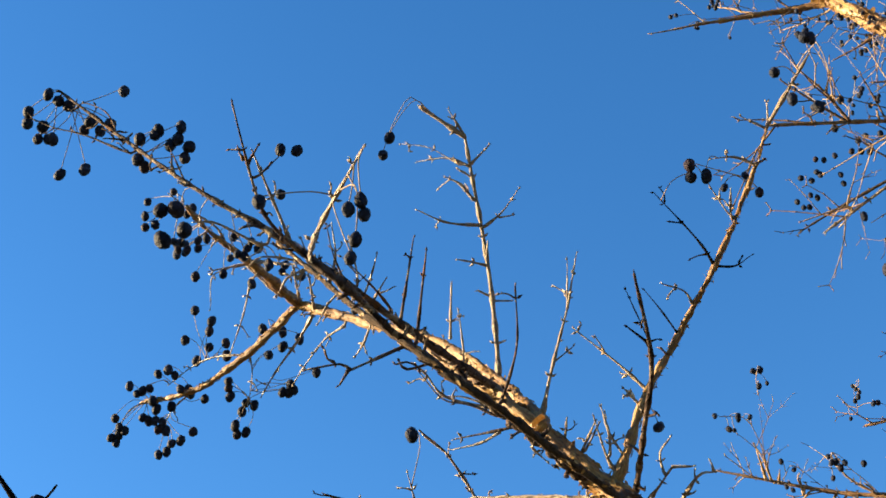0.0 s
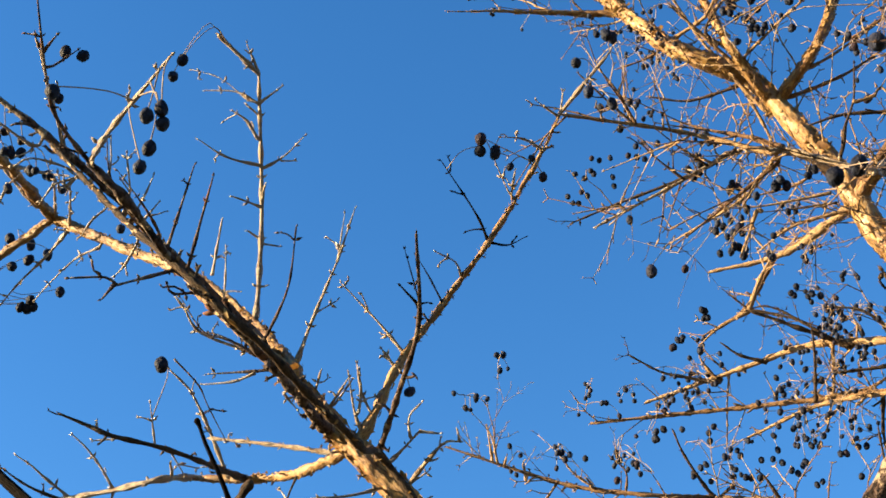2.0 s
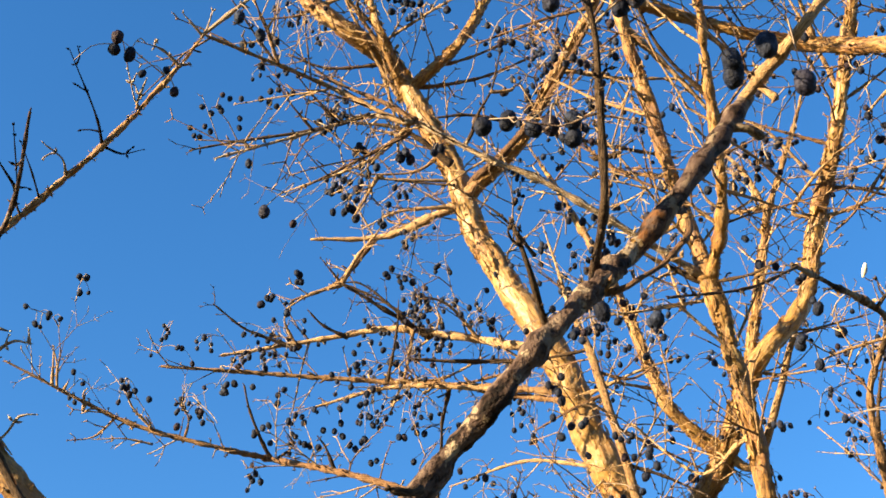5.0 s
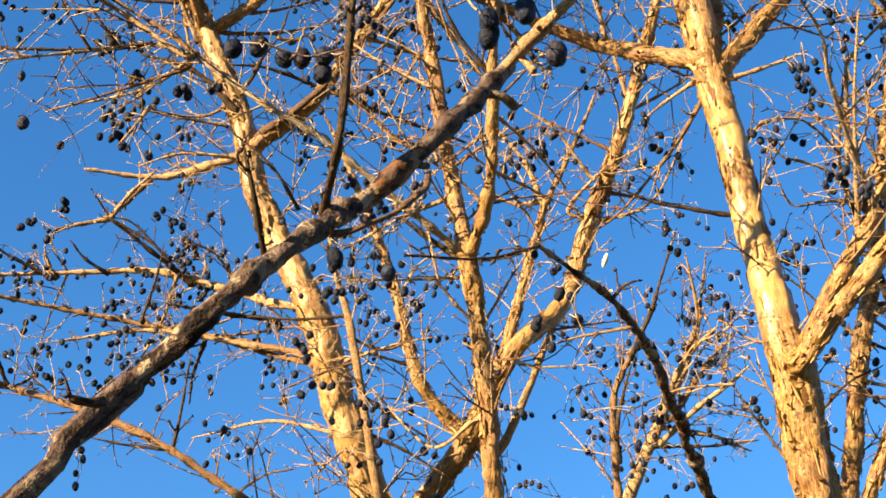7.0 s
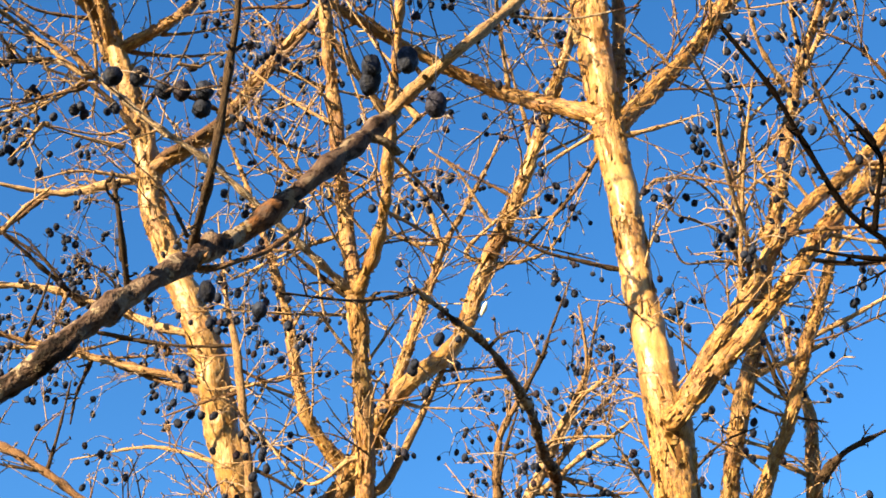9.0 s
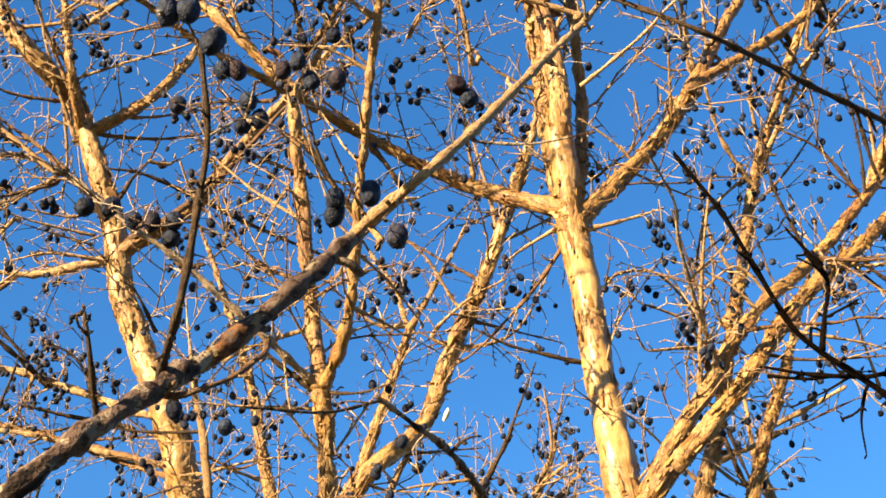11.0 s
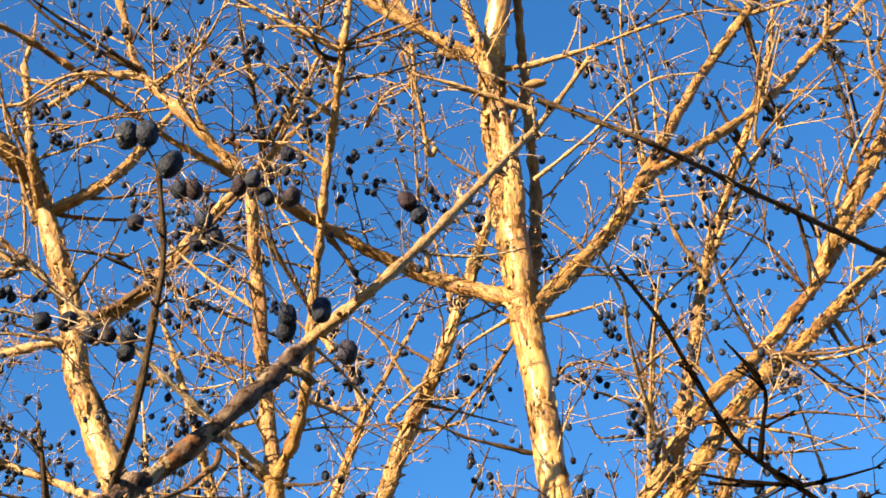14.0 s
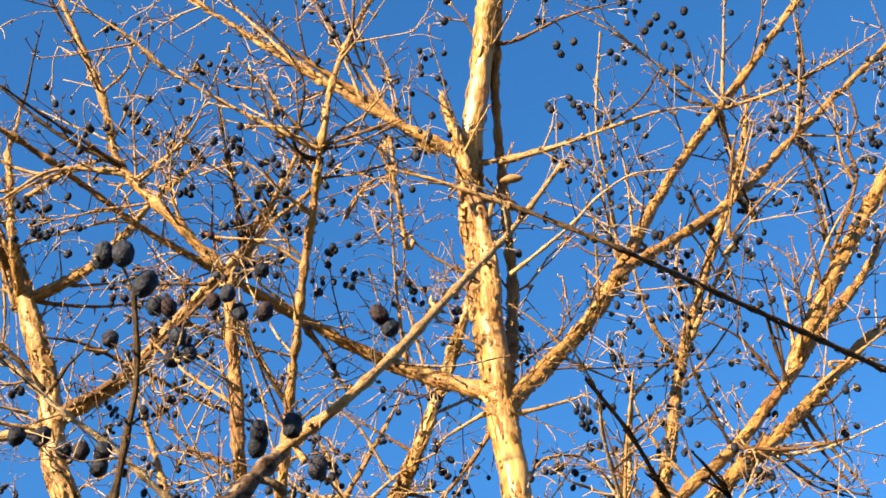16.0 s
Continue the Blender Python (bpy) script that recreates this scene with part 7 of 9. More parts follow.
limb("limbG_412", shrub, "twig", "twig", [(0.766, 0.610, 2.945, 0.0026), (0.764, 0.605, 2.946, 0.0026), (0.735, 0.627, 2.991, 0.0021), (0.708, 0.635, 3.027, 0.0017), (0.677, 0.642, 3.070, 0.0014), (0.650, 0.650, 3.108, 0.0011)])
limb("limbG_413", shrub, "twig", "twig", [(0.798, 0.630, 2.884, 0.0012), (0.797, 0.646, 2.889, 0.0010), (0.797, 0.680, 2.898, 0.0008), (0.811, 0.703, 2.884, 0.0006)])
limb("limbG_414", shrub, "twig", "twig", [(0.772, 0.627, 2.918, 0.0023), (0.769, 0.617, 2.919, 0.0023), (0.807, 0.636, 2.874, 0.0017), (0.848, 0.654, 2.823, 0.0010)])
limb("stemB_right_up_415", shrub, "twig", "twig", [(0.527, 0.504, 2.577, 0.0017), (0.525, 0.507, 2.577, 0.0017), (0.540, 0.469, 2.586, 0.0012), (0.551, 0.440, 2.593, 0.0008)])
limb("limbF_416", shrub, "branch", "twig", [(0.653, 0.724, 2.706, 0.0035), (0.645, 0.671, 2.740, 0.0026), (0.635, 0.640, 2.764, 0.0018), (0.632, 0.629, 2.772, 0.0014)])
limb("limbF_417", shrub, "twig", "twig", [(0.556, 0.541, 2.546, 0.0017), (0.534, 0.552, 2.557, 0.0012), (0.512, 0.557, 2.571, 0.0008)])
limb("limbF_418", shrub, "twig", "dark", [(0.644, 0.714, 2.707, 0.0018), (0.645, 0.712, 2.708, 0.0018), (0.592, 0.695, 2.757, 0.0014), (0.556, 0.678, 2.794, 0.0011), (0.525, 0.662, 2.826, 0.0008)])
limb("limbF_419", shrub, "branch", "twig", [(0.627, 0.694, 2.560, 0.0032), (0.675, 0.689, 2.526, 0.0022), (0.712, 0.688, 2.498, 0.0015)])
limb("limbF_420", shrub, "branch", "twig", [(0.746, 0.724, 2.675, 0.0036), (0.786, 0.717, 2.648, 0.0025), (0.826, 0.715, 2.618, 0.0017)])
limb("limbE1_421", shrub, "twig", "twig", [(0.987, 0.434, 2.791, 0.0023), (0.979, 0.441, 2.794, 0.0023), (0.926, 0.420, 2.846, 0.0018), (0.876, 0.399, 2.895, 0.0014), (0.817, 0.350, 2.966, 0.0009)])
limb("limbE1_422", shrub, "twig", "dark", [(0.906, 0.410, 2.922, 0.0018), (0.905, 0.409, 2.923, 0.0018), (0.913, 0.357, 2.945, 0.0013), (0.904, 0.315, 2.974, 0.0009)])
limb("limbE1_423", shrub, "twig", "twig", [(1.065, 0.313, 3.053, 0.0026), (1.068, 0.311, 3.052, 0.0026), (1.118, 0.325, 3.007, 0.0017), (1.139, 0.323, 2.992, 0.0012)])
limb("limbE2_424", shrub, "twig", "twig", [(1.082, 0.334, 2.837, 0.0021), (1.071, 0.339, 2.843, 0.0021), (1.039, 0.307, 2.884, 0.0016), (1.019, 0.275, 2.916, 0.0012), (1.007, 0.258, 2.934, 0.0009)])
limb("limbE2_425", shrub, "twig", "twig", [(1.145, 0.244, 3.033, 0.0023), (1.121, 0.250, 3.048, 0.0017), (1.098, 0.255, 3.063, 0.0012)])
limb("limbE2_426", shrub, "twig", "twig", [(1.146, 0.243, 3.035, 0.0026), (1.104, 0.202, 3.089, 0.0019), (1.058, 0.179, 3.136, 0.0013)])
limb("limbE2_427", shrub, "twig", "twig", [(1.076, 0.336, 2.840, 0.0018), (1.075, 0.334, 2.842, 0.0018), (1.070, 0.280, 2.874, 0.0014), (1.074, 0.216, 2.906, 0.0009)])
limb("limbE2_428", shrub, "twig", "dark", [(1.147, 0.242, 3.035, 0.0026), (1.194, 0.243, 2.999, 0.0019), (1.254, 0.260, 2.944, 0.0013)])
limb("limbR1_up_429", shrub, "twig", "twig", [(1.060, 0.229, 2.733, 0.0024), (1.062, 0.226, 2.733, 0.0024), (1.032, 0.173, 2.783, 0.0020), (1.005, 0.164, 2.809, 0.0017), (0.992, 0.143, 2.830, 0.0014), (0.964, 0.136, 2.855, 0.0011)])
limb("limbR1_up_430", shrub, "twig", "twig", [(1.033, 0.176, 2.781, 0.0019), (1.009, 0.175, 2.801, 0.0014), (0.968, 0.157, 2.841, 0.0009)])
limb("stemW2_431", shrub, "branch", "twig", [(1.250, 0.502, 2.839, 0.0037), (1.252, 0.501, 2.838, 0.0037), (1.187, 0.507, 2.883, 0.0026), (1.135, 0.496, 2.929, 0.0017)])
limb("stemW2_432", shrub, "branch", "twig", [(1.240, 0.483, 2.881, 0.0038), (1.245, 0.479, 2.881, 0.0038), (1.217, 0.414, 2.936, 0.0026), (1.203, 0.377, 2.966, 0.0018)])
limb("stemW2_433", shrub, "twig", "twig", [(1.212, 0.591, 2.650, 0.0029), (1.215, 0.587, 2.650, 0.0029), (1.158, 0.541, 2.717, 0.0023), (1.144, 0.525, 2.736, 0.0019), (1.144, 0.473, 2.764, 0.0014)])
limb("near_dark_435", bush, "twig", "dark", [(0.708, 0.206, 2.338, 0.0016), (0.707, 0.209, 2.338, 0.0016), (0.731, 0.215, 2.316, 0.0012), (0.745, 0.217, 2.305, 0.0009)])
limb("limbR2_436", shrub, "twig", "dark", [(1.073, 0.307, 2.553, 0.0016), (1.068, 0.310, 2.555, 0.0016), (1.085, 0.283, 2.557, 0.0012), (1.084, 0.252, 2.574, 0.0008)])
limb("limbR2_437", shrub, "twig", "dark", [(1.044, 0.325, 2.487, 0.0017), (1.047, 0.327, 2.484, 0.0017), (1.093, 0.302, 2.462, 0.0013), (1.118, 0.279, 2.456, 0.0009)])
limb("limbU_438", shrub, "twig", "dark", [(0.786, 1.245, 2.362, 0.0022), (0.786, 1.243, 2.364, 0.0022), (0.777, 1.223, 2.391, 0.0016), (0.757, 1.189, 2.441, 0.0010)])
limb("limbU_439", shrub, "twig", "dark", [(0.782, 1.252, 2.367, 0.0020), (0.782, 1.254, 2.365, 0.0020), (0.751, 1.282, 2.368, 0.0014), (0.721, 1.306, 2.374, 0.0009)])
limb("limbU_440", shrub, "twig", "twig", [(0.834, 1.179, 2.303, 0.0017), (0.847, 1.148, 2.319, 0.0011), (0.866, 1.124, 2.324, 0.0007)])
limb("stemT_441", shrub, "twig", "dark", [(0.940, 1.085, 2.382, 0.0022), (0.977, 1.063, 2.367, 0.0016), (1.027, 1.040, 2.342, 0.0010)])
limb("stemT_442", shrub, "twig", "dark", [(0.919, 1.079, 2.422, 0.0022), (0.957, 1.062, 2.402, 0.0016), (1.007, 1.039, 2.377, 0.0010)])
limb("stemT_443", shrub, "twig", "twig", [(0.901, 1.078, 2.489, 0.0020), (0.931, 1.057, 2.479, 0.0014), (0.949, 1.029, 2.490, 0.0009)])
limb("stemT_444", shrub, "twig", "twig", [(0.908, 1.079, 2.462, 0.0020), (0.886, 1.112, 2.451, 0.0014), (0.863, 1.153, 2.436, 0.0009)])
limb("limbL_mid_445", shrub, "twig", "old", [(-0.127, 0.868, 2.369, 0.0014), (-0.126, 0.867, 2.371, 0.0014), (-0.144, 0.828, 2.398, 0.0010), (-0.154, 0.805, 2.413, 0.0006)])
limb("limbL_mid_446", shrub, "twig", "old", [(-0.142, 0.864, 2.378, 0.0012), (-0.149, 0.871, 2.370, 0.0012), (-0.186, 0.860, 2.384, 0.0009), (-0.204, 0.859, 2.385, 0.0006)])
limb("limbL_mid_447", shrub, "twig", "old", [(-0.090, 0.879, 2.347, 0.0012), (-0.093, 0.882, 2.344, 0.0012), (-0.116, 0.874, 2.354, 0.0010), (-0.148, 0.872, 2.358, 0.0007), (-0.161, 0.878, 2.351, 0.0005)])
limb("limbL_mid_448", shrub, "twig", "old", [(-0.108, 0.874, 2.357, 0.0011), (-0.118, 0.884, 2.346, 0.0011), (-0.120, 0.884, 2.346, 0.0008), (-0.123, 0.878, 2.353, 0.0005)])
limb("limbL_mid_449", shrub, "twig", "old", [(-0.100, 0.876, 2.353, 0.0011), (-0.105, 0.881, 2.348, 0.0011), (-0.111, 0.872, 2.359, 0.0008), (-0.116, 0.863, 2.369, 0.0005)])
limb("limbL_mid_450", shrub, "twig", "old", [(-0.093, 0.882, 2.344, 0.0012), (-0.093, 0.886, 2.339, 0.0012), (-0.088, 0.870, 2.358, 0.0008), (-0.091, 0.854, 2.377, 0.0005)])
limb("limbL_mid_451", shrub, "twig", "old", [(-0.069, 0.889, 2.335, 0.0012), (-0.074, 0.893, 2.329, 0.0012), (-0.070, 0.881, 2.344, 0.0009), (-0.077, 0.861, 2.368, 0.0005)])
limb("limbL_mid_452", shrub, "twig", "old", [(-0.057, 0.895, 2.328, 0.0011), (-0.063, 0.900, 2.321, 0.0011), (-0.055, 0.891, 2.332, 0.0008), (-0.047, 0.882, 2.342, 0.0005)])
limb("limbL_rear_tip_453", shrub, "twig", "old", [(-0.180, 1.235, 2.612, 0.0020), (-0.184, 1.238, 2.609, 0.0020), (-0.213, 1.222, 2.629, 0.0016), (-0.245, 1.202, 2.653, 0.0012), (-0.271, 1.194, 2.663, 0.0009)])
limb("limbL_mid_454", shrub, "twig", "old", [(-0.093, 0.886, 2.339, 0.0011), (-0.086, 0.889, 2.335, 0.0011), (-0.095, 0.897, 2.327, 0.0008), (-0.102, 0.906, 2.316, 0.0005)])
limb("limbL_mid_455", shrub, "twig", "old", [(-0.114, 0.880, 2.351, 0.0011), (-0.128, 0.885, 2.346, 0.0008), (-0.136, 0.894, 2.335, 0.0005)])
limb("limbL_mid_456", shrub, "twig", "old", [(-0.063, 0.900, 2.321, 0.0011), (-0.058, 0.903, 2.318, 0.0011), (-0.065, 0.916, 2.302, 0.0008), (-0.071, 0.922, 2.295, 0.0005)])
limb("limbL_mid_457", shrub, "twig", "old", [(-0.062, 0.892, 2.331, 0.0011), (-0.068, 0.897, 2.325, 0.0011), (-0.059, 0.881, 2.344, 0.0007), (-0.054, 0.869, 2.358, 0.0004)])


# ---- thin leaders: where a branch would end blunt, it runs out into a twig ----
HEADS = np.array([pts[0][:3] for ob, pts, bark, owner in GROWN.values()] + [pts[1][:3] for ob, pts, bark, owner in GROWN.values()])
dice = np.random.default_rng(77)
for key in list(GROWN):
    ob, pts, bark, owner = GROWN[key]
    tip, r = pts[-1][:3], pts[-1][3]
    if r < 0.0021 or key.startswith(("stemL", "limbL", "near", "veryNear")) or np.min(np.linalg.norm(HEADS - tip, axis=1)) < 0.02:
        continue
    d = tip - pts[-4][:3]
    d /= np.linalg.norm(d)
    long, q, rows = min(0.30, r * 42), tip - d * 0.002, []
    for k in range(5):
        rows.append((*q, max(r * (1 - 0.21 * k), 0.0007)))
        d = d + dice.normal(0, 0.09, 3) + np.array((0, 0, 0.03))
        d /= np.linalg.norm(d)
        q = q + d * long / 4
    limb(key + "_tip", owner, "twig", bark if r > 0.004 else "twig", rows)


# ---- berries ----
def berry_shape(seed, rings, sides):
    """A withered berry of unit width hanging from its top: a little longer than wide, dented and wrinkled, with a short tip below."""
    rng = np.random.default_rng(seed)
    off = Vector(rng.uniform(-50, 50, 3))
    verts, faces = [(0, 0, 0.5)], []
    for i in range(1, rings):
        a = math.pi * i / rings
        for j in range(sides):
            b = 2 * math.pi * j / sides
            d = Vector((math.sin(a) * math.cos(b), math.sin(a) * math.sin(b), math.cos(a)))
            k = 0.5 * (1 + 0.10 * noise.noise(d * 1.3 + off) + 0.13 * noise.noise(Vector((d.x * 4.6, d.y * 4.6, d.z * 1.6)) + off))
            verts.append((d.x * k, d.y * k, d.z * k * 1.24))
    verts.append((0, 0, -0.6))
    for j in range(sides):
        faces.append((0, 1 + j, 1 + (j + 1) % sides))
        last = 1 + (rings - 2) * sides
        faces.append((len(verts) - 1, last + (j + 1) % sides, last + j))
    for i in range(rings - 2):
        for j in range(sides):
            a, b = 1 + i * sides + j, 1 + i * sides + (j + 1) % sides
            faces.append((a, a + sides, b + sides, b))
    return verts, faces


FINE = []
for k in range(8):
    fine = berry_shape(100 + k, 16, 22)
    FINE.append(mesh_of("berry", fine[0], fine[1], BERRY))
COARSE = [berry_shape(200 + k, 8, 10) for k in range(10)]

from mathutils.kdtree import KDTree

tree_of = {}
for owner in (shrub, bush):
    rows = [(p, t[3]) for ob, pts, bark, own in GROWN.values() if own is owner for t in pts for p in [Vector(t[:3])]]
    tree = KDTree(len(rows))
    for i, (p, r) in enumerate(rows):
        tree.insert(p, i)
    tree.balance()
    tree_of[owner.name] = tree

STALKS = {shrub.name: Pile(), bush.name: Pile()}
MORE = {shrub.name: Pile(), bush.name: Pile()}
count = {shrub.name: 0, bush.name: 0}
rng = np.random.default_rng(11)


def stalk(pile, a, b, r, sag=0.25, sides=5):
    """A thin stalk that leaves a and hangs over to b."""
    a, b = np.array(a), np.array(b)
    span = np.linalg.norm(b - a)
    side = rng.normal(0, 0.10, 3) * span
    m1 = a + (b - a) * 0.35 + side + np.array((0, 0, sag * span))
    m2 = a + (b - a) * 0.75 + side * 0.6 + np.array((0, 0, sag * span * 0.6))
    verts, faces, uvs = tube([(*a, r * 1.3), (*m1, r), (*m2, r), (*b, r)], max(0.004, span / 8), sides)
    pile.add(verts, faces, uvs)


TRUNKS = np.vstack([GROWN[k][1][::3] for k in ("stemC", "stemC_up", "stemA", "stemH", "limbF", "limbE", "limbR1", "limbR2")])
RAY = np.array((-math.sin(sun_a) * math.cos(sun_e), -math.cos(sun_a) * math.cos(sun_e), -math.sin(sun_e)))


def on_sunny_side(p):
    """Whether p lies close in front of a big stem as the sun sees it; few berries last there."""
    v = TRUNKS[:, :3] - p
    t = v @ RAY
    off = np.linalg.norm(v - t[:, None] * RAY, axis=1)
    return bool(np.any((off < TRUNKS[:, 3] + 0.004) & (t > 0.01) & (t < 0.7)))


def berries(owner, size, places):
    """Single berries, each on a stalk from the nearest branch."""
    for p in places:
        if p[0] > 0.4 and owner is shrub and on_sunny_side(np.array(p)):
            continue
        s = size * rng.uniform(0.9, 1.08) * (0.82 if owner is shrub and p[0] > 0.4 else 1.0)
        shape = FINE[rng.integers(8)]
        lean = Euler((rng.normal(0, 0.25), rng.normal(0, 0.25), rng.uniform(0, 6.28)))
        turn = Matrix.LocRotScale(p, lean, (s, s, s * rng.uniform(0.92, 1.16)))
        if count[owner.name] < 290:
            under("berry", shape, owner).matrix_world = turn
            count[owner.name] += 1
        else:
            verts, faces = COARSE[rng.integers(10)]
            MORE[owner.name].add([turn @ Vector(v) for v in verts], faces)
        near = tree_of[owner.name].find_n(Vector(p) + Vector((0, 0, 0.012)), 24)
        co = near[0 if owner is bush else min(len(near) - 1, int(rng.integers(0, 4)))][0]
        top = Vector(p) + Vector((0, 0, s * 0.5))
        if (co - top).length < 0.09:
            stalk(STALKS[owner.name], co, top, 0.00026 if owner is bush else 0.00042, 0.03 if owner is bush else 0.12)


berries(shrub, 0.0105, [(-0.380, 0.921, 2.605), (-0.370, 0.925, 2.600), (-0.360, 0.928, 2.597), (-0.307, 0.919, 2.607), (-0.399, 0.932, 2.592), (-0.400, 0.939, 2.584), (-0.385, 0.941, 2.581), (-0.390, 0.949, 2.572), (-0.380, 0.949, 2.572), (-0.376, 0.949, 2.572), (-0.369, 0.971, 2.546), (-0.345, 0.968, 2.550), (-0.339, 0.938, 2.585), (-0.345, 0.943, 2.578), (-0.330, 0.944, 2.578), (-0.320, 0.940, 2.583)])
berries(shrub, 0.0101, [(-0.270, 0.878, 2.501), (-0.253, 0.873, 2.507), (-0.256, 0.875, 2.504), (-0.233, 0.871, 2.509), (-0.236, 0.878, 2.501), (-0.243, 0.882, 2.497), (-0.226, 0.883, 2.496), (-0.230, 0.889, 2.488), (-0.272, 0.890, 2.487), (-0.266, 0.894, 2.482)])
berries(shrub, 0.0091, [(-0.318, 1.106, 2.634), (-0.290, 1.099, 2.642), (-0.321, 1.116, 2.622), (-0.310, 1.122, 2.615), (-0.321, 1.124, 2.613), (-0.276, 1.115, 2.624), (-0.270, 1.111, 2.628), (-0.287, 1.136, 2.600), (-0.278, 1.136, 2.600), (-0.255, 1.132, 2.604), (-0.264, 1.139, 2.596), (-0.287, 1.143, 2.591), (-0.278, 1.142, 2.593), (-0.229, 1.146, 2.588), (-0.225, 1.131, 2.605), (-0.237, 1.157, 2.575), (-0.267, 1.159, 2.573), (-0.206, 1.164, 2.567), (-0.211, 1.139, 2.596), (-0.199, 1.139, 2.596), (-0.187, 1.150, 2.583), (-0.170, 1.151, 2.582), (-0.152, 1.159, 2.573)])
berries(shrub, 0.0105, [(-0.296, 1.309, 2.644), (-0.276, 1.317, 2.634), (-0.279, 1.325, 2.625), (-0.308, 1.332, 2.617), (-0.279, 1.337, 2.610), (-0.294, 1.348, 2.598), (-0.259, 1.334, 2.614), (-0.258, 1.344, 2.603), (-0.215, 1.323, 2.627), (-0.191, 1.325, 2.624), (-0.191, 1.337, 2.611), (-0.208, 1.343, 2.603), (-0.171, 1.331, 2.618), (-0.328, 1.355, 2.590), (-0.340, 1.358, 2.586), (-0.320, 1.359, 2.585), (-0.374, 1.367, 2.575), (-0.365, 1.373, 2.568), (-0.358, 1.371, 2.571), (-0.350, 1.369, 2.573), (-0.313, 1.370, 2.572), (-0.304, 1.370, 2.572), (-0.301, 1.373, 2.568)])
berries(shrub, 0.0105, [(-0.288, 1.394, 2.575), (-0.259, 1.380, 2.591), (-0.259, 1.385, 2.585), (-0.257, 1.392, 2.577), (-0.351, 1.396, 2.573), (-0.346, 1.402, 2.565), (-0.328, 1.400, 2.568), (-0.363, 1.409, 2.558), (-0.356, 1.411, 2.555), (-0.348, 1.411, 2.555), (-0.339, 1.412, 2.554), (-0.396, 1.409, 2.557), (-0.391, 1.416, 2.549), (-0.385, 1.419, 2.546), (-0.401, 1.424, 2.539), (-0.392, 1.422, 2.542), (-0.395, 1.428, 2.535), (-0.335, 1.419, 2.546), (-0.344, 1.418, 2.547), (-0.317, 1.427, 2.537), (-0.328, 1.429, 2.534), (-0.334, 1.435, 2.526), (-0.344, 1.438, 2.524)])
berries(shrub, 0.0105, [(-0.302, 1.420, 2.545), (-0.238, 1.397, 2.571), (-0.228, 1.399, 2.569), (-0.243, 1.404, 2.563), (-0.251, 1.415, 2.550), (-0.238, 1.420, 2.544), (-0.249, 1.422, 2.542), (-0.153, 1.373, 2.599), (-0.194, 1.389, 2.581), (-0.184, 1.382, 2.588), (-0.186, 1.389, 2.581), (-0.180, 1.387, 2.583)])
berries(shrub, 0.0078, [(-0.144, 0.527, 2.097), (-0.136, 0.526, 2.097), (-0.132, 0.533, 2.089), (-0.143, 0.536, 2.085)])
berries(shrub, 0.0076, [(-0.103, 0.575, 2.147), (-0.046, 0.575, 2.148), (-0.053, 0.578, 2.144), (-0.044, 0.580, 2.142), (-0.049, 0.589, 2.131)])
berries(shrub, 0.0068, [(-0.053, 0.611, 2.136)])
berries(shrub, 0.0097, [(-0.147, 0.899, 2.508), (-0.132, 0.899, 2.507), (-0.147, 0.925, 2.477), (-0.048, 0.892, 2.516), (-0.054, 0.902, 2.504)])
berries(shrub, 0.0105, [(-0.025, 0.948, 2.234)])
berries(shrub, 0.0094, [(0.206, 0.836, 2.427), (0.207, 0.842, 2.419), (0.220, 0.842, 2.420), (0.277, 0.786, 2.486), (0.292, 0.800, 2.469), (0.314, 0.804, 2.464), (0.180, 0.978, 2.261)])
berries(shrub, 0.0102, [(0.325, 0.826, 2.577), (0.331, 0.827, 2.576)])
berries(bush, 0.0081, [(0.048, 0.494, 1.862), (0.039, 0.502, 1.857)])
berries(shrub, 0.0095, [(0.363, 0.872, 2.343)])
berries(shrub, 0.0091, [(0.504, 1.095, 2.545), (0.561, 1.061, 2.556), (0.562, 1.022, 2.599), (0.441, 1.083, 2.591)])
berries(shrub, 0.0105, [(0.503, 0.874, 2.479), (0.500, 0.878, 2.475), (0.509, 0.875, 2.474)])
berries(shrub, 0.0078, [(0.420, 1.124, 2.714), (0.429, 1.123, 2.712), (0.440, 1.117, 2.713), (0.405, 1.142, 2.702), (0.421, 1.133, 2.703), (0.416, 1.141, 2.697), (0.425, 1.134, 2.700), (0.401, 1.160, 2.682), (0.415, 1.152, 2.685), (0.408, 1.163, 2.676), (0.414, 1.161, 2.675), (0.422, 1.152, 2.681), (0.446, 1.129, 2.695), (0.449, 1.135, 2.687)])
berries(shrub, 0.0079, [(0.435, 1.032, 2.652), (0.442, 1.027, 2.654), (0.456, 1.022, 2.652), (0.429, 1.041, 2.645), (0.438, 1.039, 2.643), (0.446, 1.037, 2.640), (0.393, 1.019, 2.688), (0.401, 1.015, 2.688), (0.389, 0.970, 2.746), (0.377, 0.972, 2.750), (0.384, 0.968, 2.751)])
berries(shrub, 0.0105, [(0.677, 1.405, 2.744), (0.682, 1.409, 2.737), (0.649, 1.441, 2.717), (0.654, 1.440, 2.716), (0.644, 1.450, 2.709), (0.680, 1.440, 2.702), (0.641, 1.527, 2.622), (0.650, 1.522, 2.624), (0.643, 1.533, 2.615), (0.624, 1.565, 2.588), (0.557, 1.583, 2.600), (0.704, 1.536, 2.580), (0.697, 1.546, 2.572), (0.602, 1.586, 2.574), (0.646, 1.449, 2.710)])
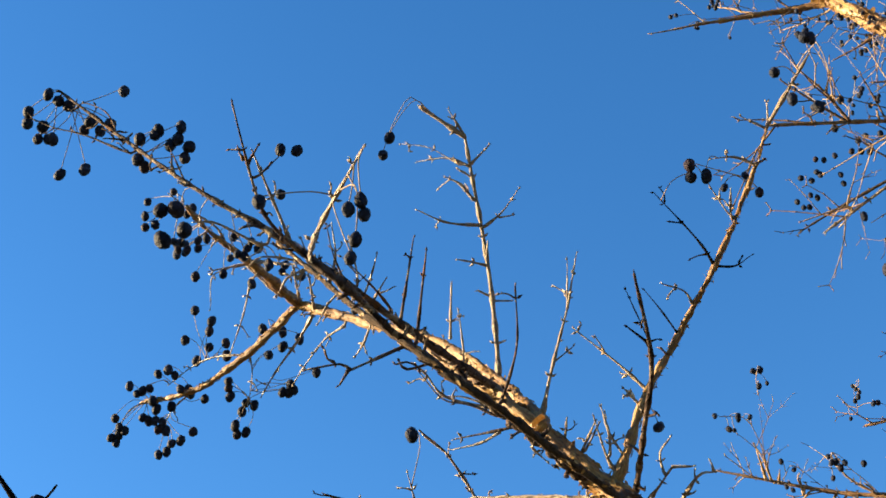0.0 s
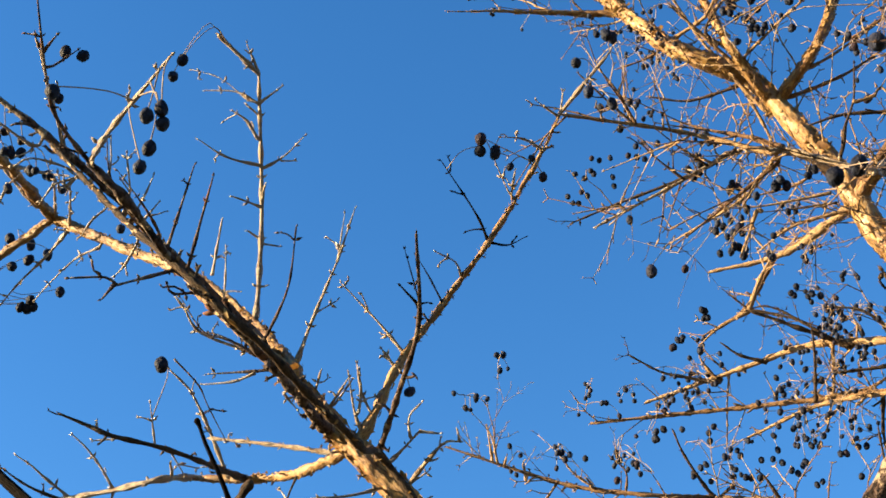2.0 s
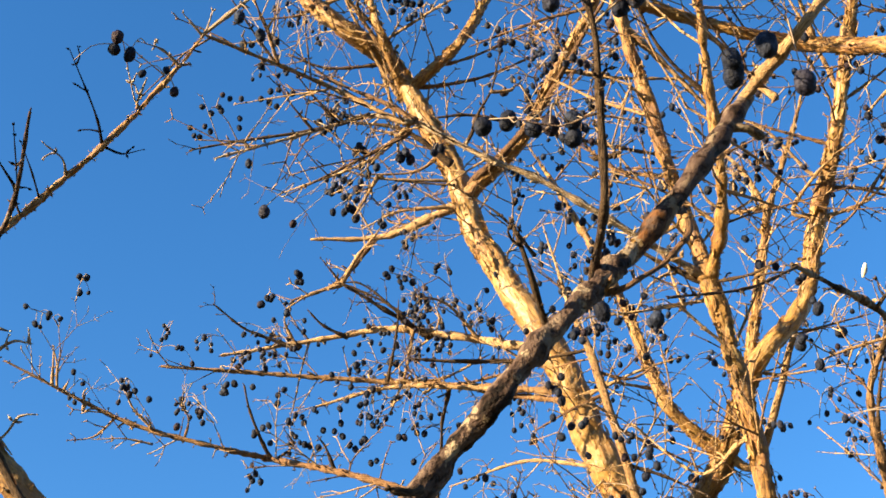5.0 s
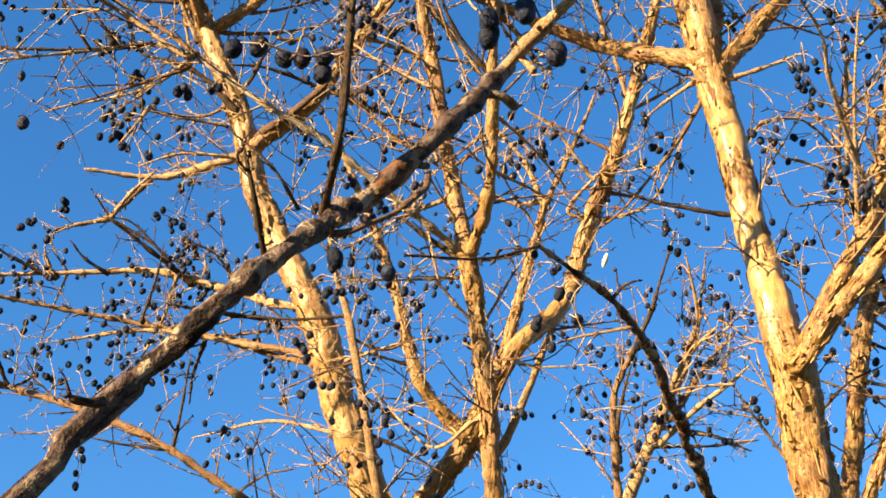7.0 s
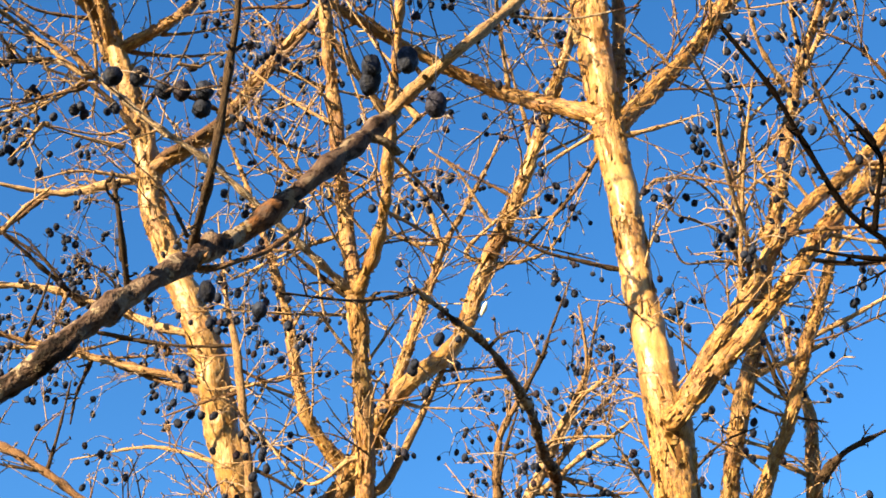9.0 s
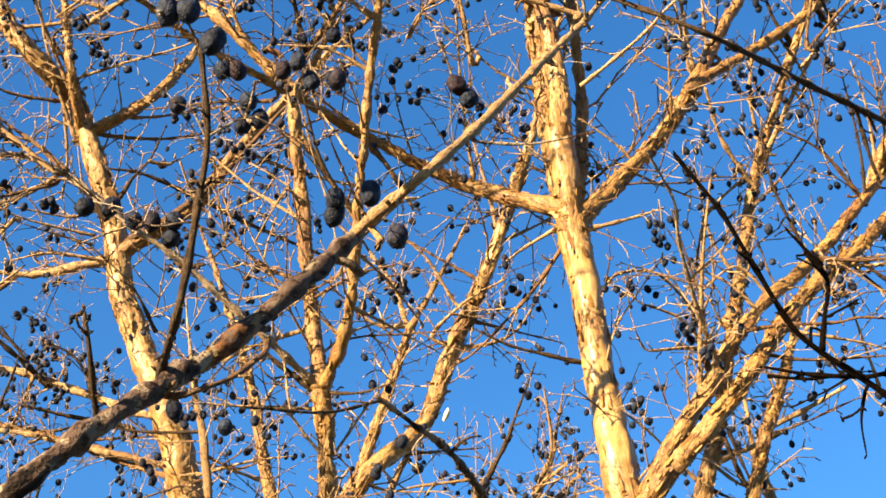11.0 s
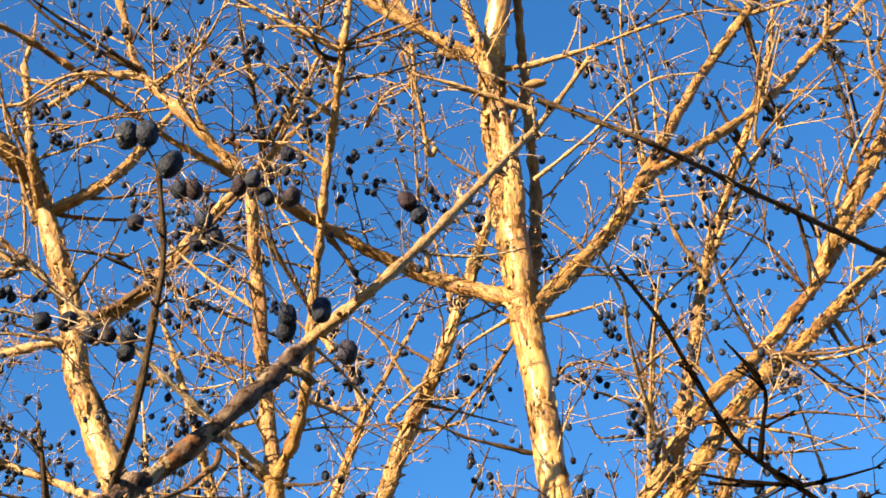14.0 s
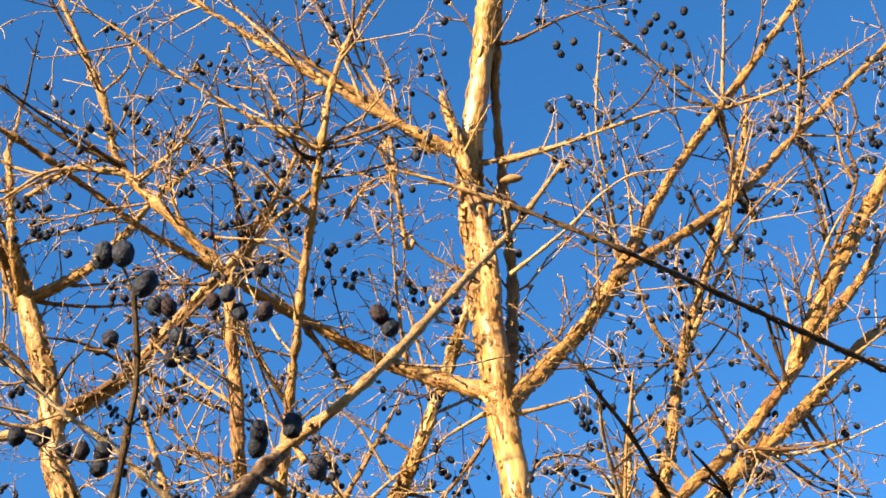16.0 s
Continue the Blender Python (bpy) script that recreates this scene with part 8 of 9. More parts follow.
berries(bush, 0.0096, [(0.216, 0.342, 2.069), (0.221, 0.335, 2.070), (0.234, 0.332, 2.060)])
berries(bush, 0.0078, [(0.256, 0.350, 2.074), (0.260, 0.345, 2.074), (0.252, 0.372, 2.063), (0.270, 0.347, 2.064), (0.277, 0.346, 2.058), (0.274, 0.353, 2.056)])
berries(bush, 0.0078, [(0.251, 0.423, 2.030), (0.258, 0.414, 2.030), (0.267, 0.408, 2.025), (0.272, 0.402, 2.025), (0.278, 0.394, 2.025), (0.281, 0.398, 2.019)])
berries(bush, 0.0080, [(0.292, 0.342, 2.107), (0.290, 0.349, 2.104), (0.301, 0.341, 2.101), (0.308, 0.331, 2.101), (0.296, 0.324, 2.116)])
berries(bush, 0.0095, [(0.359, 0.300, 2.121), (0.366, 0.298, 2.116)])
berries(bush, 0.0088, [(0.316, 0.334, 2.032), (0.319, 0.337, 2.027), (0.324, 0.321, 2.034), (0.341, 0.319, 2.020)])
berries(bush, 0.0080, [(0.365, 0.482, 2.010), (0.385, 0.465, 2.003)])
berries(shrub, 0.0081, [(0.749, 0.372, 2.564), (0.749, 0.366, 2.568), (0.833, 0.437, 2.448), (0.839, 0.426, 2.449), (0.852, 0.442, 2.427), (0.860, 0.435, 2.425), (0.908, 0.519, 2.327), (0.908, 0.513, 2.331), (0.895, 0.516, 2.340), (0.922, 0.515, 2.316), (0.864, 0.505, 2.374)])
berries(shrub, 0.0105, [(0.740, 0.369, 2.868), (0.748, 0.369, 2.861), (0.784, 0.268, 2.887), (0.784, 0.277, 2.882), (0.786, 0.285, 2.877), (0.811, 0.255, 2.874), (0.800, 0.258, 2.881), (0.808, 0.275, 2.866), (0.798, 0.241, 2.891), (0.833, 0.422, 2.768), (0.777, 0.404, 2.821), (0.768, 0.359, 2.851), (0.748, 0.352, 2.870), (0.778, 0.325, 2.862)])
berries(shrub, 0.0098, [(0.703, 0.504, 2.824), (0.706, 0.511, 2.818), (0.710, 0.506, 2.818), (0.584, 0.735, 2.793), (0.580, 0.736, 2.796), (0.589, 0.734, 2.789), (0.584, 0.746, 2.786), (0.690, 0.729, 2.715), (0.818, 0.604, 2.683), (0.830, 0.606, 2.673), (0.922, 0.371, 2.728), (0.993, 0.582, 2.561), (1.004, 0.579, 2.555)])
berries(bush, 0.0070, [(-0.127, 0.387, 1.843)])
berries(shrub, 0.0100, [(0.707, 1.504, 2.616), (0.710, 1.510, 2.607), (0.712, 1.496, 2.622), (0.746, 1.505, 2.595), (0.751, 1.508, 2.589), (0.757, 1.492, 2.604), (0.778, 1.502, 2.583), (0.732, 1.516, 2.589), (0.788, 1.476, 2.607), (0.796, 1.486, 2.592), (0.792, 1.466, 2.616), (0.811, 1.461, 2.613), (0.817, 1.456, 2.616), (0.792, 1.496, 2.583), (0.804, 1.494, 2.578), (0.817, 1.496, 2.569), (0.826, 1.496, 2.566), (0.830, 1.487, 2.574), (0.791, 1.454, 2.631), (0.819, 1.442, 2.631), (0.833, 1.483, 2.577), (0.851, 1.496, 2.552), (0.857, 1.491, 2.555), (0.769, 1.521, 2.565)])
berries(shrub, 0.0100, [(0.780, 1.517, 2.564), (0.762, 1.523, 2.566), (0.697, 1.545, 2.574), (0.720, 1.543, 2.565), (0.787, 1.435, 2.655), (0.792, 1.437, 2.649), (0.779, 1.427, 2.667), (0.813, 1.407, 2.673), (0.827, 1.412, 2.661), (0.835, 1.409, 2.660), (0.873, 1.460, 2.582), (0.880, 1.457, 2.582), (0.903, 1.442, 2.588), (0.893, 1.446, 2.588), (0.903, 1.469, 2.557), (0.829, 1.464, 2.601), (0.814, 1.449, 2.625), (0.710, 1.531, 2.583), (0.673, 1.513, 2.622), (0.641, 1.535, 2.613)])
berries(shrub, 0.0105, [(0.780, 1.351, 2.754), (0.785, 1.343, 2.760), (0.784, 1.351, 2.751), (0.809, 1.330, 2.763), (0.817, 1.329, 2.760), (0.817, 1.340, 2.748), (0.836, 1.324, 2.757), (0.846, 1.319, 2.757), (0.852, 1.314, 2.760), (0.806, 1.342, 2.751), (0.854, 1.318, 2.754), (0.879, 1.326, 2.733), (0.898, 1.312, 2.739), (0.922, 1.310, 2.730), (0.934, 1.318, 2.715), (0.673, 1.405, 2.746), (0.678, 1.411, 2.737), (0.646, 1.449, 2.710), (0.651, 1.441, 2.716), (0.655, 1.437, 2.719), (0.679, 1.439, 2.704)])
berries(shrub, 0.0091, [(1.058, 0.793, 2.425), (1.068, 0.781, 2.425), (1.082, 0.773, 2.418), (1.080, 0.764, 2.428), (1.093, 0.766, 2.414), (1.111, 0.761, 2.402), (1.118, 0.755, 2.400), (1.111, 0.703, 2.452), (1.103, 0.704, 2.459), (1.111, 0.706, 2.449), (1.106, 0.714, 2.448), (1.169, 0.726, 2.378), (1.175, 0.727, 2.370), (1.181, 0.728, 2.363), (1.051, 0.866, 2.368), (1.057, 0.862, 2.366), (0.984, 0.823, 2.469), (1.165, 0.735, 2.373), (1.137, 0.762, 2.376), (1.167, 0.767, 2.343), (1.171, 0.763, 2.343)])
berries(shrub, 0.0091, [(0.967, 0.513, 2.590), (0.974, 0.508, 2.588), (0.977, 0.513, 2.581), (0.985, 0.509, 2.577), (0.986, 0.514, 2.572), (0.993, 0.508, 2.570), (0.981, 0.516, 2.575), (1.001, 0.541, 2.534), (1.010, 0.537, 2.530), (0.969, 0.463, 2.632), (0.976, 0.458, 2.630), (0.975, 0.465, 2.625), (1.029, 0.615, 2.443), (1.042, 0.614, 2.432), (1.055, 0.628, 2.407), (1.196, 0.567, 2.326), (1.122, 0.610, 2.359), (1.123, 0.603, 2.364), (0.908, 0.666, 2.514), (0.910, 0.661, 2.516), (0.909, 0.649, 2.528)])
berries(shrub, 0.0094, [(0.491, 0.898, 2.736), (0.497, 0.895, 2.732), (0.498, 0.888, 2.736), (0.493, 0.888, 2.740), (0.512, 0.873, 2.733), (0.518, 0.851, 2.742), (0.518, 0.895, 2.714), (0.523, 0.892, 2.712), (0.529, 0.886, 2.711), (0.543, 0.855, 2.718), (0.569, 0.724, 2.778), (0.576, 0.722, 2.774), (0.580, 0.721, 2.770), (0.568, 0.725, 2.779), (0.572, 0.767, 2.748), (0.588, 0.749, 2.746), (0.586, 0.755, 2.744), (0.619, 0.673, 2.767), (0.621, 0.668, 2.769), (0.630, 0.659, 2.767), (0.666, 0.675, 2.726), (0.670, 0.663, 2.730), (0.666, 0.672, 2.728), (0.686, 0.628, 2.739)])
berries(shrub, 0.0094, [(0.691, 0.621, 2.739), (0.676, 0.583, 2.775), (0.686, 0.594, 2.760), (0.714, 0.648, 2.703), (0.717, 0.647, 2.700), (0.722, 0.633, 2.705), (0.723, 0.618, 2.713), (0.723, 0.622, 2.711), (0.746, 0.614, 2.696), (0.733, 0.648, 2.685), (0.748, 0.648, 2.672), (0.751, 0.662, 2.662), (0.777, 0.644, 2.651), (0.780, 0.643, 2.649)])
berries(shrub, 0.0091, [(0.830, 0.434, 2.810), (0.855, 0.404, 2.808), (0.865, 0.380, 2.815), (0.861, 0.389, 2.812), (0.900, 0.361, 2.797), (0.909, 0.364, 2.788), (0.916, 0.365, 2.781), (0.879, 0.387, 2.799), (0.902, 0.397, 2.772), (0.884, 0.425, 2.770), (0.891, 0.419, 2.768), (0.901, 0.434, 2.750), (0.903, 0.424, 2.755), (0.882, 0.481, 2.737), (0.885, 0.490, 2.728), (0.874, 0.498, 2.733), (0.864, 0.509, 2.735), (0.920, 0.486, 2.702), (0.914, 0.493, 2.702), (0.908, 0.512, 2.695), (0.939, 0.340, 2.777), (0.934, 0.340, 2.781), (0.942, 0.381, 2.748), (0.946, 0.376, 2.748)])
berries(shrub, 0.0091, [(0.956, 0.437, 2.701), (0.968, 0.423, 2.699), (0.973, 0.415, 2.700), (0.991, 0.421, 2.681), (0.982, 0.441, 2.677), (0.976, 0.441, 2.681), (1.012, 0.220, 2.790), (1.026, 0.216, 2.781), (1.017, 0.220, 2.785)])
berries(shrub, 0.0080, [(1.015, 0.585, 2.412), (1.020, 0.582, 2.410), (1.020, 0.575, 2.414), (1.015, 0.579, 2.416), (1.026, 0.576, 2.408), (1.035, 0.573, 2.402), (1.027, 0.589, 2.399), (0.991, 0.575, 2.439), (0.935, 0.483, 2.544), (0.930, 0.487, 2.546), (0.928, 0.493, 2.544), (0.937, 0.474, 2.548), (0.961, 0.488, 2.519), (0.957, 0.496, 2.517), (0.987, 0.407, 2.548), (0.993, 0.406, 2.544)])
berries(shrub, 0.0070, [(-0.227, 0.886, 2.387), (-0.220, 0.886, 2.386), (-0.223, 0.890, 2.381), (-0.215, 0.890, 2.381), (-0.206, 0.885, 2.387), (-0.175, 0.882, 2.390), (-0.173, 0.892, 2.378), (-0.167, 0.893, 2.377), (-0.161, 0.885, 2.386), (-0.147, 0.899, 2.369), (-0.135, 0.901, 2.366), (-0.117, 0.890, 2.378), (-0.112, 0.892, 2.376), (-0.074, 0.921, 2.341), (-0.091, 0.900, 2.366)])


# ---- side twigs with hanging berry clusters ----


def loose_berry(owner, p, s):
    if on_sunny_side(p):
        return
    verts, faces = COARSE[rng.integers(10)]
    turn = Matrix.LocRotScale(p, Euler((rng.normal(0, 0.3), rng.normal(0, 0.3), rng.uniform(0, 6.28))), (s, s, s * rng.uniform(0.95, 1.2)))
    MORE[owner.name].add([turn @ Vector(v) for v in verts], faces)


def cluster(owner, p, d, n):
    """A thin drooping stem with n berries on short stalks."""
    pile = STALKS[owner.name]
    p, d = np.array(p), np.array(d)
    length = rng.uniform(0.02, 0.05)
    pts, q = [(*p, 0.0008)], p.copy()
    for k in range(3):
        d = d + rng.normal(0, 0.25, 3) + np.array((0, 0, -0.35))
        d /= np.linalg.norm(d)
        q = q + d * length / 3
        pts.append((*q, 0.0006))
    verts, faces, uvs = tube(pts, 0.006, 4)
    pile.add(verts, faces, uvs)
    line = spline(pts, 0.004)[:, :3]
    for k in range(n):
        a = line[rng.integers(len(line) // 3, len(line))]
        b = a + rng.normal(0, 0.008, 3) + np.array((0, 0, -rng.uniform(0.002, 0.016)))
        s = rng.uniform(0.0056, 0.0080)
        stalk(pile, a, b + np.array((0, 0, s * 0.5)), 0.00045, 0.2, 4)
        loose_berry(owner, b, s)


def shoot(pile, owner, p, d, length, r, depth, fruit):
    """A straight-jointed little twig with opposite buds and stubs at its swollen nodes; it may fork and may end in berries."""
    n = max(2, int(length / 0.021))
    pts, q, dirs, nodes = [(*p, r)], np.array(p), [], []
    d = d + np.array((0, 0, 0.05))
    for k in range(n):
        d = d + rng.normal(0, 0.42 if rng.random() < 0.16 else 0.10, 3) + np.array((0, 0, 0.02))
        d = d / np.linalg.norm(d)
        rk = r * (1 - 0.5 * (k + 1) / n)
        q1 = q + d * length / n
        pts += [(*(q + (q1 - q) * 0.45), rk), (*(q1 - d * 0.0012), rk), (*q1, rk * 1.45), (*(q1 + d * 0.0012), rk)] if k < n - 1 else [(*(q + (q1 - q) * 0.5), rk), (*q1, rk)]
        q = q1
        dirs.append(d)
        nodes.append(q)
    verts, faces, uvs = tube(pts, 0.012, 5)
    pile.add(verts, faces, uvs)
    turn = rng.normal(0, 1, 3)
    for k in range(n):
        at, dk = nodes[k], dirs[min(k + 1, n - 1)]
        turn = np.cross(dk, turn)
        turn /= np.linalg.norm(turn) + 1e-9
        for s in (1, -1):
            out = dk * 0.7 + turn * s * 0.75 + rng.normal(0, 0.12, 3)
            out /= np.linalg.norm(out)
            roll = rng.random()
            if depth and k < n - 1 and roll < 0.34:
                shoot(pile, owner, at, out, length * rng.uniform(0.35, 0.7), r * 0.72, depth - 1, fruit)
            elif rng.random() < 0.20 * fruit:
                cluster(owner, at, out, int(rng.integers(1, 4)))
            elif roll < 0.52:
                stub = at + out * rng.uniform(0.003, 0.010)
                pile.add(*tube([(*at, r * 0.75), (*((at + stub) / 2), r * 0.6), (*stub, r * 0.65)], 0.01, 5))
                for e in (1, -1):
                    bud(pile, stub, out * 0.6 + dk * 0.4 * e + rng.normal(0, 0.3, 3), r * rng.uniform(0.8, 1.3), rng)
            elif roll < 0.95:
                bud(pile, at, out, r * rng.uniform(1.0, 1.7), rng)
    if rng.random() < 0.42 * fruit:
        cluster(owner, q, d, int(rng.integers(3, 8)))
    else:
        bud(pile, q, d, r * 1.3, rng)


def sprouts(key, every, length, depth=1, fruit=1.0, r=0.0017, first=0.1):
    """Pairs of side twigs along a branch, in one mesh with it as their parent."""
    ob, pts, bark, owner = GROWN[key]
    pile = Pile()
    along = np.r_[0, np.cumsum(np.linalg.norm(np.diff(pts[:, :3], axis=0), axis=1))]
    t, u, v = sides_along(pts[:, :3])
    at = along[-1] * first + rng.uniform(0, every)
    if pts[0][2] < 0.3:
        at = np.interp(2.15, pts[:, 2], along) + rng.uniform(0, every)
    while at < along[-1]:
        i = min(len(pts) - 1, int(np.searchsorted(along, at)))
        a = rng.uniform(0, 2 * math.pi)
        for s in (0, math.pi):
            if rng.random() < 0.75:
                side = u[i] * math.cos(a + s) + v[i] * math.sin(a + s)
                d = t[i] * rng.uniform(0.4, 0.9) + side + np.array((0, 0, 0.15))
                rr = min(r * rng.uniform(0.7, 1.15), pts[i][3] * 0.8)
                shoot(pile, owner, pts[i][:3] + side * pts[i][3] * 0.6, d / np.linalg.norm(d), rng.uniform(*length), rr, depth, fruit)
        at += every * rng.uniform(0.6, 1.5)
    if pile.verts:
        under("twig_spray", mesh_of("twig_spray", pile.verts, pile.faces, TWIG if bark in ("bark", "twig", "old") else BARKS.get(bark, DARK), pile.uvs), ob, kind="stuff")


# how much fruit hangs on a branch
FRUIT = {"limbU": 0.1, "limbJ": 0.2, "limbJ1": 0.12, "limbJ2": 0.08, "limbJ3": 0.1, "limbA2": 0.85, "limbA3": 0.85, "limbA5": 0.8, "limbA6": 0.8, "limbA1": 0.65, "limbA4": 0.3}
LEFT = ("stemL", "limbL", "twigL", "limbK", "veryNear", "near")
for key in list(GROWN):
    ob, pts, bark, owner = GROWN[key]
    r = float(np.max(pts[:, 3]))
    centre = pts[len(pts) // 2]
    if key.startswith(LEFT):
        continue
    high = centre[2] > 2.74
    crowded = 1.5 if high else 0.58 if 0.40 < centre[0] < 0.80 and 0.50 < centre[1] < 1.05 and 2.2 < centre[2] < 2.75 else 0.9
    rich = (1.7 if high else 1.0) * FRUIT.get(key.split("_0")[0].split("_1")[0].split("_2")[0], 0.34)
    if key.startswith(("stemC", "stemA", "stemB", "stemH")) and bark == "bark":
        sprouts(key, 0.075 * crowded, (0.05, 0.15), 2, 0.0, 0.0019 if high else 0.0016)
    elif bark in ("dark", "black"):
        sprouts(key, 0.09, (0.012, 0.035), 0, 0.0, 0.0011)
    elif key.startswith(("limbR", "stemW")):
        sprouts(key, 0.075, (0.03, 0.10), 1, rich * 0.5, 0.0013)
    elif r > 0.004:
        sprouts(key, 0.050 * crowded, (0.04, 0.13), 2, rich * 0.6, 0.0017 if high else 0.00135)
    else:
        sprouts(key, 0.050 * crowded, (0.02, 0.085), 1, rich * 0.55, 0.0014 if high else 0.0011)


# ---- short spurs with fat buds on the older wood ----
def spur_shape(seed):
    """A knobbly stub of unit length with a few fat pointed buds."""
    dice, pile = np.random.default_rng(seed), Pile()
    pts = [(0, 0, -0.15, 0.17), (dice.normal(0, 0.06), dice.normal(0, 0.06), 0.5, 0.12), (dice.normal(0, 0.1), dice.normal(0, 0.1), 1.0, 0.15)]
    pile.add(*tube(pts, 0.14, 7))
    for k in range(int(dice.integers(3, 7))):
        p = np.array(pts[1][:3]) * 1.0 + (np.array(pts[2][:3]) - np.array(pts[1][:3])) * dice.uniform(0.2, 1.0)
        d = dice.normal(0, 1, 3) + np.array((0, 0, 0.7))
        bud(pile, p, d / np.linalg.norm(d), dice.uniform(0.16, 0.30), dice)
    return pile


SPURS = {}
for k in range(6):
    for kind in ("twig", "near"):
        shape = spur_shape(300 + k)
        SPURS[kind, k] = mesh_of("spur", shape.verts, shape.faces, BARKS[kind], shape.uvs)


def spurs(key, every, size):
    ob, pts, bark, owner = GROWN[key]
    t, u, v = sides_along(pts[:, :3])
    along = np.r_[0, np.cumsum(np.linalg.norm(np.diff(pts[:, :3], axis=0), axis=1))]
    at = max(rng.uniform(0, every), float(np.interp(2.0, pts[:, 2], along)) if pts[0][2] < 0.5 else 0.0)
    while at < along[-1]:
        i = min(len(pts) - 1, int(np.searchsorted(along, at)))
        a = rng.uniform(0, 6.28)
        side = u[i] * math.cos(a) + v[i] * math.sin(a)
        d = Vector(side + t[i] * rng.uniform(0.0, 0.9))
        one = under("spur", SPURS["near" if bark in ("near", "dark", "black") else "twig", int(rng.integers(6))], ob)
        s = size * rng.uniform(0.6, 1.5)
        one.matrix_world = Matrix.LocRotScale(Vector(pts[i][:3] + side * pts[i][3] * 0.85), d.to_track_quat("Z", "Y"), (s, s, s))
        at += every * rng.uniform(0.5, 1.6)


for key, every, size in (("stemL", 0.018, 0.006), ("limbL_rear", 0.03, 0.005), ("limbL_front", 0.022, 0.006), ("limbL_mid", 0.022, 0.006), ("limbL_left", 0.03, 0.005),
                         ("limbK", 0.03, 0.006), ("near_stub", 0.012, 0.003), ("near_stem", 0.02, 0.0035), ("near_side", 0.02, 0.003), ("dark1", 0.02, 0.004), ("dark1b", 0.02, 0.003), ("dark2", 0.022, 0.004), ("near_dark", 0.022, 0.003), ("veryNear", 0.012, 0.0035), ("veryNear2", 0.006, 0.003), ("veryNear3", 0.014, 0.003), ("veryNear_rod", 0.02, 0.002), ("near", 0.022, 0.006), ("near_up", 0.025, 0.005), ("limbU", 0.03, 0.006), ("limbU_tip", 0.02, 0.006), ("twigL_a", 0.03, 0.006)):
    spurs(key, every, size)


# ---- loose bark: thin sheets that curl away from the stems ----
def flakes(key, per_metre, size):
    """Torn sheets along a stem: some lie nearly flat, some roll up from one long edge, some curl away at one end."""
    ob, pts, bark, owner = GROWN[key]
    along = np.r_[0, np.cumsum(np.linalg.norm(np.diff(pts[:, :3], axis=0), axis=1))]
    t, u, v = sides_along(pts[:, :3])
    low = max(float(np.interp(1.98, pts[:, 2], along)) if pts[0][2] < 0.3 else 0.0, 0.0)
    mark, pile = pts[0][0], Pile()
    for at in rng.uniform(low, along[-1], int(per_metre * (along[-1] - low))):
        loose = float(ragged(at, mark, floor_of(key, 0.012 if size > 0.012 else 0.0))[0])
        if rng.random() > 0.20 + 0.80 * loose:
            continue
        i = min(len(pts) - 2, int(np.searchsorted(along, at)))
        r, a = pts[i][3], rng.uniform(0, 2 * math.pi)
        long, wide = size * rng.uniform(0.35, 1.5), min(size * rng.uniform(0.12, 0.42), r * 0.9)
        kind = rng.random()
        if size > 0.012 and loose > 0.5 and rng.random() < 0.14:
            long, wide, kind = long * 1.5, min(wide * 1.9, r * 1.1), rng.uniform(0.3, 1.0)
        rows, cols = (6, 4)
        f, g = np.meshgrid(np.linspace(0, 1, rows), np.linspace(0, 1, cols), indexing="ij")
        width = wide * (0.35 + 0.65 * np.sin(math.pi * (0.12 + 0.80 * f))) * rng.uniform(0.7, 1.25, (rows, 1))
        run = long * f + rng.normal(0, 0.07 * long, (1, cols)) * f
        across = (g - 0.5) * width + rng.normal(0, 0.10 * wide, (rows, 1))
        high = np.full(f.shape, 0.0003) + r
        if kind < 0.30:
            high += 0.0010 * loose * rng.random() * g
        elif kind < 0.68:
            curl = rng.uniform(0.4, 1.2 + 1.6 * loose)
            across = width * (np.sin(curl * g) / curl) - width * 0.5
            high += width * (1 - np.cos(curl * g)) / curl * rng.uniform(0.6, 1.0, (rows, 1))
        else:
            curl = rng.uniform(0.3, 0.9 + 1.8 * loose)
            run = long * 0.5 * np.sin(curl * f) / curl
            high += long * 0.5 * (1 - np.cos(curl * f)) / curl * (0.75 + 0.25 * loose)
        run = run * rng.choice((-1, 1))
        b = a + rng.choice((-1, 1)) * across / r + run * rng.normal(0, 0.12) / r
        verts = pts[i][:3] + t[i] * run[..., None] + (u[i] * np.cos(b)[..., None] + v[i] * np.sin(b)[..., None]) * high[..., None]
        pile.add(verts.reshape(-1, 3), [(m * cols + n, m * cols + n + 1, m * cols + n + cols + 1, m * cols + n + cols) for m in range(rows - 1) for n in range(cols - 1)])
    if pile.verts:
        under("loose_bark", mesh_of("loose_bark", pile.verts, pile.faces, FLAKE), ob, "thin curling sheets of ochre bark", "stuff")


for key in list(GROWN):
    ob, pts, bark, owner = GROWN[key]
    r = float(np.median(pts[:, 3]))
    if bark == "bark" and r > 0.011:
        flakes(key, 650 if key == "stemL" else 1700, 0.014)
    elif bark == "bark" and r > 0.006:
        flakes(key, 1500, 0.011)
    elif bark == "bark":
        flakes(key, 900, 0.007)
    elif key == "stemL_front":
        flakes(key, 260, 0.007)
    elif bark == "near" and r > 0.004:
        flakes(key, 160, 0.006)

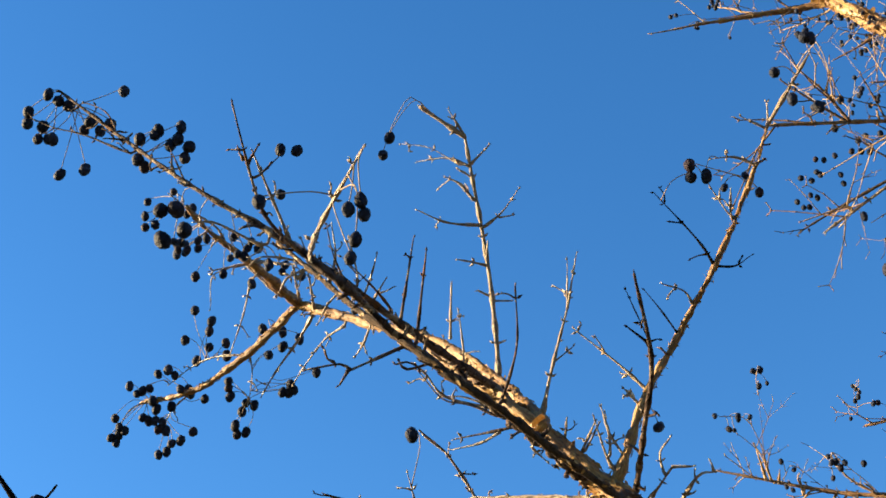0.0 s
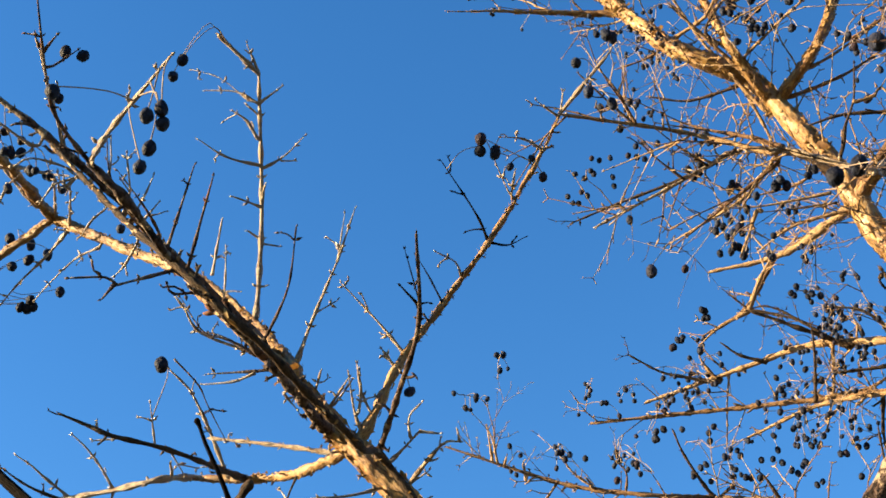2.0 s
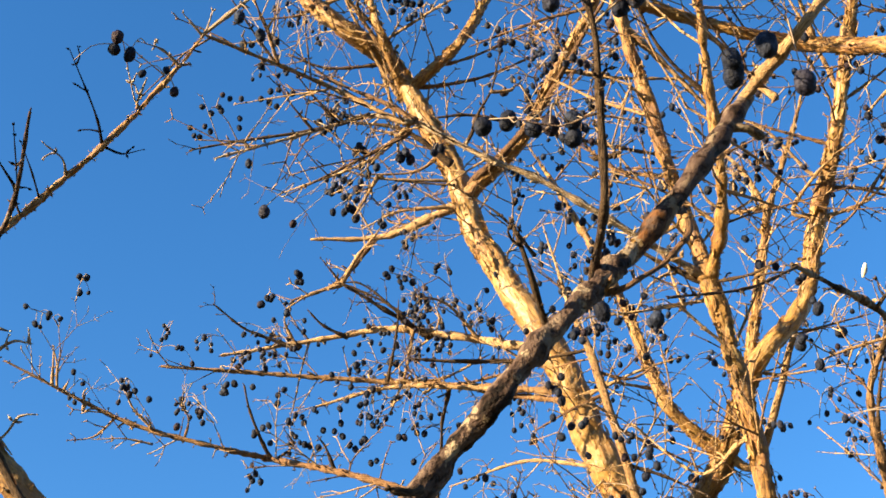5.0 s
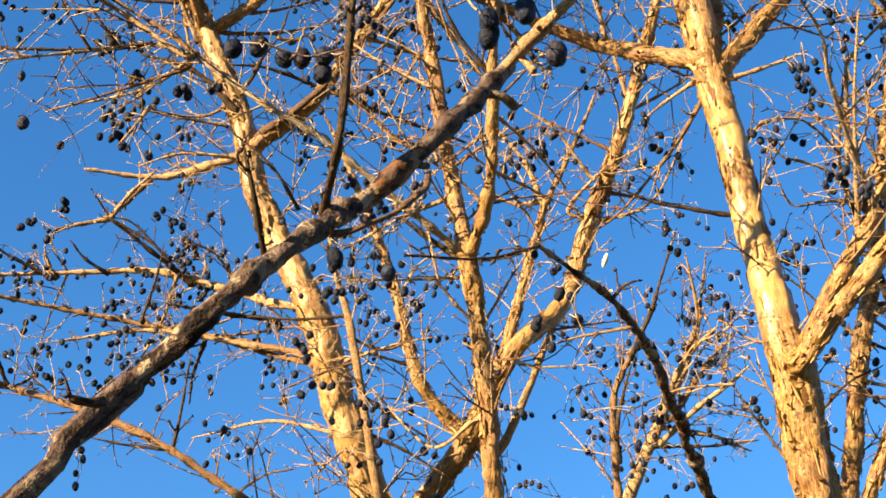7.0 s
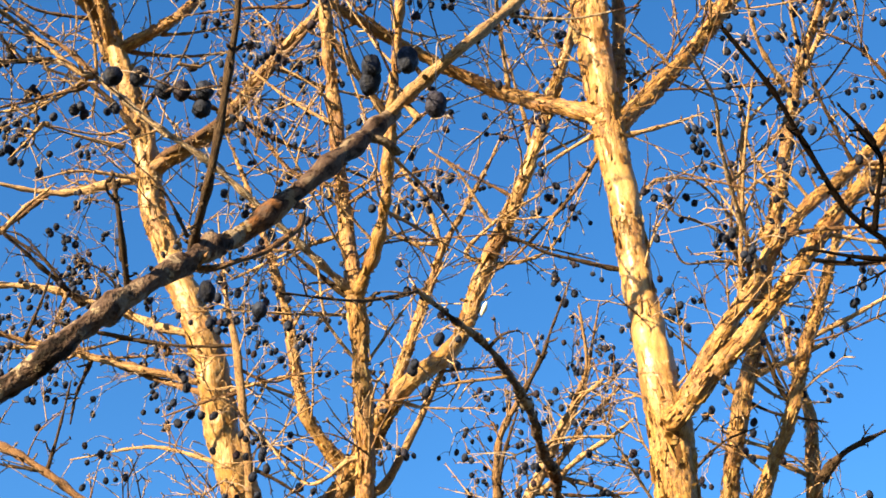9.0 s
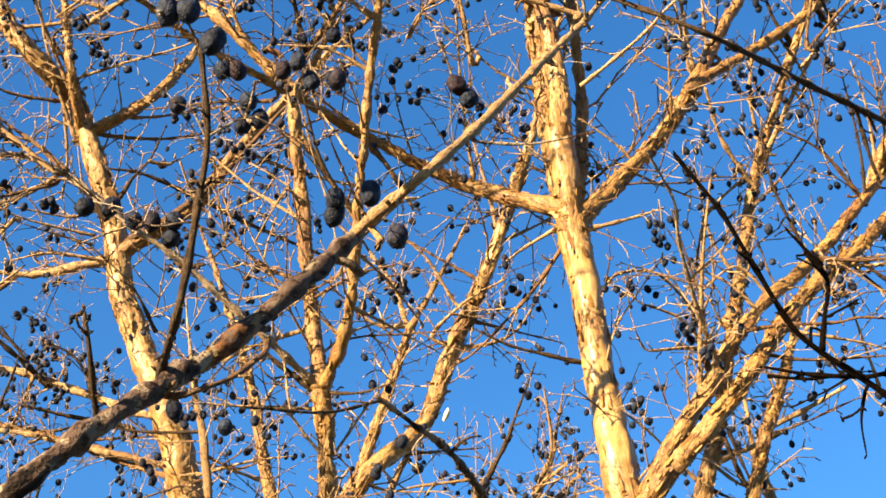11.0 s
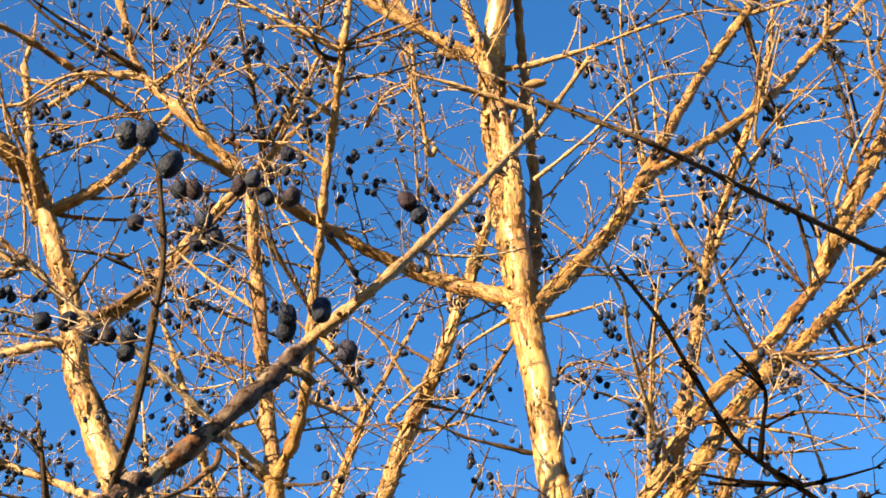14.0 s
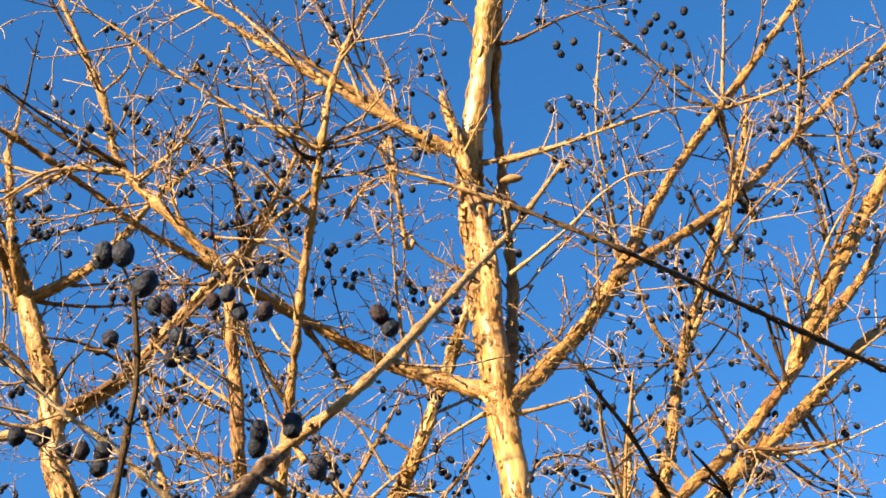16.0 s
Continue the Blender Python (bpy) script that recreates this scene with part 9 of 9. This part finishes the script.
for owner in (shrub, bush):
    pile = STALKS[owner.name]
    under("stalk_tangle", mesh_of("stalk_tangle", pile.verts, pile.faces, STALK, pile.uvs), owner, "thin pale dry berry stalks", "stuff")
    pile = MORE[owner.name]
    if pile.verts:
        under("berry_crop", mesh_of("berry_crop", pile.verts, pile.faces, BERRY), owner, "many small withered blue-black berries", "stuff")


# ---- a few scraps caught in the twigs ----
def scrap(name, owner, p, d, length, width, mat, label):
    """A small dry curled leaf or husk hanging at p along d."""
    d = Vector(d).normalized()
    u = d.cross(Vector((0.3, 0.7, 0.2))).normalized()
    v = d.cross(u)
    verts, faces = [], []
    for i in range(7):
        f = i / 6
        w = width * math.sin(math.pi * (0.06 + 0.9 * f)) ** 0.8
        for k in range(5):
            g = (k - 2) / 2
            verts.append(Vector(p) + d * length * f + u * w * 0.5 * g + v * (width * 0.35 * (1 - g * g) + length * 0.15 * math.sin(f * 2.6)))
    n = len(verts)
    verts += [q + v * 0.0006 for q in verts]
    for i in range(6):
        for k in range(4):
            a = i * 5 + k
            faces += [(a, a + 1, a + 6, a + 5), (n + a, n + a + 5, n + a + 6, n + a + 1)]
    edge = [k for k in range(5)] + [i * 5 + 4 for i in range(1, 7)] + [30 + k for k in range(3, -1, -1)] + [i * 5 for i in range(5, 0, -1)]
    for a, b in zip(edge, edge[1:] + edge[:1]):
        faces.append((a, n + a, n + b, b))
    under(name, mesh_of(name, verts, faces, mat), owner, label)


scrap("husk", shrub, (0.574, 0.471, 2.121), (0.187, 0.647, -0.739), 0.0091, 0.0035, PALE, "pale papery husk caught on a dark twig")
scrap("bark_scrap", shrub, (0.803, 0.461, 2.771), (-0.456, 0.882, -0.120), 0.0249, 0.0110, TAN, "tan curled scrap of loose bark")
scrap("dry_leaf", shrub, (0.610, 0.736, 2.690), (0.791, -0.514, -0.331), 0.0225, 0.0082, LEAF, "curled orange-brown dry leaf")
scrap("dry_leaf", shrub, (0.001, 0.921, 2.278), (0.893, 0.183, -0.412), 0.0100, 0.0048, LEAF, "curled red-brown dry leaf")
scrap("husk", shrub, (0.157, 0.984, 2.303), (0.684, 0.287, -0.671), 0.0110, 0.0047, PALE, "pale papery scrap of bark caught on a twig")
scrap("dry_leaf", shrub, (0.002, 0.968, 2.303), (0.939, -0.330, -0.095), 0.0105, 0.0045, LEAF, "curled red-brown dry leaf")
